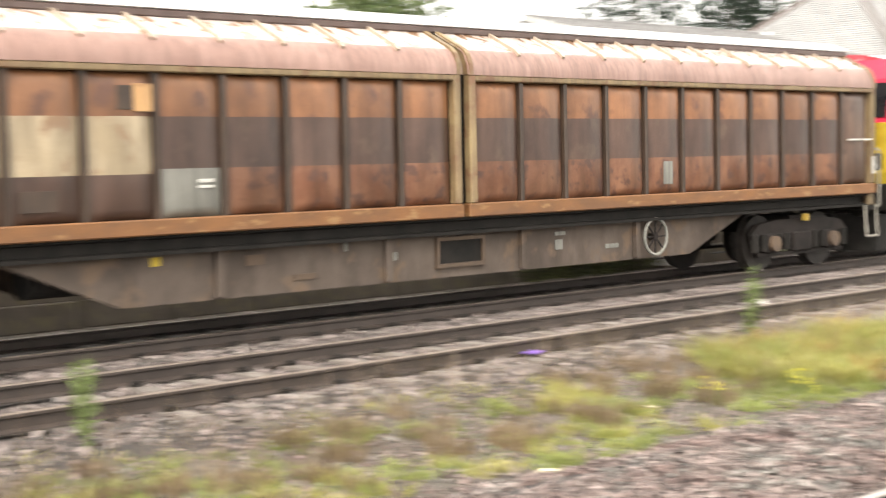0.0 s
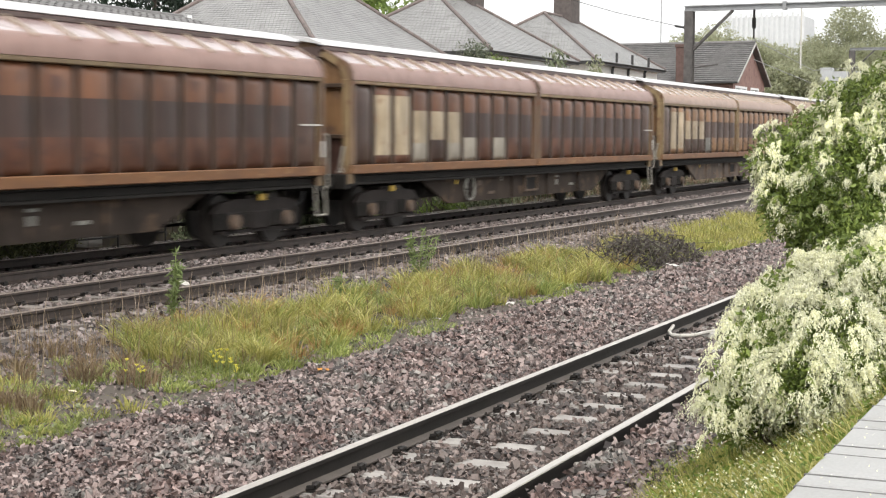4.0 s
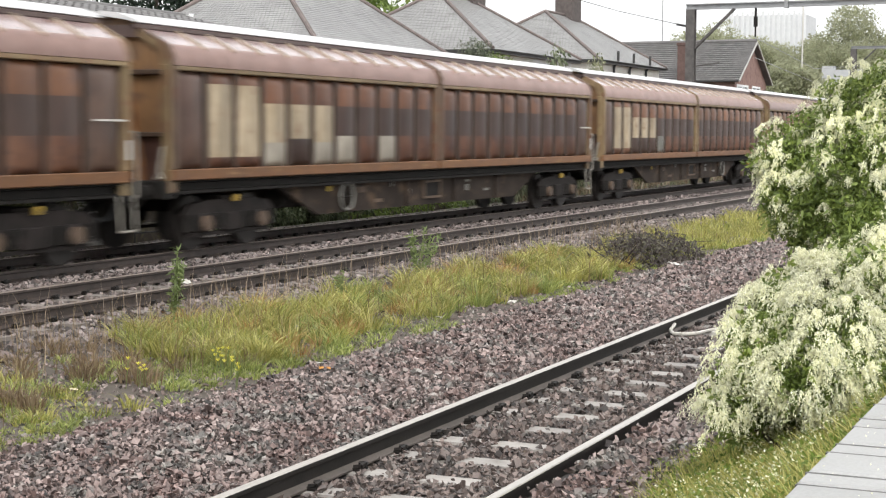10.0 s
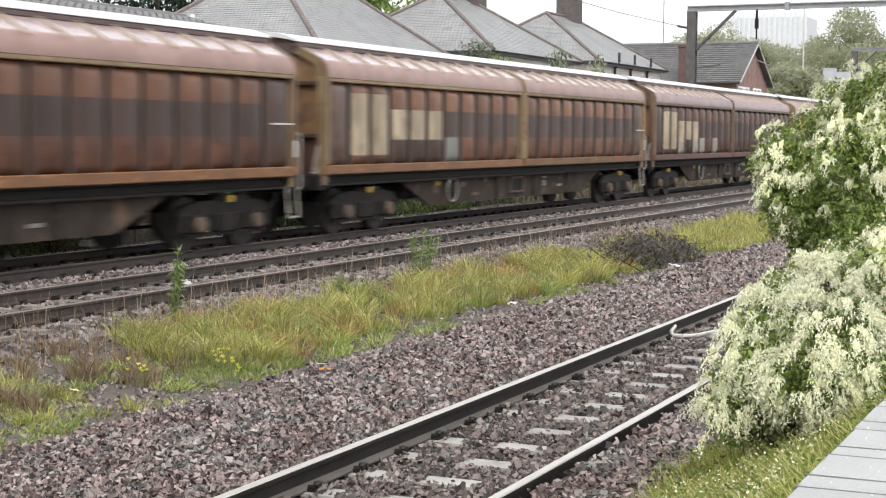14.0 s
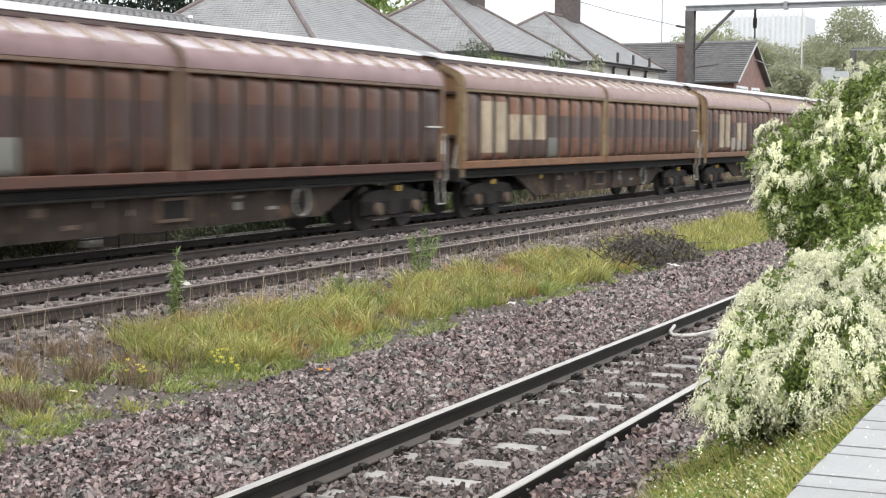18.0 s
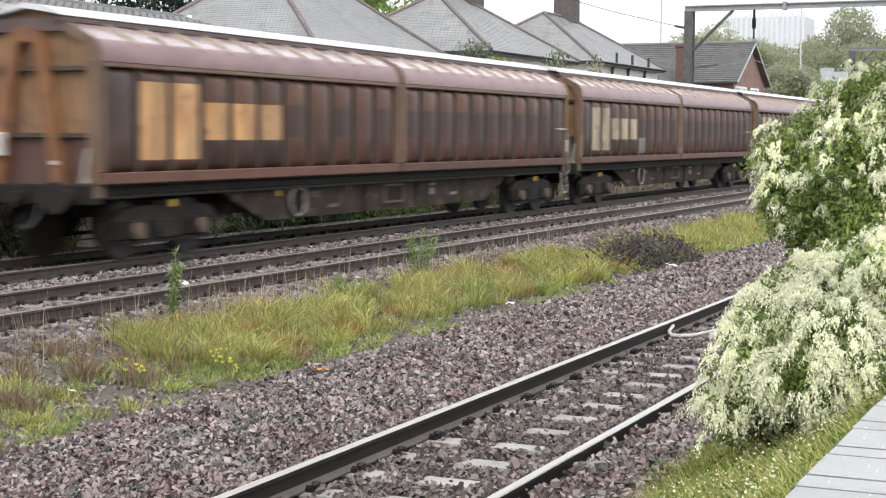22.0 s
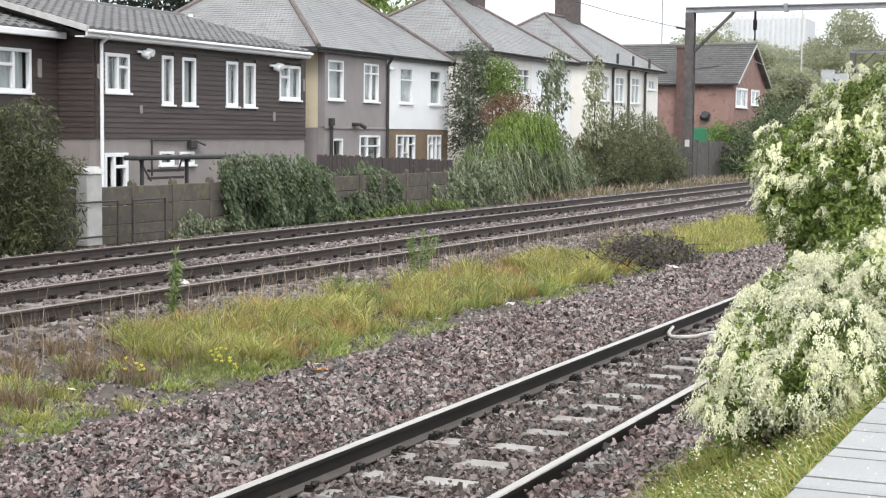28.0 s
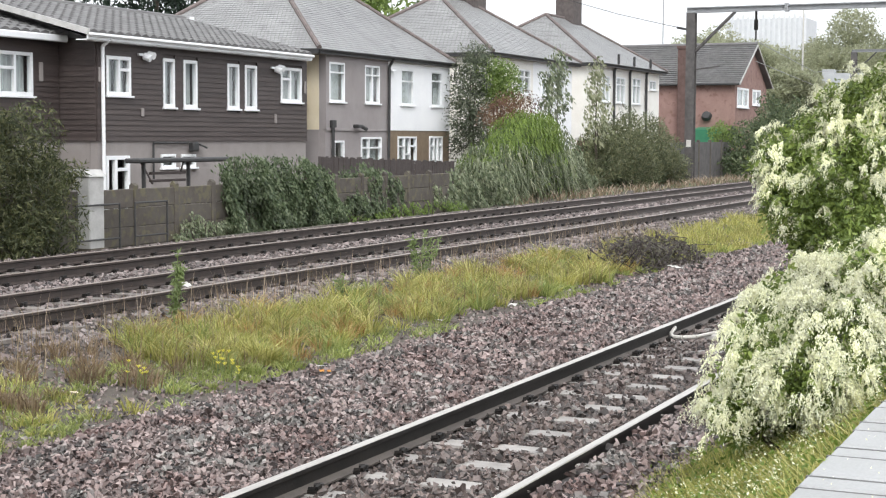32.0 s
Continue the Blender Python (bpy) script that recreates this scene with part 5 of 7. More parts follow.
def van(index, tone, rear, front):
    v = thing("goods_van", VAN_LABELS[index % 3], "railway wagon", pose(XA, 0, ZAB), "bogie vans of the goods train")
    part("solebar", cached("sole", lambda: Geo().prism([(1.0, 0.98), (1.2, 0.98), (1.2, 1.02), (1.12, 1.04), (1.12, 1.15), (1.22, 1.17), (1.22, 1.2), (1.0, 1.2)], 1, 0.05, BODY - 0.05)
         .prism([(-1.0, 0.98), (-1.22, 0.98), (-1.22, 1.2), (-1.0, 1.2)], 1, 0.05, BODY - 0.05).box(-1.0, 0.1, 1.0, 1.0, BODY - 0.1, 1.18).mesh("solebar", M_UNDER)), None, v, "black sooty solebar")
    pale = tone in (2, 4)
    part("side_girder", cached(("belly", pale), lambda: belly_mesh(pale)), None, v, "dusty grey brown fish-bellied side girder" if pale else "sooty fish-bellied side girder")
    part("far_side", cached("far", lambda: Geo().prism([(-1.29, 1.2), (-1.29, 3.05), (-1.24, 3.3), (-1.1, 3.43), (-0.62, 3.655), (-0.6, 3.6), (-1.15, 3.3), (-1.2, 1.2)], 1, 0.0, BODY).mesh("far_side", M_ENDP)), None, v)
    part("floor", cached("floor", lambda: Geo().box(-1.18, 0.2, 1.2, 1.16, BODY - 0.2, 1.24).mesh("floor", M_UNDER)), None, v)
    cap = cached("cap", lambda: Geo().prism([(-0.7, 3.73), (-0.64, 3.78), (-0.36, 3.88), (0, 3.93), (0.36, 3.88), (0.64, 3.78), (0.7, 3.73), (0.68, 3.72), (0.6, 3.75), (0, 3.85), (-0.6, 3.75), (-0.68, 3.72)], 1, -0.06, BODY + 0.06).mesh("roof_cap", M_CAP))
    part("roof_cap", cap, None, v, "pale grey ridge roof sheet")
    part("gutter", cached("rgut", lambda: Geo().box(0.62, -0.04, 3.63, 0.695, BODY + 0.04, 3.715, c=0.015).box(-0.695, -0.04, 3.63, -0.62, BODY + 0.04, 3.715, c=0.015).box(-0.6, 0.02, 3.5, 0.6, BODY - 0.02, 3.7).mesh("gutter", M_GUTTER)), None, v, "dark roof gutter")
    door(v, 0.0, tone, rear, True)
    door(v, DOOR + 0.06, tone, front, False)
    # black strip put in for the shade of the gap between the two doors
    part("door_seam", cached("seam", lambda: Geo().prism([(1.1, 1.22), (1.15, 1.22), (1.15, 3.05), (1.1, 3.3), (0.66, 3.5), (0.6, 3.4), (1.05, 3.2)], 1, DOOR - 0.08, DOOR + 0.14).mesh("door_seam", M_UNDER)), None, v, "black strip painted for the shade in the gap between the doors")
    van_end(v, 0.0, 1, tone == 3)
    van_end(v, BODY, -1, tone == 3)
    van_bogie(v, 2.1)
    van_bogie(v, BODY - 2.1)
    # black plate put in for the dark of the empty frame
    part("inspection_frame", cached("insp", lambda: Geo().box(1.05, 0, 0.55, 1.1, 0.9, 0.6).box(1.05, 0, 0.9, 1.1, 0.9, 0.95).box(1.05, 0, 0.6, 1.1, 0.05, 0.9).box(1.05, 0.85, 0.6, 1.1, 0.9, 0.9).box(1.05, 0.05, 0.6, 1.06, 0.85, 0.9, m=1).mesh("inspection_frame", [M_AXLE, M_UNDER])), None, v, "rusty inspection frame, its dark inside painted as a black plate", at=pose(0, 9.95, 0))
    hy = 14.45 if index in (0, 1, 6, 13, 14) else 6.2
    def hoop():
        g = Geo()
        for i in range(20):
            a, b = 2 * math.pi * i / 20, 2 * math.pi * (i + 1) / 20
            g.cyl((1.17, 0.27 * math.cos(a), 0.27 * math.sin(a)), (1.17, 0.27 * math.cos(b), 0.27 * math.sin(b)), 0.025, 6, 0)
        for i in range(4):
            a = math.pi * i / 4
            g.bar((1.16, -0.26 * math.cos(a), -0.26 * math.sin(a)), (1.16, 0.26 * math.cos(a), 0.26 * math.sin(a)), 0.02, 0.02, 1)
        g.cyl((1.05, 0, 0), (1.18, 0, 0), 0.05, 8, 1)
        return g.mesh("brake_wheel", [M_GREYP, M_BOGIE])
    part("brake_wheel", cached("hoop", hoop), None, v, "grimy pale rimmed handbrake wheel", at=pose(0, hy, 0.74))
    part("air_tank", cached("tank", lambda: Geo().cyl((0.7, 0, 0.75), (0.7, 1.3, 0.75), 0.18, 14).mesh("air_tank", M_UNDER)), None, v, at=pose(0, 4.2, 0))
    for y, z, w, h, m in ((12.3, 0.86, 0.22, 0.05, M_GREYP), (12.3, 0.66, 0.16, 0.14, M_GREYP), (6.9, 0.78, 0.26, 0.12, M_AXLE), (8.4, 0.86, 0.05, 0.14, M_GREYP), (9.1, 0.7, 0.18, 0.1, M_GREYP), (13.4, 0.62, 0.3, 0.06, M_GREYP), (7.6, 0.56, 0.34, 0.07, M_AXLE), (5.6, 0.85, 0.12, 0.1, M_YELLOW)):
        part("plate", Geo().box(1.05, y, z, 1.065, y + w, z + h), m, v, "small stencilled plate")
    part("door_bar", cached("dbar", lambda: Geo().bar((1.3, BODY - 0.95, 2.15), (1.3, BODY - 0.2, 2.15), 0.03, 0.03).mesh("door_bar", M_WPAINT)), None, v, "pale door bar")
    part("label_plate", cached("lplate", lambda: Geo().box(1.305, BODY - 0.17, 1.55, 1.315, BODY - 0.08, 1.85).mesh("label_plate", M_WPAINT)), None, v, "small pale label plate")
    return v


VAN_LABELS = ["rusty brown bogie van with sliding ribbed doors and cream patches", "dark weathered brown bogie van with ribbed sliding doors",
              "faded brown bogie van with ribbed doors, moving on the far track"]
# what is painted over on the panels of each van, rear door first
S = "std"
REAR = {
    "cream": ["edge", "tall", "tall", "block", "block", "block", "grey", S, S, S, S],
    "tan": ["edge", "tall_tan", "tall_tan", "block_tan", "block_tan", "block_tan", S, "brown", S, "brown", S],
    "plain": ["edge", S, S, S, S, S, S, S, S, S, S],
    "low": ["edge", "tall", "tall", "both", "block", "both", "pale", S, "pale", S, S],
    "half": ["edge", S, "tall", "tall", "pale", "both", "both", S, "pale", S, S],
}
FRONT = {
    "plain": [S] * 10 + ["edge"],
    "brown": [S, "brown", S, S, "brown", S, S, S, S, S, "edge"],
    "pale": [S, S, S, S, S, S, S, S, S, "pale", "edge"],
}
VANS = [(4, "cream", "plain"), (2, "cream", "plain"), (1, "low", "plain"), (1, "cream", "plain"), (0, "tan", "brown"), (0, "low", "pale"), (0, "cream", "plain"), (1, "low", "plain"),
        (0, "tan", "brown"), (3, "low", "plain"), (0, "cream", "plain"), (1, "half", "plain"), (1, "half", "plain"), (0, "cream", "plain"), (3, "cream", "plain"), (3, "cream", "plain"),
        (3, "cream", "plain"), (3, "tan", "plain")]
for i, (tone, rear, front) in enumerate(VANS):
    TRAIN.append((van(i, tone, REAR[rear], FRONT[front]), -PITCH * i))
LAST = TRAIN[-1][0]
for y0, z0, y1, z1, m, lab in ((5.08, 2.56, 5.28, 2.82, M_RIB, "small dark plate"), (5.285, 2.54, 5.52, 2.84, M_TANP, "small tan painted patch plate"), (3.9, 1.5, 4.35, 1.72, M_RIB, "dark label frame"),
                               (6.1, 1.76, 6.3, 1.8, M_WPAINT, "white stencilled bar"), (6.1, 1.7, 6.3, 1.73, M_WPAINT, "white stencilled bar"), (14.5, 1.52, 14.72, 1.86, M_GREYP, "pale worn card patch")):
    part("patch", Geo().box(1.282, y0, z0, 1.3, y1, z1, c=0.003), m, TRAIN[0][0], lab)
part("tail_lamp", Geo().box(-0.62, -0.16, 1.62, -0.4, 0.0, 1.98, c=0.02).box(-0.55, -0.17, 1.74, -0.47, -0.155, 1.82, 1), [M_WPAINT, mat("red_lens", (0.6, 0.05, 0.03), (0.65, 0.07, 0.05), 5, 0.3, bump=0)], LAST, "white tail lamp box with red lens")
part("label_plate", Geo().box(0.5, -0.09, 1.5, 0.6, -0.07, 1.56), M_WPAINT, LAST)


# ---- locomotive ----
M_RED = mat("glossy_red_paint", (0.52, 0.012, 0.05), (0.6, 0.022, 0.065), 1.5, 0.5, bump=0.03, clear=0.08, streak=0.08)
# the pale blotches put the sky's reflection into the roof colour
M_REDROOF = mat("wet_red_roof_sheen", (0.45, 0.05, 0.07), (0.52, 0.1, 0.12), 1.5, 0.14, bump=0.03, clear=1.0, stain=(0.5, 0.4, 0.4), stain_at=0.56)
M_GREY = mat("pale_grey_stripe", (0.42, 0.43, 0.44), (0.48, 0.49, 0.5), 2, 0.4, bump=0.03)
M_LGLASS = mat("dark_cab_glass", (0.012, 0.013, 0.015), (0.02, 0.02, 0.022), 2, 0.06, bump=0)
M_GRILLE = mat("dark_grille", (0.02, 0.02, 0.021), (0.035, 0.034, 0.034), 4, 0.6, bump=0.2)


def loco():
    v = thing("locomotive", "red diesel locomotive with yellow cab end and grey stripe", "locomotive", pose(XA, 0, ZAB))
    n, x = 20.95, 1.31
    body = [(-x, 1.98), (x, 1.98), (x, 3.3), (1.24, 3.42), (0.95, 3.6), (0.45, 3.72), (0, 3.75), (-0.45, 3.72), (-0.95, 3.6), (-1.24, 3.42), (-x, 3.3)]
    part("body", Geo().box(-x, 0.55, 1.98, x, n - 0.55, 3.3), M_RED, v, "glossy red body")
    part("roof", Geo().prism(body[2:], 1, 0.55, n - 0.55), M_REDROOF, v, "wet red roof with the sky's shine painted in pale blotches")
    part("stripe", Geo().box(-1.325, 0.3, 1.82, 1.325, n - 0.3, 1.98, c=0.01), M_GREY, v, "pale grey waist stripe")
    part("underframe", Geo().box(-1.25, 0.3, 1.45, 1.25, n - 0.3, 1.82, c=0.02).box(-1.0, 1.0, 1.1, 1.0, n - 1.0, 1.45), M_UNDER, v, "black underframe")
    for y, s in ((0.0, 1), (n, -1)):
        c = new("cab")
        c.parent = v
        c.matrix_basis = pose(0, y, 0) @ Matrix.Diagonal((1, s, 1, 1))
        part("nose", Geo().prism([(0.04, 1.35), (0.0, 1.55), (0.02, 2.45), (0.54, 2.5), (0.54, 1.35)], 0, -1.22, 1.22), M_YELLOW, c, "yellow warning panel")
        part("cab_front", Geo().prism([(0.06, 2.45), (0.3, 3.25), (0.54, 3.62), (0.54, 2.45)], 0, -1.25, 1.25), M_RED, c)
        for k in (-0.6, 0.6):
            part("windscreen", Geo().prism([(0.075, 2.55), (0.265, 3.18), (0.29, 3.18), (0.1, 2.55)], 0, k - 0.52, k + 0.52), M_LGLASS, c, "dark windscreen")
        part("buffer_beam", Geo().box(-1.25, 0.0, 0.85, 1.25, 0.4, 1.35, c=0.03), M_UNDER, c)
        for k in (-0.87, 0.87):
            part("buffer", Geo().cyl((k, 0, 1.02), (k, -0.4, 1.02), 0.12, 12).cyl((k, -0.4, 1.02), (k, -0.46, 1.02), 0.25, 16), M_UNDER, c)
            part("head_lamp", Geo().box(k - 0.22, -0.03, 1.6, k + 0.22, 0.02, 1.9, c=0.02).cyl((k, -0.02, 1.75), (k, -0.06, 1.75), 0.11, 12), M_UNDER, c, "round lamp cluster")
        part("marking_bar", Geo().box(0.2, -0.008, 2.05, 0.95, 0.004, 2.2), M_UNDER, c)
        part("plough", Geo().prism([(-0.3, 0.15), (0.15, 0.15), (0.2, 0.8), (-0.05, 0.8)], 0, -1.1, 1.1), M_UNDER, c)
        part("cab_window", Geo().box(1.3, 0.95, 2.5, 1.325, 1.75, 3.12, c=0.01), M_LGLASS, c, "dark side window")
        part("window_frame", Geo().box(1.3, 1.2, 2.48, 1.335, 1.24, 3.14).box(1.3, 1.72, 2.48, 1.335, 1.78, 3.14), M_GREY, c)
        part("cab_door", Geo().box(1.3, 2.2, 2.02, 1.322, 2.9, 3.3, c=0.01), M_RED, c)
        for yy in (2.1, 3.0):
            part("handrail", Geo().tube([(1.33, yy, 1.9), (1.38, yy, 2.0), (1.38, yy, 3.1), (1.33, yy, 3.15)], 0.02, 6), M_WPAINT, c, "white handrail")
        part("marking_bar", Geo().box(1.31, 1.0, 2.2, 1.322, 1.6, 2.32), M_GRILLE, c)
        for k in (0, 1, 2):
            part("step", Geo().box(1.1, 2.2, 0.75 + 0.35 * k, 1.36, 2.85, 0.79 + 0.35 * k), M_GREY, c)
    part("side_grille", Geo().box(1.3, 3.3, 2.05, 1.325, 5.6, 3.05, c=0.01), M_GRILLE, v, "large dark side grille")
    for i in range(22):
        z = 2.1 + i * 0.052
        part("louvre", cached("louvre", lambda: Geo().prism([(1.305, 0), (1.325, 0.006), (1.305, 0.04)], 1, 6.2, 17.2).mesh("louvre", M_RED)), None, v, at=pose(0, 0, z))
    part("emblem", Geo().box(1.325, 9.2, 2.6, 1.335, 9.75, 3.02).box(1.325, 9.95, 2.62, 1.335, 12.2, 2.9), M_WPAINT, v, "white painted emblem")
    part("roof_grille", Geo().box(-0.8, 3.2, 3.72, 0.8, 6.4, 3.82, c=0.03), M_GRILLE, v, "dark roof grille")
    for y in (9.0, 14.2, 16.2):
        part("roof_fan", Geo().cyl((0, y, 3.7), (0, y, 3.85), 0.75, 20), M_GRILLE, v, "dark roof fan")
    part("silencer", Geo().box(-0.6, 10.4, 3.72, 0.6, 12.6, 3.86, c=0.04), M_GREY, v)
    part("door", Geo().box(1.31, 17.4, 2.0, 1.326, 18.0, 3.3, c=0.01), M_GRILLE, v)
    part("fuel_tank", Geo().prism([(-1.2, 0.45), (-1.3, 0.8), (-1.3, 1.4), (1.3, 1.4), (1.3, 0.8), (1.2, 0.45)], 1, 7.6, 13.2), M_BOGIE, v, "grimy fuel tank")
    for yb in (3.6, n - 3.6):
        b = new("bogie")
        b.parent = v
        b.matrix_basis = pose(0, yb, 0)
        g = Geo()
        for s in (-1, 1):
            g.prism([(-2.9, 0.75), (-2.7, 1.1), (2.7, 1.1), (2.9, 0.75), (2.6, 0.6), (-2.6, 0.6)], 0, s * 1.02, s * 1.15)
        part("side_frame", g, M_BOGIE, b, "grimy bogie frame")
        for k in (-2.0, 0.0, 2.0):
            wheelset(b, k, 0.53)
            part("axlebox", Geo().box(1.0, k - 0.2, 0.35, 1.2, k + 0.2, 0.72, c=0.03), M_BOGIE, b)
            part("spring", Geo().cyl((1.1, k - 0.5, 0.6), (1.1, k - 0.5, 0.95), 0.09, 10).cyl((1.1, k + 0.5, 0.6), (1.1, k + 0.5, 0.95), 0.09, 10), M_UNDER, b)
        part("sand_box", Geo().box(1.05, -0.9, 0.95, 1.25, 0.9, 1.4, c=0.03), M_BOGIE, b)
    return v


TRAIN.append((loco(), 21.2))

# ---- plants ----
M_GRASS = leaf_mat("grass_blade", (0.21, 0.215, 0.05), (0.39, 0.375, 0.1), (0.56, 0.51, 0.21))
M_GRASS2 = leaf_mat("fresh_grass_blade", (0.15, 0.195, 0.05), (0.28, 0.325, 0.09), (0.43, 0.45, 0.17))
M_STRAW = leaf_mat("straw_grass_blade", (0.3, 0.16, 0.055), (0.43, 0.28, 0.1), (0.56, 0.43, 0.2))
M_DRY = leaf_mat("dry_stem", (0.13, 0.085, 0.05), (0.24, 0.17, 0.10), (0.34, 0.27, 0.17))
M_STALK = leaf_mat("pale_stalk", (0.3, 0.21, 0.15), (0.42, 0.33, 0.24), (0.55, 0.46, 0.36))
M_WEED = leaf_mat("weed_leaf", (0.14, 0.19, 0.065), (0.25, 0.31, 0.12))
M_LOWWEED = leaf_mat("low_weed_leaf", (0.11, 0.14, 0.075), (0.2, 0.23, 0.13), (0.3, 0.33, 0.2))
M_BRAMBLE = leaf_mat("dead_bramble", (0.05, 0.04, 0.039), (0.11, 0.09, 0.082), (0.15, 0.145, 0.09))
M_VINE = leaf_mat("vine_leaf", (0.075, 0.11, 0.022), (0.16, 0.22, 0.045), (0.29, 0.36, 0.09))
M_FLOWER = leaf_mat("cream_flower", (0.8, 0.795, 0.52), (0.89, 0.885, 0.65), (0.93, 0.925, 0.76), 0.25, 0.6)
M_IVY = leaf_mat("ivy_leaf", (0.05, 0.075, 0.035), (0.105, 0.14, 0.065), (0.23, 0.27, 0.16))
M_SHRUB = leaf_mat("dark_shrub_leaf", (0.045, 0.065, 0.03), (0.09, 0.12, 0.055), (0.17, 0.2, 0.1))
M_WILLOW = leaf_mat("willow_leaf", (0.035, 0.044, 0.018), (0.072, 0.086, 0.034), (0.19, 0.19, 0.085))
M_BRIGHT = leaf_mat("bright_shrub_leaf", (0.095, 0.145, 0.034), (0.16, 0.23, 0.053), (0.23, 0.305, 0.08))
M_GREYLEAF = leaf_mat("grey_green_leaf", (0.085, 0.11, 0.06), (0.18, 0.215, 0.12), (0.36, 0.38, 0.25))
M_PALELEAF = leaf_mat("pale_olive_leaf", (0.16, 0.18, 0.09), (0.3, 0.32, 0.18), (0.5, 0.5, 0.34))
M_LIME = leaf_mat("lime_green_blade", (0.12, 0.165, 0.035), (0.2, 0.27, 0.06), (0.3, 0.37, 0.1))
M_GREYDARK = leaf_mat("dull_grey_green_leaf", (0.05, 0.062, 0.04), (0.1, 0.12, 0.075), (0.22, 0.235, 0.165))
M_CROWN = leaf_mat("lime_creeper_blade", (0.095, 0.145, 0.024), (0.17, 0.245, 0.042), (0.26, 0.34, 0.075))
M_FEATHER = leaf_mat("feathery_olive_leaf", (0.085, 0.095, 0.048), (0.14, 0.155, 0.075), (0.23, 0.235, 0.13))
M_REDLEAF = leaf_mat("red_brown_leaf", (0.11, 0.06, 0.038), (0.19, 0.1, 0.06), (0.27, 0.17, 0.1))
M_WOOD = leaf_mat("woodland_leaf", (0.055, 0.085, 0.03), (0.095, 0.135, 0.045), (0.14, 0.17, 0.065))
M_PINE = leaf_mat("conifer_needles", (0.015, 0.028, 0.018), (0.03, 0.05, 0.03))


def blades(name, x, y, z, h, w, lean, material, label, category="grass", out=None):
    """Bent tapered blades of grass as one mesh."""
    n = len(x)
    a, b = RNG.uniform(0, 2 * math.pi, n), RNG.uniform(0, 2 * math.pi, n)
    if out is not None:
        b = out + RNG.normal(0, 0.5, n)
    side = np.stack([np.cos(a), np.sin(a), np.zeros(n)], -1)
    fall = np.stack([np.cos(b), np.sin(b), np.zeros(n)], -1) * (lean * h * RNG.uniform(0.2, 1.0, n))[:, None]
    base = np.stack([x, y, z], -1)
    up = np.array([0, 0, 1.0])
    rows = []
    for t, k in ((0, 1.0), (0.55, 0.8), (1.0, 0.12)):
        c = base + up * (h * t * (1 - 0.15 * t))[:, None] + fall * t ** 2
        rows += [c - side * (w * k / 2)[:, None], c + side * (w * k / 2)[:, None]]
    v = np.stack(rows, 1)
    f = np.array([(0, 1, 3, 2), (2, 3, 5, 4)])[None] + 6 * np.arange(n)[:, None, None]
    return tagged(new(name, fast(name, v.reshape(-1, 3), f.reshape(-1, 4), material)), label, category, kind="stuff")


def leaf_mesh(name, pts, size, material, droop=0.3, long=1.6, index=None):
    """A small kite-shaped leaf, folded along its rib, at every point."""
    n = len(pts)
    rot = turn_matrices(n)
    s = size * RNG.uniform(0.6, 1.3, n)
    base = np.array([(0, 0, 0), (0.5, 0.35, 0.12), (long, 0, 0), (0.5, -0.35, 0.12)])
    v = np.einsum("nij,kj->nki", rot, base) * s[:, None, None]
    v[:, :, 2] -= droop * s[:, None] * np.array([0, 0.4, 1.0, 0.4])
    v += pts[:, None]
    f = np.arange(4 * n).reshape(n, 4)
    return fast(name, v.reshape(-1, 3), f, material, index=index)


def hang_mesh(name, pts, size, material, long=1.5):
    """Pointed leaves that hang down and slightly aside."""
    n = len(pts)
    d = np.stack([RNG.normal(0.3, 0.35, n), RNG.normal(0.3, 0.35, n), np.full(n, -1.0)], -1)
    d /= np.linalg.norm(d, axis=1, keepdims=True)
    w = np.cross(d, RNG.normal(size=(n, 3)) * np.array([1.0, 0.35, 0.35]))
    w /= np.linalg.norm(w, axis=1, keepdims=True)
    s = (size * RNG.uniform(0.6, 1.3, n))[:, None]
    v = np.stack([pts, pts + (d * 0.5 + w * 0.42) * s, pts + d * long * s, pts + (d * 0.5 - w * 0.42) * s], 1)
    return fast(name, v.reshape(-1, 3), np.arange(4 * n).reshape(n, 4), material)


def blob(n, centre, radii, shell=0.55, lumps=14, lump=0.35):
    """Points in the outer part of a lumpy ellipsoid."""
    d = RNG.normal(size=(n, 3))
    d /= np.linalg.norm(d, axis=1, keepdims=True)
    r = 1 - (1 - shell) * RNG.random(n) ** 1.6
    c = RNG.normal(size=(lumps, 3))
    c /= np.linalg.norm(c, axis=1, keepdims=True)
    near = np.max(d @ c.T, axis=1)
    r *= 1 + lump * (np.clip((near - 0.75) / 0.25, 0, 1) - 0.45)
    return np.array(centre) + d * r[:, None] * np.array(radii)


def limbs(base, tips, r, sway=0.15):
    """Tapered limbs from the base to each tip."""
    g = Geo()
    for t in tips:
        a, b = Vector(base), Vector(t)
        mid = a.lerp(b, 0.5) + Vector((random.uniform(-1, 1), random.uniform(-1, 1), random.uniform(-0.2, 0.6))) * sway
        g.cyl(a, mid, r, 7, r2=r * 0.7)
        g.cyl(mid, b, r * 0.7, 7, r2=r * 0.25)
    return g


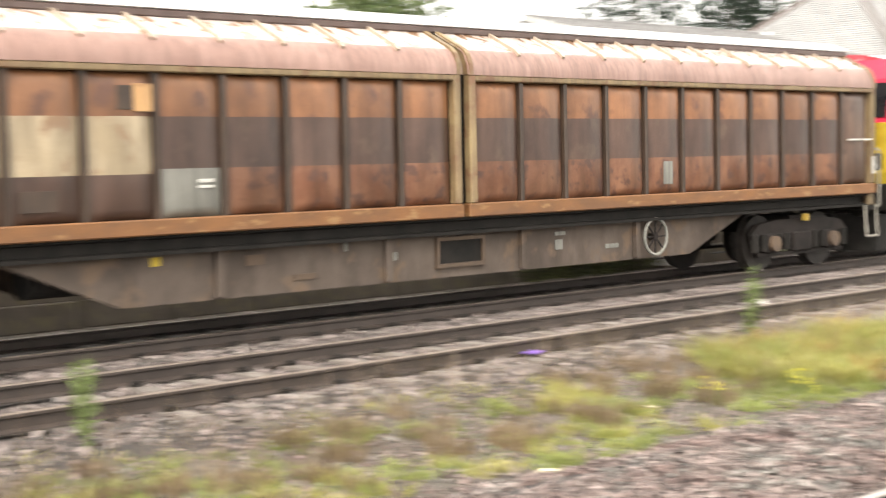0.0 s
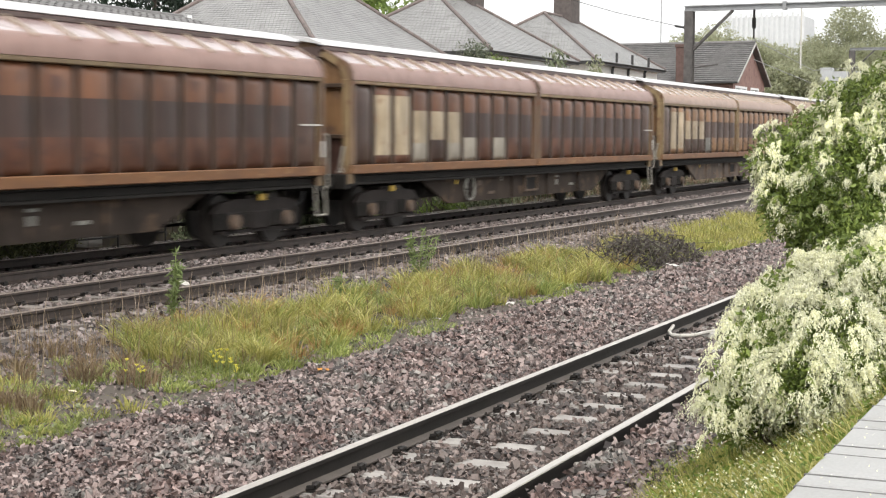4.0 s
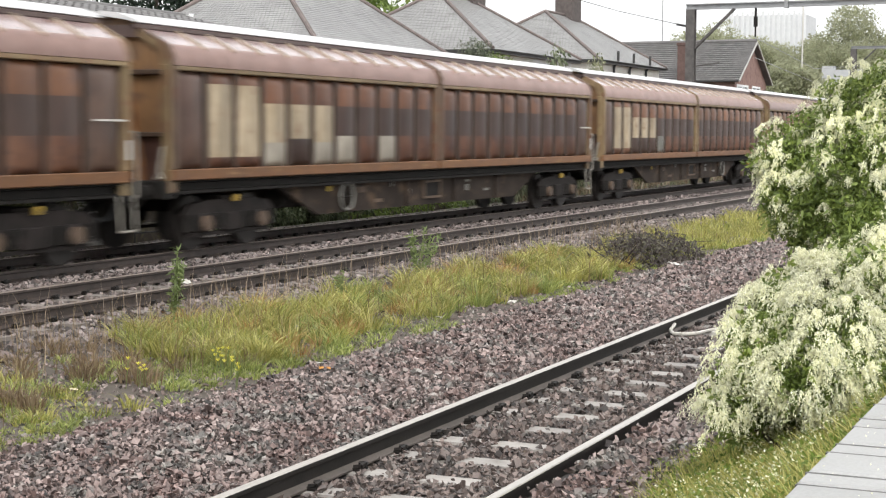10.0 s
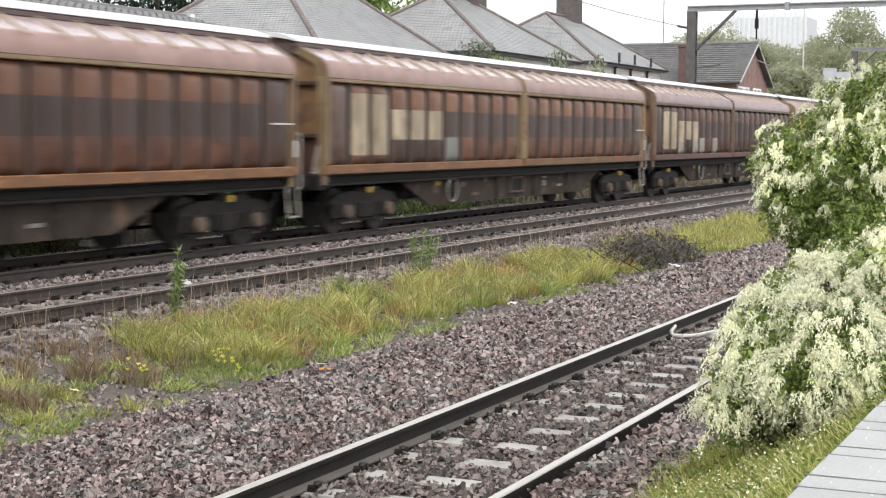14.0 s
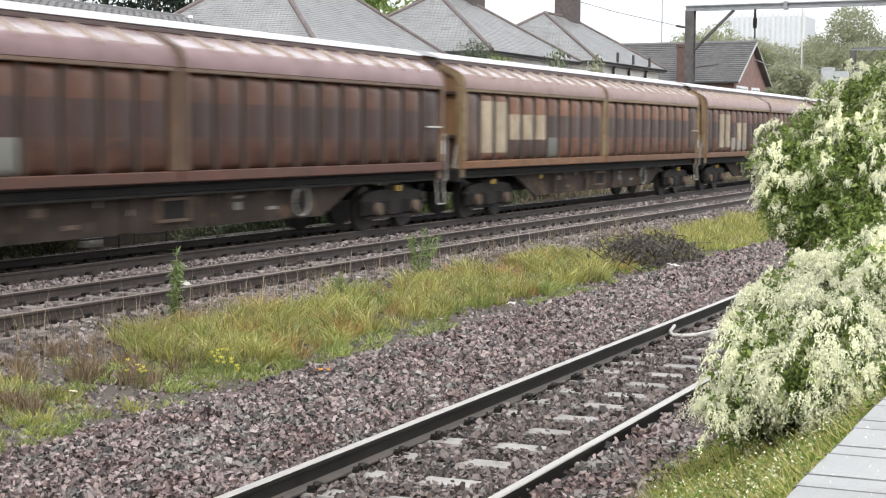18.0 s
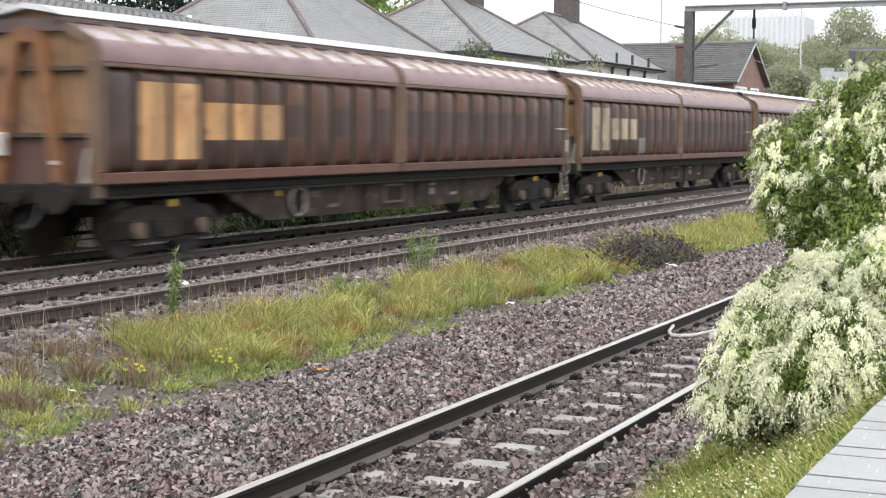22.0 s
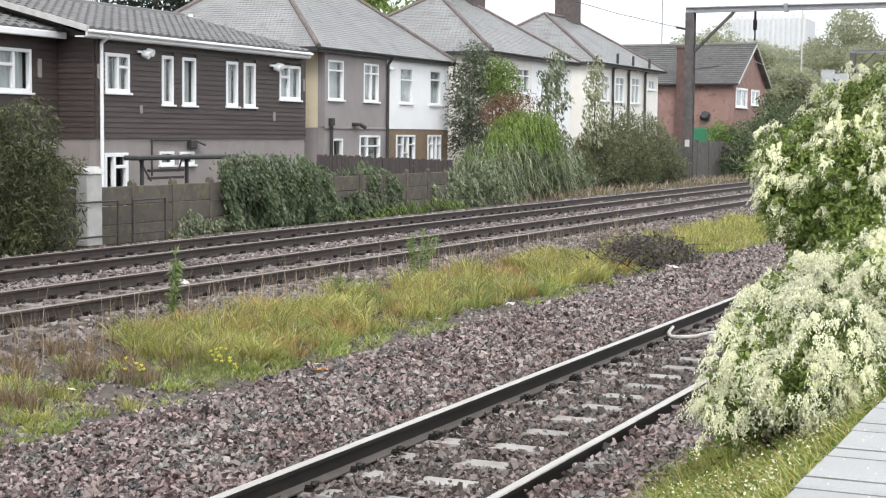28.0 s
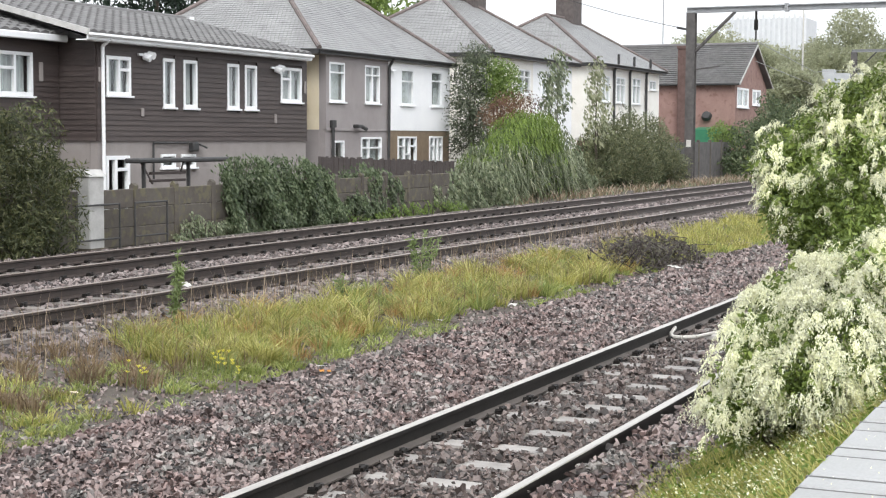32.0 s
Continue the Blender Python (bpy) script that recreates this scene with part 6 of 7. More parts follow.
def shrub(name, label, clumps, leaf, size, n, base, r=0.04, category="shrub", long=1.6, droop=0.3, tall=None):
    """A shrub or tree: limbs and a crown of many single leaves in clumps (centre, radii)."""
    t = thing(name, label, category)
    part("trunk" if category == "tree" else "stem", limbs(base, [c for c, _ in clumps], r), M_BARK, t)
    vol = np.array([a * b * c for _, (a, b, c) in clumps]) ** 0.7
    counts = np.maximum(30, n * vol / vol.sum()).astype(int)
    pts = np.concatenate([blob(k, c, rad, 0.45, 18, 0.75) for k, (c, rad) in zip(counts, clumps)])
    pts = pts[pts[:, 2] > 0.0]
    part("crown", hang_mesh("crown", pts, size, leaf, long) if droop > 1 else leaf_mesh("crown", pts, size, leaf, droop, long), None, t)
    return t


def build_grass():
    def field(n, x0, x1, y0, y1, edge=0.25):
        y = RNG.uniform(y0, y1, n)
        w = edge * (np.sin(y * 1.9) + np.sin(y * 0.83 + 1))
        x = x0 + (x1 - x0) * RNG.random(n) + w * (RNG.random(n) - 0.3)
        return x, y
    def clump(x, y, f, cut):
        v = np.array([noise.noise((a * f, b * f, 7.7)) for a, b in zip(x, y)])
        return v > cut
    # tussocks of the middle strip: green, straw-coloured and low fresh ones
    def tussocks(name, n, x0, x1, y0, y1, per, h0, h1, spread, material, label, cut=-0.25, f=0.8, lean=0.75):
        cx, cy = field(n, x0, x1, y0, y1)
        k = clump(cx, cy, f, cut)
        cx, cy = cx[k], cy[k]
        m = len(cx)
        hh = RNG.uniform(h0, h1, m)
        ang, rad = RNG.uniform(0, 2 * math.pi, (m, per)), spread * np.sqrt(RNG.random((m, per)))
        x = (cx[:, None] + rad * np.cos(ang)).ravel()
        y = (cy[:, None] + rad * np.sin(ang)).ravel()
        h = (hh[:, None] * RNG.uniform(0.45, 1.1, (m, per)) * (1 - 0.35 * rad / spread)).ravel()
        z = np.interp(x, [-10.4, -9.6, -7.9], [-0.06, -0.16, -0.26])
        blades(name, x, y, z, h, RNG.uniform(0.007, 0.016, len(x)) * (1 + 0.025 * (y - 12)), lean, material, label, out=ang.ravel())
    tussocks("grass_tussocks", 300, -10.2, -8.3, 13.3, 28.5, 70, 0.2, 0.52, 0.13, M_GRASS, "tall yellow green grass tussocks between the tracks", -0.3, lean=1.15)
    tussocks("grass_tussocks", 240, -10.1, -8.15, 13.0, 28.0, 60, 0.16, 0.42, 0.12, M_GRASS2, "fresh green arching grass tussocks between the tracks", -0.2, 0.9, lean=1.2)
    tussocks("grass_tussocks", 150, -10.3, -8.3, 13.5, 28.5, 46, 0.2, 0.46, 0.12, M_STRAW, "orange straw-coloured grass tussocks between the tracks", 0.0, 1.3, lean=1.1)
    tussocks("grass_tussocks", 330, -9.5, -7.85, 12.8, 28, 40, 0.06, 0.18, 0.14, M_GRASS2, "low fresh green tufts of grass by the ballast", -0.05, 1.1, lean=1.2)
    tussocks("grass_tussocks", 420, -10.1, -7.8, 30, 56, 42, 0.18, 0.42, 0.25, M_GRASS, "yellow green grass beyond the dead bramble", -0.4)
    tussocks("grass_tussocks", 300, -9.6, -7.6, 30, 52, 40, 0.12, 0.3, 0.24, M_GRASS2, "fresh green grass along the ballast", -0.3)
    tussocks("weed_tufts", 760, -10.1, -7.8, 3.6, 13.8, 44, 0.03, 0.14, 0.11, M_GRASS2, "low green weed tufts on bare ground", -0.1, 1.5, lean=1.2)
    tussocks("weed_tufts", 130, -10.3, -8.5, 3.6, 14.5, 60, 0.14, 0.34, 0.13, M_DRY, "dead reddish brown weed tufts", 0.0, 0.9)
    tussocks("weed_tufts", 200, -10.4, -8.0, 3.4, 11.5, 40, 0.06, 0.22, 0.13, M_GRASS, "olive and yellow green weed tufts beside the track", -0.1, 1.0, lean=1.1)
    # rough growth on the earth beyond the far track
    for n, h0, h1, m, label in ((2600, 0.08, 0.3, M_DRY, "dead brown weeds on the earth by the fence"), (3000, 0.05, 0.22, M_GREYLEAF, "dull green weeds on the earth by the fence"), (900, 0.2, 0.5, M_STALK, "pale dry stalks by the fence")):
        x, y = RNG.uniform(-20.6, -17.9, n), RNG.uniform(46, 84, n)
        k = clump(x, y, 0.9, -0.15)
        blades("fence_weeds", x[k], y[k], np.zeros(k.sum()), RNG.uniform(h0, h1, k.sum()), RNG.uniform(0.02, 0.05, k.sum()), 0.9, m, label, "weed")
    # low rosettes on the bare soil
    x, y = field(5200, -9.9, -7.75, 5, 24, 0.3)
    k = clump(x, y, 1.7, 0.05)
    p = np.stack([x[k], y[k], np.interp(x[k], [-10.4, -9.6, -7.9], [-0.06, -0.16, -0.26]) + RNG.uniform(0.01, 0.05, k.sum())], -1)
    tagged(new("low_weeds", leaf_mesh("low_weeds", p, 0.04, M_LOWWEED, 0.2, 1.3)), "small grey green weed leaves on the bare soil", "weed", kind="stuff")
    # dry stems
    x, y = field(380, -10.9, -9.7, 9.0, 34, 0.3)
    blades("dry_stalks", x, y, np.interp(x, [-10.4, -9.6, -7.9], [-0.06, -0.16, -0.26]), RNG.uniform(0.3, 0.85, len(x)), RNG.uniform(0.005, 0.009, len(x)), 0.3, M_STALK, "pale dry grass stalks along the track", "grass")
    x, y = field(2600, -10.7, -8.2, 4.0, 34, 0.4)
    k = clump(x, y, 0.8, -0.1)
    x, y = x[k], y[k]
    blades("dry_stems", x, y, np.interp(x, [-10.4, -9.6, -7.9], [-0.06, -0.16, -0.26]), RNG.uniform(0.25, 0.75, len(x)), RNG.uniform(0.004, 0.008, len(x)), 0.35, M_DRY, "thin dry brown grass stems", "grass")
    # grass at the foot of the platform
    x, y = RNG.uniform(-2.95, -1.12, 22000), RNG.uniform(5.0, 10.8, 22000)
    k = x > -1.25 - (y - 5.0) * 0.33 - 0.3 * RNG.random(22000)
    x, y = x[k], y[k]
    z = np.interp(x, [-2.9, -2.3, -1.7, -1.12], [-0.22, -0.02, 0.3, 0.68]) * np.clip((y - 4.6) / 1.5, 0.3, 1)
    k = RNG.random(len(x)) < 0.5
    blades("platform_grass", x[k], y[k], z[k], RNG.uniform(0.08, 0.2, k.sum()), RNG.uniform(0.006, 0.014, k.sum()), 0.9, M_LIME, "fresh lime green grass against the platform face")
    k = (RNG.random(len(x)) < 0.2) & (y > 6.0)
    p = np.stack([x[k], y[k], z[k] + RNG.uniform(0.05, 0.22, k.sum())], -1)
    tagged(new("platform_weeds", leaf_mesh("platform_weeds", p, 0.028, M_CROWN, 0.3, 1.5)), "leafy lime green weeds under the flowering climber", "weed", kind="stuff")
    k = (RNG.random(len(x)) < np.where(y < 6.9, 0.5, 0.2)) & (y < 8.9) & (x < -1.35 - 0.1 * RNG.random(len(x)))
    p = np.stack([x[k], y[k], z[k] + RNG.uniform(0.08, 0.24, k.sum())], -1)
    tagged(new("fallen_blossom", leaf_mesh("fallen_blossom", p, 0.016, M_FLOWER, 0.0, 1.2)), "fallen cream blossom on the grass", "blossom", kind="stuff")
    q = np.stack([RNG.uniform(-1.12, 0.1, 260), RNG.uniform(4.6, 9.5, 260), np.full(260, 0.893)], -1)
    tagged(new("fallen_blossom", leaf_mesh("fallen_blossom", q[RNG.random(260) > (q[:, 0] + 1.1)], 0.008, M_FLOWER, 0.0, 1.2)), "fallen blossom specks on the platform slabs", "blossom", kind="stuff")
    blades("platform_grass", x, y, z, RNG.uniform(0.08, 0.24, len(x)), RNG.uniform(0.006, 0.014, len(x)), 0.9, M_GRASS, "bright grass and weeds against the platform face")


def build_bramble():
    t = thing("bramble_patch", "dark dead bramble patch in the grass", "bramble")
    g = Geo()
    for _ in range(70):
        a = Vector((random.uniform(-9.2, -8.0), random.uniform(26.4, 30.0), -0.25))
        b = a + Vector((random.uniform(-0.5, 0.5), random.uniform(-0.7, 0.7), random.uniform(0.25, 0.55)))
        c = b + Vector((random.uniform(-0.5, 0.5), random.uniform(-0.6, 0.6), random.uniform(-0.35, 0.1)))
        g.cyl(a, b, 0.012, 4, r2=0.01).cyl(b, c, 0.01, 4, r2=0.005)
    tagged(part("bramble_stem", g, M_BRAMBLE, t), kind="stuff")
    pts = np.concatenate([blob(1500, (-8.5 + dx, 26.9 + dy, -0.12), (0.6, 0.9, 0.42)) for dx, dy in ((0, 0.6), (-0.2, 1.5), (0.2, 2.2))])
    part("foliage", leaf_mesh("foliage", pts[pts[:, 2] > -0.28], 0.06, M_BRAMBLE), None, t)


def weed(x, y, z, h, spread=0.14, n=190):
    t = thing("tall_weed", "tall leafy green weed growing between the tracks", "weed", pose(x, y, z))
    g = Geo()
    stems = []
    for _ in range(5):
        a = random.uniform(0, 6.3)
        top = Vector((spread * random.uniform(0.2, 1) * math.cos(a), spread * random.uniform(0.2, 1) * math.sin(a), h * random.uniform(0.75, 1.0)))
        part("stem", Geo().tube([(0, 0, -0.05), tuple(top * 0.5), tuple(top)], 0.006, 5), M_WEED, t)
        stems.append(top)
    u = RNG.uniform(0.25, 1.0, n)
    tips = np.array([stems[i][:] for i in RNG.integers(0, 5, n)])
    part("foliage", leaf_mesh("foliage", tips * u[:, None] + RNG.normal(0, 0.025, (n, 3)), 0.036, M_WEED, 0.1, 2.6), None, t)


def flower_bush(label, clumps, base, n_leaf, n_spray, floret=0.012, leaf=0.04, keep=None, cut=-0.2, bare=None, plume=1.0):
    """A rampant climber: leaves all over it, and drooping sprays of tiny cream flowers on the outside. bare: height below which few flowers grow."""
    t = thing("flowering_bush", label, "bush")
    part("stem", limbs(base, [c for c, _ in clumps], 0.035, 0.25), M_BARK, t)
    vol = np.array([r * r for _, r in clumps])
    share = vol / vol.sum()
    ok = keep or (lambda p: np.ones(len(p), bool))
    pts = np.concatenate([blob(int(n_leaf * s), c, (r * 0.93, r * 1.25, r * 0.93), 0.4, 16, 0.5) for s, (c, r) in zip(share, clumps)])
    part("foliage", leaf_mesh("foliage", pts[ok(pts)], leaf, M_VINE, 0.5, 1.5), None, t, "fresh green leaves")
    tops, outs = [], []
    for s, (c, r) in zip(share, clumps):
        q = blob(int(n_spray * s), c, (r, r * 1.3, r), 0.88, 16, 0.6)
        tops.append(q)
        outs.append(q - np.array(c))
    tops, outs = np.concatenate(tops), np.concatenate(outs)
    bunch = np.array([noise.noise((p[0] * 4.3 + 5.3, p[1] * 3.0, p[2] * 4.3 + 2.7)) + 0.5 * noise.noise((p[0] * 9, p[1] * 7, p[2] * 9)) for p in tops])
    sel = ok(tops) & (bunch + 0.15 * (RNG.random(len(tops)) - 0.5) > cut)
    if bare:
        sel &= (tops[:, 2] > bare) | (RNG.random(len(tops)) < 0.3)
    tops, outs = tops[sel], outs[sel]
    outs[:, 2] = 0
    outs += RNG.normal(0, 0.4, outs.shape) * np.array([0.3, 0.3, 0])
    outs /= np.linalg.norm(outs, axis=1, keepdims=True) + 1e-6
    # each plume is a bundle of racemes that bow over side by side
    each, k = 5, 24
    outs = np.repeat(outs, each, 0) + RNG.normal(0, 0.3, (len(outs) * each, 3)) * np.array([1, 1, 0])
    size = np.repeat(plume * RNG.uniform(0.08, 0.2, len(tops)), each)
    tops = np.repeat(tops, each, 0) + RNG.normal(0, 0.012, (len(tops) * each, 3))
    m = len(tops)
    ln = size * RNG.uniform(0.6, 1.1, m)
    s = np.linspace(0, 1, k)[None, :, None]
    p = tops[:, None] + outs[:, None] * (ln[:, None, None] * s * 0.7) + np.array([0, 0, 1.0]) * (ln[:, None, None] * (0.55 * s - 1.3 * s ** 2)) + RNG.normal(0, 0.0045, (m, k, 3)) * (1.2 - 0.8 * s)
    part("blossom", leaf_mesh("blossom", p.reshape(-1, 3), floret, M_FLOWER, 0.9, 1.4), None, t, "drooping sprays of cream white flowers")
    return t


def build_bushes():
    low = [((-1.62, 10.3, 1.18), 0.35), ((-1.91, 10.0, 1.05), 0.33), ((-2.03, 9.7, 0.88), 0.31), ((-1.63, 9.3, 0.9), 0.34), ((-1.49, 10.0, 1.07), 0.42), ((-2.05, 9.4, 0.69), 0.28),
           ((-1.72, 9.0, 0.76), 0.21), ((-2.2, 9.25, 0.5), 0.19), ((-1.45, 9.2, 0.8), 0.18), ((-1.4, 10.5, 1.36), 0.3), ((-1.0, 10.4, 1.25), 0.4), ((-2.0, 9.7, 0.55), 0.26), ((-1.7, 10.2, 0.7), 0.36)]
    clear = lambda p: (p[:, 2] > np.where(p[:, 0] > -1.15, 0.9, -0.25))
    flower_bush("large cream flowering climber spilling over the platform edge", low, (-1.6, 9.8, -0.25), 26000, 3700, 0.0125, 0.036, clear, -0.25, 0.5)
    up = [((-2.85, 14.0, 1.92), 0.36), ((-2.59, 14.2, 2.12), 0.38), ((-2.28, 14.4, 2.44), 0.42), ((-2.17, 14.6, 2.62), 0.22), ((-2.31, 13.8, 1.78), 0.46), ((-2.8, 13.8, 1.57), 0.28), ((-2.51, 13.6, 1.46), 0.3),
          ((-2.05, 13.4, 1.46), 0.4), ((-2.5, 13.7, 1.24), 0.2), ((-2.7, 13.75, 1.26), 0.14), ((-3.0, 14.0, 1.9), 0.16), ((-2.96, 13.9, 1.68), 0.15), ((-1.7, 14.2, 2.1), 0.6), ((-1.8, 14.4, 2.56), 0.42)]
    flower_bush("tall green climber with cream flowers over a bank", up, (-2.0, 14.0, -0.25), 30000, 3400, 0.0125, 0.04, clear, 0.0, 1.8, 0.75)


build_grass()
build_bramble()
weed(-10.2, 14.95, -0.05, 0.95, 0.2, 300)
weed(-10.4, 6.3, -0.06, 0.8)
weed(-9.9, 18.6, -0.1, 0.45, 0.08, 60)
weed(-10.1, 21.5, -0.08, 0.85, 0.36, 380)
build_bushes()

# ---- wall, fences, ivy ----
def build_wall():
    w = thing("garden_wall", "brown concrete post and panel wall beside the railway, its near half added", "wall")
    post = Geo().box(-0.07, -0.07, -0.1, 0.07, 0.07, 1.2, c=0.01).prism([(-0.07, 1.2), (0.07, 1.2), (0.0, 1.26)], 1, -0.07, 0.07).mesh("post", M_CONC)
    plank = Geo().box(-0.03, 0.075, 0.005, 0.03, 1.375, 0.378, c=0.014).mesh("panel", M_CONC)
    # panels below i = 0 are an added run that darkens the view under the vans
    for i in range(-12, 12):
        y = 24.08 + 1.45 * i
        x = -18.3 - 0.02 * max(i, 0)
        part("post", post, None, w, at=pose(x, y, 0))
        for k in range(3):
            part("panel", plank, None, w, at=pose(x, y, 0.38 * k))
    c = thing("trackside_cabinet", "pale grey narrow trackside cabinet post", "cabinet", pose(-18.2, 23.68, 0.0))
    part("body", Geo().box(-0.2, 0, 0, 0.2, 0.46, 1.42, c=0.02), M_MORTAR, c)
    part("lid", Geo().prism([(-0.24, 1.42), (0.24, 1.42), (0.1, 1.55), (-0.24, 1.55)], 1, -0.03, 0.49), M_MORTAR, c)
    part("plinth", Geo().box(-0.25, -0.05, -0.05, 0.25, 0.5, 0.06), M_CONC, c)
    for ya, yb in ((23.2, 24.55), (25.05, 26.15)):
        r = thing("guard_rail", "thin black tubular guard rail by the wall", "railing")
        for y in (ya, yb):
            part("post", Geo().cyl((-17.95, y, -0.05), (-17.95, y, 0.9), 0.02, 8), M_PIPE, r)
        for z in (0.88, 0.22):
            part("bar", Geo().cyl((-17.95, ya, z), (-17.95, yb, z), 0.018, 8), M_PIPE, r)
    t = thing("cable_trough", "grey concrete cable trough beside the far track", "cable trough", kind="structure")
    me = Geo().box(-0.16, 0.005, -0.12, 0.16, 0.995, 0.14, c=0.01).mesh("trough_lid", M_CONC)
    for i in range(95):
        part("trough_lid", me, None, t, at=pose(-17.72 + random.uniform(-0.01, 0.01), 27 + i, -0.08 + random.uniform(-0.01, 0.01)))
    p = thing("swing_seat", "dark stained timber swing seat frame behind the wall", "swing seat")
    for y in (28.95, 30.75):
        part("post", Geo().box(-20.54, y - 0.035, -0.2, -20.46, y + 0.035, 1.62, c=0.01), M_PIPE, p)
    part("beam", Geo().box(-20.7, 28.5, 1.58, -20.3, 32.4, 1.69, c=0.03), M_PIPE, p)
    for z in (1.31, 1.14):
        part("slat", Geo().box(-20.54, 29.2, z, -20.46, 30.6, z + 0.06, c=0.01), M_DARKWOOD, p, "dark bench slat")
    part("brace", Geo().bar((-20.5, 28.85, 1.6), (-20.5, 29.3, 1.1), 0.03, 0.03), M_DARKWOOD, p)
    part("brace", Geo().bar((-20.5, 30.55, 1.6), (-20.5, 30.4, 1.3), 0.03, 0.03), M_DARKWOOD, p)
    f = thing("board_fence", "dark weathered vertical board fence at the garden end", "fence")
    me = Geo().box(-0.012, 0.004, -0.2, 0.012, 0.136, 1.66, c=0.004).mesh("board", M_DARKWOOD)
    for i in range(64):
        part("board", me, None, f, at=pose(-20.0 + random.uniform(-0.01, 0.01), 36.2 + 0.14 * i, random.uniform(-0.03, 0.03) - 0.004 * i))
    for z in (0.4, 1.3):
        part("rail", Geo().box(-20.07, 36.2, z, -20.015, 45.2, z + 0.09), M_DARKWOOD, f)
    b = thing("brick_pier", "low red brick garden pier with a white coping", "pier", pose(-22.0, 64.4, 0))
    for k in range(26):
        part("brick_course", Geo().box(-0.3 + 0.004 * (k % 2), -0.9 + 0.01 * (k % 2), 0.08 * k, 0.3, 0.9, 0.08 * k + 0.07, c=0.008), M_BRICK, b)
    part("mortar", Geo().box(-0.28, -0.87, 0, 0.28, 0.87, 2.07), M_MORTAR, b)
    part("coping", Geo().box(-0.36, -0.98, 2.08, 0.36, 0.98, 2.2, c=0.02), M_WPAINT, b, "white coping")
    f = thing("concrete_fence", "grey brown concrete panel fence by the signal mast", "fence")
    me = Geo().box(-0.04, 0.08, -0.1, 0.04, 2.32, 1.98, c=0.015).mesh("panel", M_MAST)
    mp = Geo().box(-0.08, -0.08, -0.1, 0.08, 0.08, 2.1, c=0.015).mesh("post", M_CONC)
    for i in range(9):
        part("panel", me, None, f, at=pose(-21.4, 66 + 2.4 * i, 0))
        part("post", mp, None, f, at=pose(-21.4, 66 + 2.4 * i, 0))


build_wall()


def hanging(name, label, y0, y1, x, top, n, leaf, size, depth=0.55, seed=0, category="ivy", foot=0.0):
    """A creeper that hangs over a wall: leaves in uneven swags from its top down to the foot."""
    t = thing(name, label, category)
    y = RNG.uniform(y0, y1, n)
    ht = np.array([top(v) + 0.12 * noise.noise((v * 1.7, seed, 0)) + 0.08 * noise.noise((v * 5.1, seed, 3)) for v in y])
    # runs of leaves that trail down and along
    run = RNG.integers(0, n // 14, n)
    ry, ru = RNG.uniform(y0, y1, n // 14), RNG.random(n // 14) ** 0.6
    drop = RNG.random(n)
    y = np.clip(ry[run] + 0.22 * drop + RNG.normal(0, 0.025, n), y0 - 0.2, y1 + 0.2)
    ht = np.array([top(v) + 0.12 * noise.noise((v * 1.7, seed, 0)) + 0.08 * noise.noise((v * 5.1, seed, 3)) for v in y])
    u = np.clip(ru[run] - drop * 0.5, 0, 1)
    z = foot + (ht - foot) * u
    bulge = np.array([noise.noise((a * 1.1, b * 1.4, seed)) + 0.5 * noise.noise((a * 3.1, b * 2.4, seed)) for a, b in zip(y, z)])
    px = x + depth * (0.55 + 0.5 * bulge) * np.sqrt(np.clip(1.05 - u ** 3, 0.05, 1)) - np.random.RandomState(seed).rand(n // 14)[run] * 0.3
    part("foliage", hang_mesh("foliage", np.stack([px, y, z], -1), size, leaf), None, t)
    for _ in range(int((y1 - y0) * 2)):
        yy = random.uniform(y0, y1)
        a = Vector((x + 0.1, yy, foot))
        b = Vector((x + 0.2, yy + random.uniform(-0.4, 0.4), top(yy) * random.uniform(0.6, 0.95)))
        part("stem", Geo().cyl(a, b, 0.015, 5, r2=0.006), M_BARK, t)
    return t


def bump_top(pts):
    return lambda y: float(np.interp(y, [p[0] for p in pts], [p[1] for p in pts]))


hanging("ivy", "thick dark ivy hanging over the garden wall", 28.7, 33.7, -18.5, bump_top([(28.7, 1.5), (29.2, 1.78), (31, 1.84), (32.6, 1.76), (33.7, 1.5)]), 30000, M_IVY, 0.058, 0.75, 1)
hanging("ivy", "dark ivy clump on the garden wall", 33.9, 38.6, -18.7, bump_top([(33.9, 0.8), (35.0, 1.4), (36.4, 1.6), (37.8, 1.3), (38.6, 0.6)]), 14000, M_IVY, 0.06, 0.6, 2)
hanging("creeper", "low weeds and creeper at the wall foot", 26.6, 29.2, -18.2, bump_top([(26.6, 0.15), (27.3, 0.65), (28.3, 0.35), (29.2, 0.5)]), 1700, M_GREYLEAF, 0.05, 0.4, 3)
hanging("creeper", "grey green creeper and weeds by the fence", 39.0, 46.0, -18.9, bump_top([(38.4, 0.5), (40, 0.9), (42.5, 1.35), (44, 1.0), (46, 1.5)]), 6500, M_GREYLEAF, 0.08, 0.8, 4)
hanging("creeper", "sparse green weeds along the wall foot", 33.5, 42, -18.3, bump_top([(33.5, 0.3), (36, 0.25), (39, 0.5), (42, 0.3)]), 2600, M_BRIGHT, 0.05, 0.4, 5)


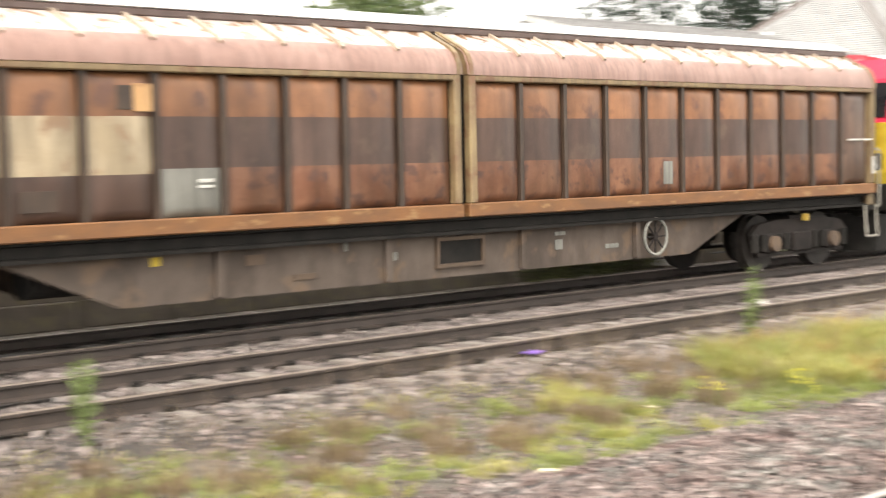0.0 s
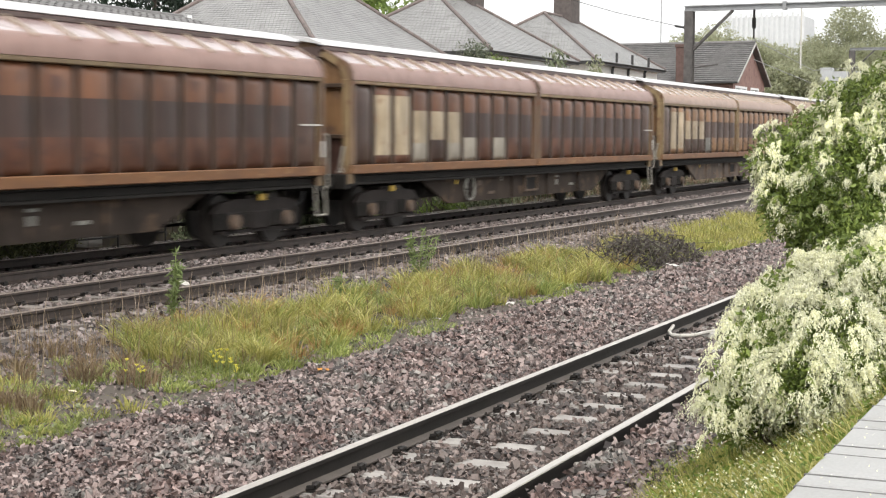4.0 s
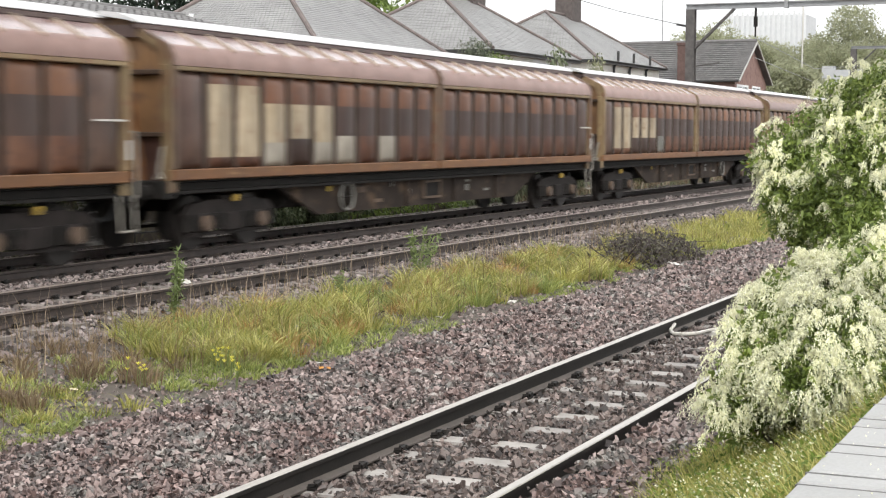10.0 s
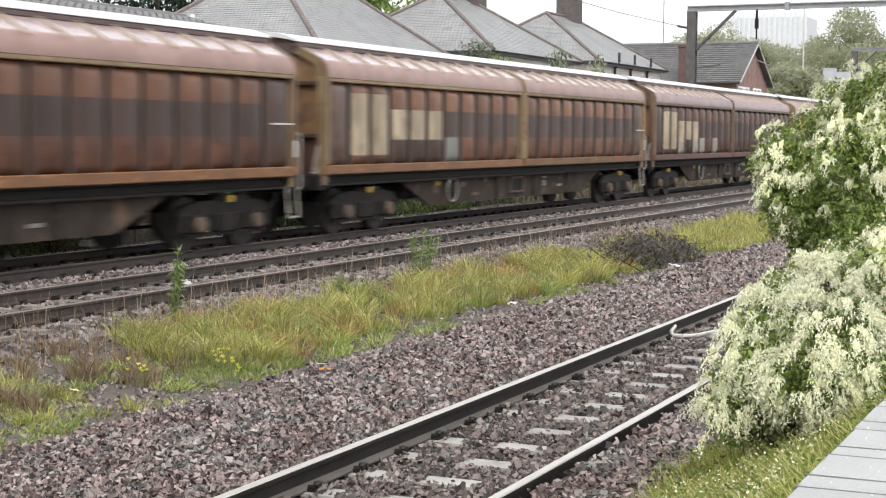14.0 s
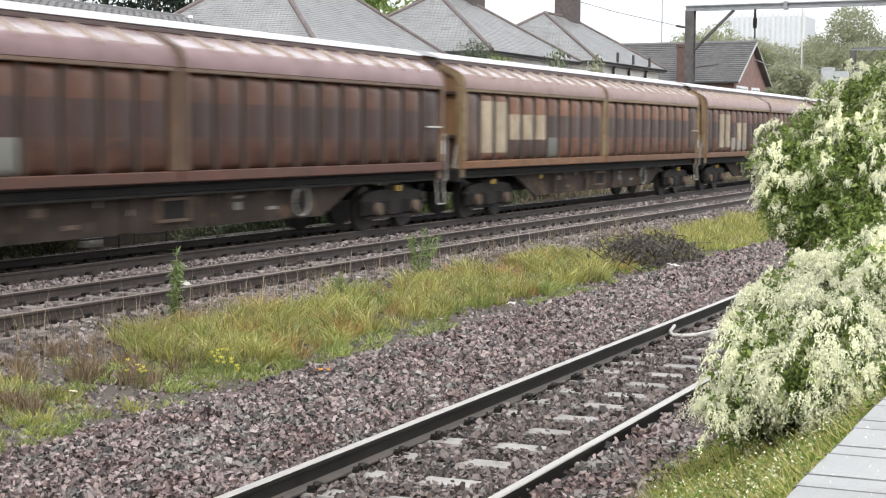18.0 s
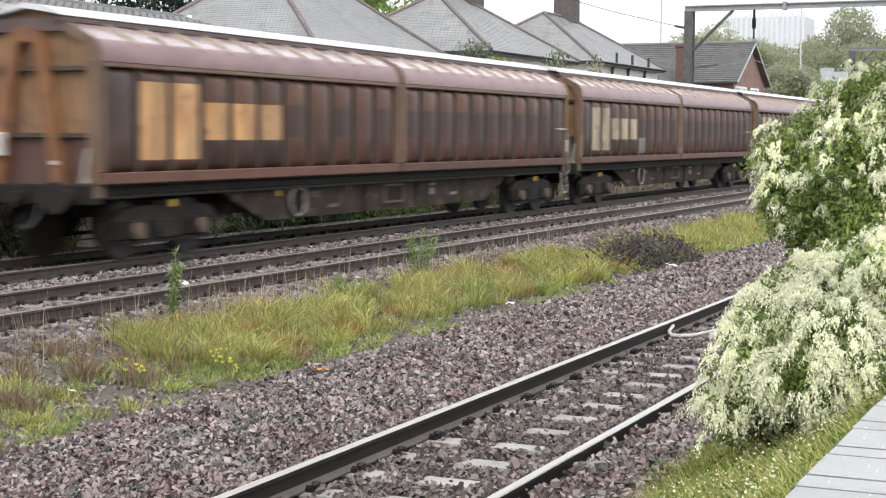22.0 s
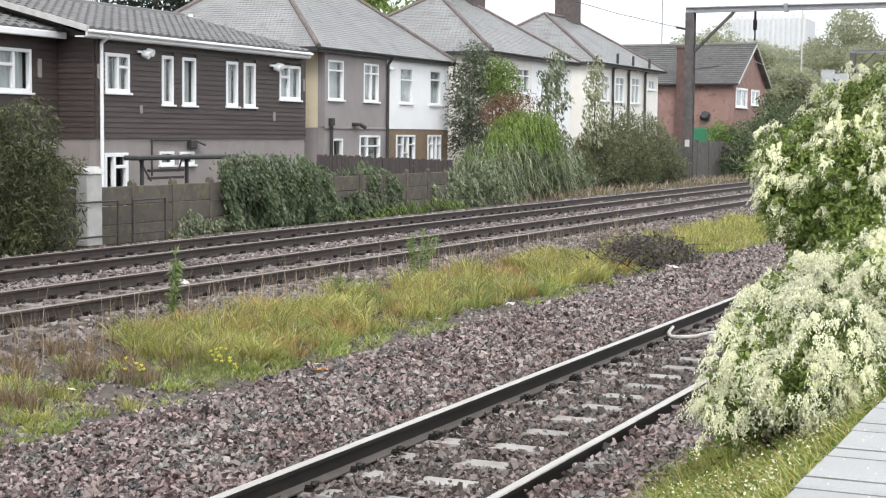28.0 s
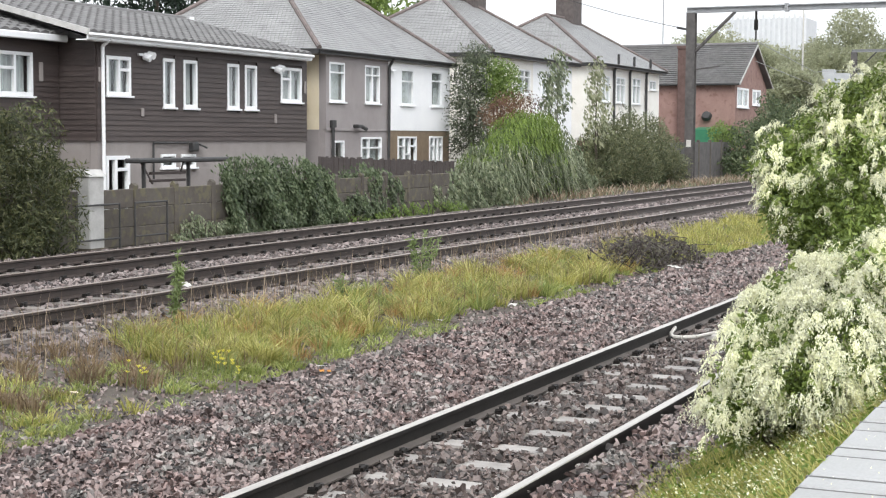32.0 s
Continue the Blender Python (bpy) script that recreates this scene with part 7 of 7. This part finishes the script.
def strands(name, roots, out, length, width, material, parent, label=""):
    """Long ribbons that rise a little from their roots, bow over and hang down."""
    n, k = len(roots), 6
    d = out / (np.linalg.norm(out, axis=1, keepdims=True) + 1e-6)
    side = np.cross(d, np.array([0, 0, 1.0]))
    side /= np.linalg.norm(side, axis=1, keepdims=True) + 1e-6
    rows = []
    for i in range(k):
        u = i / (k - 1)
        c = roots + d * (length * 0.62 * u)[:, None] + np.array([0, 0, 1.0]) * (length * (0.5 * u - 1.25 * u * u))[:, None] + RNG.normal(0, 0.012, (n, 3))
        w = (width * (1 - 0.8 * u ** 2) / 2)[:, None]
        rows += [c - side * w, c + side * w]
    v = np.stack(rows, 1)
    f = np.array([(2 * i, 2 * i + 1, 2 * i + 3, 2 * i + 2) for i in range(k - 1)])[None] + 2 * k * np.arange(n)[:, None, None]
    return part(name, fast(name, v.reshape(-1, 3), f.reshape(-1, 4), material), None, parent, label)


def mound():
    """A fence overgrown by a heap of trailing grass-like creeper, lime green on its crown."""
    t = thing("creeper_mound", "lime green trailing creeper heaped over the fence", "creeper")
    part("stem", limbs((-19.9, 50.3, 0), [(-19.8, 48.6, 1.9), (-19.8, 50.2, 2.4), (-19.9, 52.2, 2.1)], 0.05), M_BARK, t)
    heaps = [((-19.8, 47.3, 0.7), (1.0, 1.3, 0.9)), ((-19.8, 48.9, 1.1), (1.0, 1.5, 1.3)), ((-19.9, 50.6, 1.3), (1.0, 1.5, 1.5)), ((-19.9, 52.0, 1.45), (0.9, 1.3, 1.45)), ((-19.9, 53.4, 1.0), (0.9, 1.2, 1.1))]
    for h, (c, rad) in enumerate(heaps):
        for n, share, ln, m, lab in (((500, 2200, 5200, 5200, 2600)[h], (0.75, 0.55, 0.1, 0.1, 0.35)[h], (0.2, 0.45), M_CROWN, "lime green trailing blades"), ((2000, 1700, 700, 500, 1100)[h], 0.2, (0.3, 0.75), M_GREYLEAF, "grey green hanging strands"), (450, 0.2, (0.3, 0.7), M_PALELEAF, "pale hanging strands")):
            q = blob(n, c, rad, 0.8, 20, 0.5)
            up = (q[:, 2] - c[2]) / rad[2] + 0.4 * np.array([noise.noise((a[1] * 1.4, a[2] * 1.6, a[0])) for a in q])
            q = q[(up > share) if m is M_CROWN else (up > -0.6) & (up < (0.9, 0.7, 0.1, 0.1, 0.6)[h]) & (q[:, 2] > 0.2)]
            out = q - np.array(c)
            out[:, 2] = 0
            strands("foliage", q, out + RNG.normal(0, 0.9, out.shape) * np.array([1, 1, 0]), RNG.uniform(*ln, len(q)), RNG.uniform(0.02, 0.045, len(q)), m, t, lab)
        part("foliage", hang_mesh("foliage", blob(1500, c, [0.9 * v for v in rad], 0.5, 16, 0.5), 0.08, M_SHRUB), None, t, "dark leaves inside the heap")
        part("foliage", hang_mesh("foliage", blob(500, c, rad, 0.8, 16, 0.6), 0.09, M_BRIGHT), None, t, "bright leaves in the heap")


mound()
hanging("creeper", "grey green trailing creeper over the fence", 44.5, 48.6, -19.7, bump_top([(44.5, 0.7), (46, 1.2), (47.5, 1.7), (48.6, 1.5)]), 4000, M_GREYLEAF, 0.075, 1.1, 6)
hanging("creeper", "grey green creeper hanging beside the lime heap", 52.6, 57.4, -20.0, bump_top([(52.6, 2.3), (54, 2.9), (55.6, 2.6), (57.4, 1.2)]), 5200, M_GREYLEAF, 0.08, 1.1, 9)
shrub("trackside_shrub", "dark willowy shrub beside the far track", [((-18.3, 21.0, 1.4), (0.9, 1.2, 1.2)), ((-18.6, 22.0, 2.2), (0.8, 0.8, 0.6)), ((-18.2, 22.2, 0.9), (0.7, 0.85, 0.9)), ((-18.4, 19.5, 1.8), (1.0, 1.2, 1.3)),
      ((-18.2, 22.9, 1.5), (0.45, 0.5, 0.3)), ((-18.1, 21.0, 0.4), (0.7, 1.3, 0.5))], M_WILLOW, 0.044, 32000, (-18.5, 20.8, 0), 0.05, long=2.8, droop=0.9)
shrub("garden_tree", "thin dark grey green garden tree beside the white house", [((-24.4, 56.7, 4.9), (0.6, 1.0, 0.8)), ((-24.4, 56.6, 3.9), (0.7, 1.2, 0.8)), ((-24.3, 56.3, 2.9), (0.7, 1.2, 0.8)), ((-24.4, 57.4, 5.5), (0.5, 0.6, 0.5)), ((-24.3, 56.6, 2.0), (0.7, 1.4, 0.7))], M_GREYDARK, 0.075, 7000, (-24.4, 57.1, 0), 0.05, "tree", long=2.0)
shrub("garden_tree", "rounded green leafy tree behind the fence", [((-24.0, 58.0, 4.75), (0.8, 1.1, 0.65)), ((-24.0, 59.2, 4.6), (0.8, 1.0, 0.65)), ((-24.0, 58.5, 4.0), (0.8, 1.3, 0.6))], M_BRIGHT, 0.09, 3600, (-24, 59, 0), 0.07, "tree")
shrub("garden_shrub", "red brown shrub behind the creeper", [((-22.0, 54.0, 3.1), (0.7, 1.2, 0.75)), ((-22.0, 55.7, 3.1), (0.7, 1.3, 0.75)), ((-22.0, 55.0, 2.4), (0.7, 1.6, 0.7))], M_REDLEAF, 0.06, 6500, (-22, 55.5, 0), 0.06)
shrub("slender_shrub", "slender grey green sapling with large leaves", [((-20.6, 56.3, 5.0), (0.35, 0.6, 0.6)), ((-20.6, 55.9, 4.3), (0.45, 0.75, 0.6)), ((-20.6, 56.1, 3.5), (0.5, 0.9, 0.6))], M_GREYLEAF, 0.11, 1100, (-20.6, 56.0, 0), 0.035, droop=1.5)
shrub("slender_shrub", "slender pale sapling before the cream houses", [((-20.4, 60.6, 4.9), (0.3, 0.55, 0.55)), ((-20.4, 60.4, 4.1), (0.4, 0.7, 0.65)), ((-20.4, 60.7, 3.2), (0.5, 0.8, 0.7)), ((-20.4, 60.5, 2.4), (0.5, 0.8, 0.6))], M_PALELEAF, 0.11, 1200, (-20.4, 60.5, 0), 0.035, droop=1.5)
shrub("hedge_bush", "feathery olive green bushes along the railway fence", [((-20.4, 58.2, 0.7), (0.7, 1.1, 0.8)), ((-20.4, 61.8, 1.25), (0.9, 1.8, 1.35)), ((-20.5, 65.5, 1.45), (0.9, 2.2, 1.6)), ((-20.6, 69.3, 1.3), (0.9, 2.0, 1.5)), ((-20.4, 71.6, 0.6), (0.7, 1.5, 0.8))], M_FEATHER, 0.062, 26000, (-20.5, 65, 0), 0.03, long=3.2, droop=-0.6)
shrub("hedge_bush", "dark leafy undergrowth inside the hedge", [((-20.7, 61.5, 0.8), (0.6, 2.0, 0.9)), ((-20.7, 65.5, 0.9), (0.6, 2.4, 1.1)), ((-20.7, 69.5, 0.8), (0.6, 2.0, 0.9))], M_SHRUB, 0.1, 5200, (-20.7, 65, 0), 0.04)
shrub("hedge_bush", "thin leafy shoots standing above the hedge", [((-20.9, 66.4, 2.7), (0.3, 0.5, 0.6)), ((-20.9, 69.2, 2.6), (0.3, 0.4, 0.6)), ((-20.9, 71.3, 2.5), (0.3, 0.4, 0.6)), ((-20.9, 63.6, 2.6), (0.3, 0.4, 0.5))], M_GREYLEAF, 0.1, 420, (-20.9, 67, 0), 0.03, long=1.8)
shrub("hedge_bush", "green bushes beyond the signal mast", [((-21.0, 86.0, 0.8), (0.7, 1.5, 0.8)), ((-20.8, 89.0, 1.3), (0.9, 3.0, 1.5)), ((-20.9, 94.5, 2.0), (0.9, 3.5, 2.2)), ((-21.0, 101.0, 2.2), (1.0, 4.0, 2.6))], M_SHRUB, 0.16, 9000, (-21, 92, 0), 0.07)
shrub("hedge_bush", "pale green bush against the brick house", [((-21.9, 87.4, 2.4), (0.6, 1.4, 0.6)), ((-21.9, 89.4, 2.2), (0.6, 1.2, 0.6))], M_BRIGHT, 0.12, 1600, (-21.9, 88, 0), 0.05)

# ---- trees and hills behind ----
def conifer(x, y, h, r):
    t = thing("conifer", "tall dark conifer behind the houses", "tree", pose(x, y, 0))
    part("trunk", Geo().cyl((0, 0, 0), (0, 0, h), 0.25, 8, r2=0.05), M_BARK, t)
    n = 5200
    u = RNG.random(n) ** 0.7
    z = h * (0.25 + 0.75 * u)
    tier = 0.75 + 0.25 * np.abs(np.sin(z * 3.1))
    rad = r * (1 - u) ** 0.6 * tier * RNG.uniform(0.55, 1.05, n) + 0.1
    a = RNG.uniform(0, 6.283, n)
    part("crown", leaf_mesh("crown", np.stack([rad * np.cos(a), rad * np.sin(a), z - 0.25 * rad], -1), 0.22, M_PINE, 0.7, 2.0), None, t)


conifer(-50, 63.5, 15.5, 5.0)
conifer(-50, 72.0, 16.0, 3.2)
conifer(-50, 76.5, 17.0, 4.6)
shrub("far_tree", "green tree behind the hipped roofs", [((-45, 88, 9.0), (2.0, 3.0, 2.6)), ((-45.5, 86, 10.5), (1.6, 2.2, 1.8))], M_BRIGHT, 0.3, 3500, (-45, 87.5, 0), 0.25, "tree")
shrub("far_tree", "green tree beyond the roofs", [((-48, 104, 10.3), (1.5, 2.5, 1.5)), ((-48, 101, 9.6), (1.5, 2.0, 1.4))], M_WOOD, 0.3, 1800, (-48, 102, 0), 0.25, "tree")
shrub("far_tree", "green tree behind the low block", [((-44, 40, 7.4), (1.8, 2.6, 1.5))], M_WOOD, 0.3, 1500, (-44, 40, 0), 0.25, "tree")


# distance haze is put into these pale leaf colours
M_FARWOOD = leaf_mat("haze_tinted_woodland_leaf", (0.36, 0.375, 0.245), (0.42, 0.43, 0.29), (0.47, 0.48, 0.34), 0.7, 0.9)


def far_wood(x, y, z, rx, ry, rz, n, k):
    t = thing("woodland_tree", "broad green tree on the hill behind the railway, paled by painted haze", "tree", group="trees on the hill")
    part("trunk", Geo().cyl((x, y, -0.2), (x, y, z), 0.5, 8, r2=0.2), M_BARK, t)
    cl = [((x + random.uniform(-0.7, 0.7) * rx, y + random.uniform(-0.5, 0.5) * ry, z + random.uniform(-0.7, 0.6) * rz), (rx * 0.5, ry * 0.5, rz * 0.45)) for _ in range(k)] + [((x, y, z), (rx * 0.8, ry * 0.8, rz * 0.8))]
    pts = np.concatenate([blob(n // len(cl), c, r) for c, r in cl])
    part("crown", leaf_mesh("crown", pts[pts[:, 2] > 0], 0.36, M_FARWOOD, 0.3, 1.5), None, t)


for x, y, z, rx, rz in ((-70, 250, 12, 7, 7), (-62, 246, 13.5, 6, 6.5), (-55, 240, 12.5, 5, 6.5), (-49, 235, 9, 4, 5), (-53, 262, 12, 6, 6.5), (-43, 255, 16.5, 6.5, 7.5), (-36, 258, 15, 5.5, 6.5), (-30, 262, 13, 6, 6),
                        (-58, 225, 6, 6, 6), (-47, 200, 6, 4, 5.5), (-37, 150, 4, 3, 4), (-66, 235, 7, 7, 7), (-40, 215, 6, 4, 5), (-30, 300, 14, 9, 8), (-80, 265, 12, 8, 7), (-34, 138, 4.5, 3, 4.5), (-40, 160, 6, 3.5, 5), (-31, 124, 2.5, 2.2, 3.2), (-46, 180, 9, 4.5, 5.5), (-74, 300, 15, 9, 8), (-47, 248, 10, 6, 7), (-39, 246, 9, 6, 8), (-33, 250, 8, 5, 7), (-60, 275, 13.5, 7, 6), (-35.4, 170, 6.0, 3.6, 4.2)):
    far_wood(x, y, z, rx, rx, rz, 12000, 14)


# ---- overhead line structures ----
def h_section(g, x, y, z0, z1, w, m=0):
    g.box(x - w, y - w, z0, x + w, y - w * 0.78, z1, m).box(x - w, y + w * 0.78, z0, x + w, y + w, z1, m).box(x - w * 0.12, y - w * 0.78, z0, x + w * 0.12, y + w * 0.78, z1, m)


def gantry(y, x0, x1, top, w, label, hang=()):
    t = thing("line_gantry", label, "gantry")
    for x in (x0, x1):
        g = Geo()
        h_section(g, x, y, -0.1, top - 0.28, w)
        part("mast", g, M_MAST if x == x0 else M_STEEL, t, "dark weathered steel mast")
        part("base", Geo().box(x - 0.5, y - 0.5, -0.15, x + 0.5, y + 0.5, 0.15, c=0.04), M_CONC, t)
    part("beam", Geo().box(x0 - 0.25, y - 0.14, top - 0.28, x1 + 0.25, y + 0.14, top - 0.23).box(x0 - 0.25, y - 0.14, top - 0.05, x1 + 0.25, y + 0.14, top).box(x0 - 0.25, y - 0.02, top - 0.23, x1 + 0.25, y + 0.02, top - 0.05), M_STEEL, t, "grey steel cross beam")
    for s in (-0.09, 0.09):
        part("brace", Geo().bar((x0 + 0.2, y + s, top - 2.2), (x0 + 2.2, y + s, top - 0.28), 0.06, 0.11), M_MAST, t)
    part("joint_plate", Geo().box(x0 + 4.65, y - 0.17, top - 0.34, x0 + 4.85, y + 0.17, top + 0.06, c=0.01), M_STEEL, t)
    for x in hang:
        part("insulator", Geo().cyl((x, y, top - 0.28), (x, y, top - 0.7), 0.06, 8).cyl((x, y, top - 0.7), (x, y, top - 1.2), 0.1, 10).cyl((x, y, top - 1.2), (x, y, top - 1.7), 0.04, 8), M_UNDER, t, "dark hanging insulator")
    part("bracket", Geo().bar((x0 + 0.2, y, top - 3.1), (x0 + 1.5, y - 0.1, top - 2.95), 0.07, 0.07), M_MAST, t)
    part("mast_plate", Geo().box(x0 - 0.12, y - w - 0.015, 1.75, x0 + 0.12, y - w - 0.004, 2.1), M_WPAINT, t, "small white plate")
    return t


gantry(75.95, -20.65, 0.5, 8.72, 0.22, "grey steel overhead line gantry with raking brace", (-17.4,))
gantry(160, -26.6, 0.5, 11.2, 0.28, "distant grey steel overhead line gantry")
wire = thing("overhead_wire", "thin dark overhead wire to the mast", "wire")
part("wire", Geo().tube([(-27.5, 75.95, 9.4), (-24.5, 75.95, 8.5), (-22, 75.95, 7.9), (-20.7, 75.95, 7.6)], 0.018, 5), M_PIPE, wire)
part("insulator", Geo().cyl((-21.4, 75.95, 7.74), (-20.9, 75.95, 7.64), 0.06, 8), M_PIPE, wire)
wire = thing("overhead_wire", "thin dark overhead wires beyond the gantry", "wire")
for z0, z1 in ((7.0, 9.2), (6.0, 6.6)):
    part("wire", Geo().tube([(-17.4, 75.95, z0), (-22.5, 118, z0 + 0.2), (-26, 160, z1)], 0.02, 5), M_STEEL, wire)
pole = thing("lamp_pole", "thin pale street lamp pole on the hill", "lamp pole", pose(-43.7, 220, 0))
part("pole", Geo().cyl((0, 0, 0), (0, 0, 20.5), 0.16, 8, r2=0.1), M_WPAINT, pole)
pole = thing("lamp_pole", "thin street lamp pole behind the roofs", "lamp pole", pose(-67, 230, 0))
part("pole", Geo().cyl((0, 0, 0), (0, 0, 24.5), 0.12, 8, r2=0.08), M_STEEL, pole)
part("arm", Geo().bar((0, 0, 24.4), (-3.2, 0, 24.6), 0.14, 0.14), M_STEEL, pole)

M_MORTARW = mat("pale_cladding_rib", (0.66, 0.67, 0.68), (0.71, 0.72, 0.73), 1, 0.7)
hall = thing("grey_hall", "pale grey ribbed industrial building on the horizon", "building", pose(-70, 320, 0))
part("wall", Geo().box(-8, -6, -0.2, 8, 6, 26.5), mat("pale_cladding", (0.6, 0.615, 0.63), (0.66, 0.67, 0.68), 1, 0.7), hall)
for i in range(16):
    part("rib", Geo().box(-8 + i * 1.05, -6.25, 0, -7.5 + i * 1.05, -6.0, 26.9 + 0.4 * (i % 2)), M_MORTARW, hall)
bridge = thing("road_bridge", "pale concrete bridge parapet crossing the railway", "bridge", pose(0, 205, 0))
part("parapet", Geo().prism([(-46, 7.8), (-8, 9.6), (-8, 10.9), (-46, 8.9)], 1, -0.4, 0.4), M_GREY, bridge, "pale concrete parapet")
part("deck", Geo().prism([(-46, 6.8), (-8, 8.4), (-8, 9.6), (-46, 7.8)], 1, -1.0, 9.0), M_CONC, bridge, "grey concrete bridge deck")
part("parapet_end", Geo().box(-38, -0.7, 8.0, -36.5, 0.9, 11.2).box(-36.5, -0.6, 9.0, -33, 0.6, 10.7), M_GREY, bridge, "pale concrete parapet block")
for x in (-40, -26):
    part("pier", Geo().box(x - 0.8, 0, -0.2, x + 0.8, 8, 9.0), M_CONC, bridge)

# ---- small things by the track ----
M_CABLE = mat("pale_cable", (0.5, 0.47, 0.42), (0.6, 0.57, 0.52), 6, 0.5)
cab = thing("bond_cable", "pale looped cable fixed to the near rail", "cable")
pts = [(-4.97, 17.75, -0.06), (-4.95, 17.5, -0.1), (-4.86, 17.28, -0.11), (-4.73, 17.2, -0.1), (-4.6, 17.3, -0.1), (-4.5, 17.62, -0.09), (-4.38, 17.95, -0.08), (-4.25, 17.98, -0.09), (-4.12, 17.7, -0.12)]
part("cable", Geo().tube(pts, 0.022, 7), M_CABLE, cab)
part("junction_box", Geo().box(-4.35, 17.35, -0.17, -4.0, 17.85, 0.0, c=0.02), M_UNDER, cab, "small black junction box")
part("clamp", Geo().box(-4.62, 17.6, -0.17, -4.34, 17.72, -0.1, c=0.01), M_WPAINT, cab)


M_LEMON = mat("lemon_petal", (0.75, 0.68, 0.08), (0.82, 0.75, 0.12), 9, 0.6, bump=0)


def litter(x, y, z, sx, sy, material, label, cat="litter"):
    t = thing("litter", label, cat, pose(x, y, z, random.uniform(-8, 8), random.uniform(-8, 8), random.uniform(0, 180)))
    g = Geo()
    n = 5
    h = [[random.uniform(0, 0.25) * min(sx, sy) for _ in range(n + 1)] for _ in range(n + 1)]
    for i in range(n):
        for j in range(n):
            g.face([(sx * (a / n - 0.5), sy * (b / n - 0.5), h[a][b]) for a, b in ((i, j), (i + 1, j), (i + 1, j + 1), (i, j + 1))])
    part("sheet", g, material, t)


M_PURPLE = mat("purple_wrapper", (0.16, 0.06, 0.4), (0.3, 0.16, 0.6), 14, 0.3, bump=0.1)
M_LEAFY = mat("fallen_leaf", (0.42, 0.17, 0.03), (0.5, 0.24, 0.05), 20, 0.7)
litter(-11.02, 12.15, 0.09, 0.28, 0.14, M_PURPLE, "crumpled purple wrapper on the ballast", "wrapper")
litter(-7.52, 13.66, -0.14, 0.12, 0.06, M_WPAINT, "scrap of white paper on the ballast edge", "paper")
litter(-7.25, 13.25, -0.12, 0.12, 0.07, M_LEAFY, "orange fallen leaf on the ballast", "leaf")
litter(-8.0, 17.6, -0.12, 0.16, 0.08, M_WPAINT, "scrap of white paper in the grass", "paper")
litter(-7.75, 19.5, -0.1, 0.12, 0.1, M_WPAINT, "crumpled white paper by the grass", "paper")
litter(-8.6, 11.06, -0.1, 0.07, 0.06, M_CREAM, "pale yellow leaf on bare ground", "leaf")
litter(-7.4, 26.3, -0.08, 0.22, 0.14, M_WPAINT, "white scrap of paper on the ballast", "paper")
litter(-12.2, 18.2, 0.1, 0.26, 0.12, M_WPAINT, "flat white scrap between the rails", "paper")
litter(-7.4, 8.3, -0.1, 0.12, 0.1, M_CREAM, "pale stone-like scrap on the ballast", "paper")
for i in range(22):
    cx, cy = ((-8.4, 13.1), (-7.8, 12.3), (-8.6, 12.0))[i % 3]
    fx, fy = cx + random.uniform(-0.09, 0.09), cy + random.uniform(-0.12, 0.12)
    t = thing("yellow_flower", "small yellow wild flower", "flower", pose(fx, fy, -0.2 + random.uniform(0, 0.14)), "yellow flowers")
    part("stem", Geo().cyl((0, 0, -0.05), (0.02, 0, 0.13), 0.004, 5), M_WEED, t)
    g = Geo()
    for k in range(6):
        a = k * 1.047
        g.face([(0.02, 0, 0.13), (0.02 + 0.02 * math.cos(a - 0.4), 0.02 * math.sin(a - 0.4), 0.15), (0.02 + 0.024 * math.cos(a), 0.024 * math.sin(a), 0.16), (0.02 + 0.02 * math.cos(a + 0.4), 0.02 * math.sin(a + 0.4), 0.15)])
    part("petal", g, M_LEMON, t)

def motions():
    for vehicle, offset in TRAIN:
        walk(vehicle, [(t, pose(XA, train_at(t) + offset, ZAB)) for t in TRAIN_TIMES])


motions()
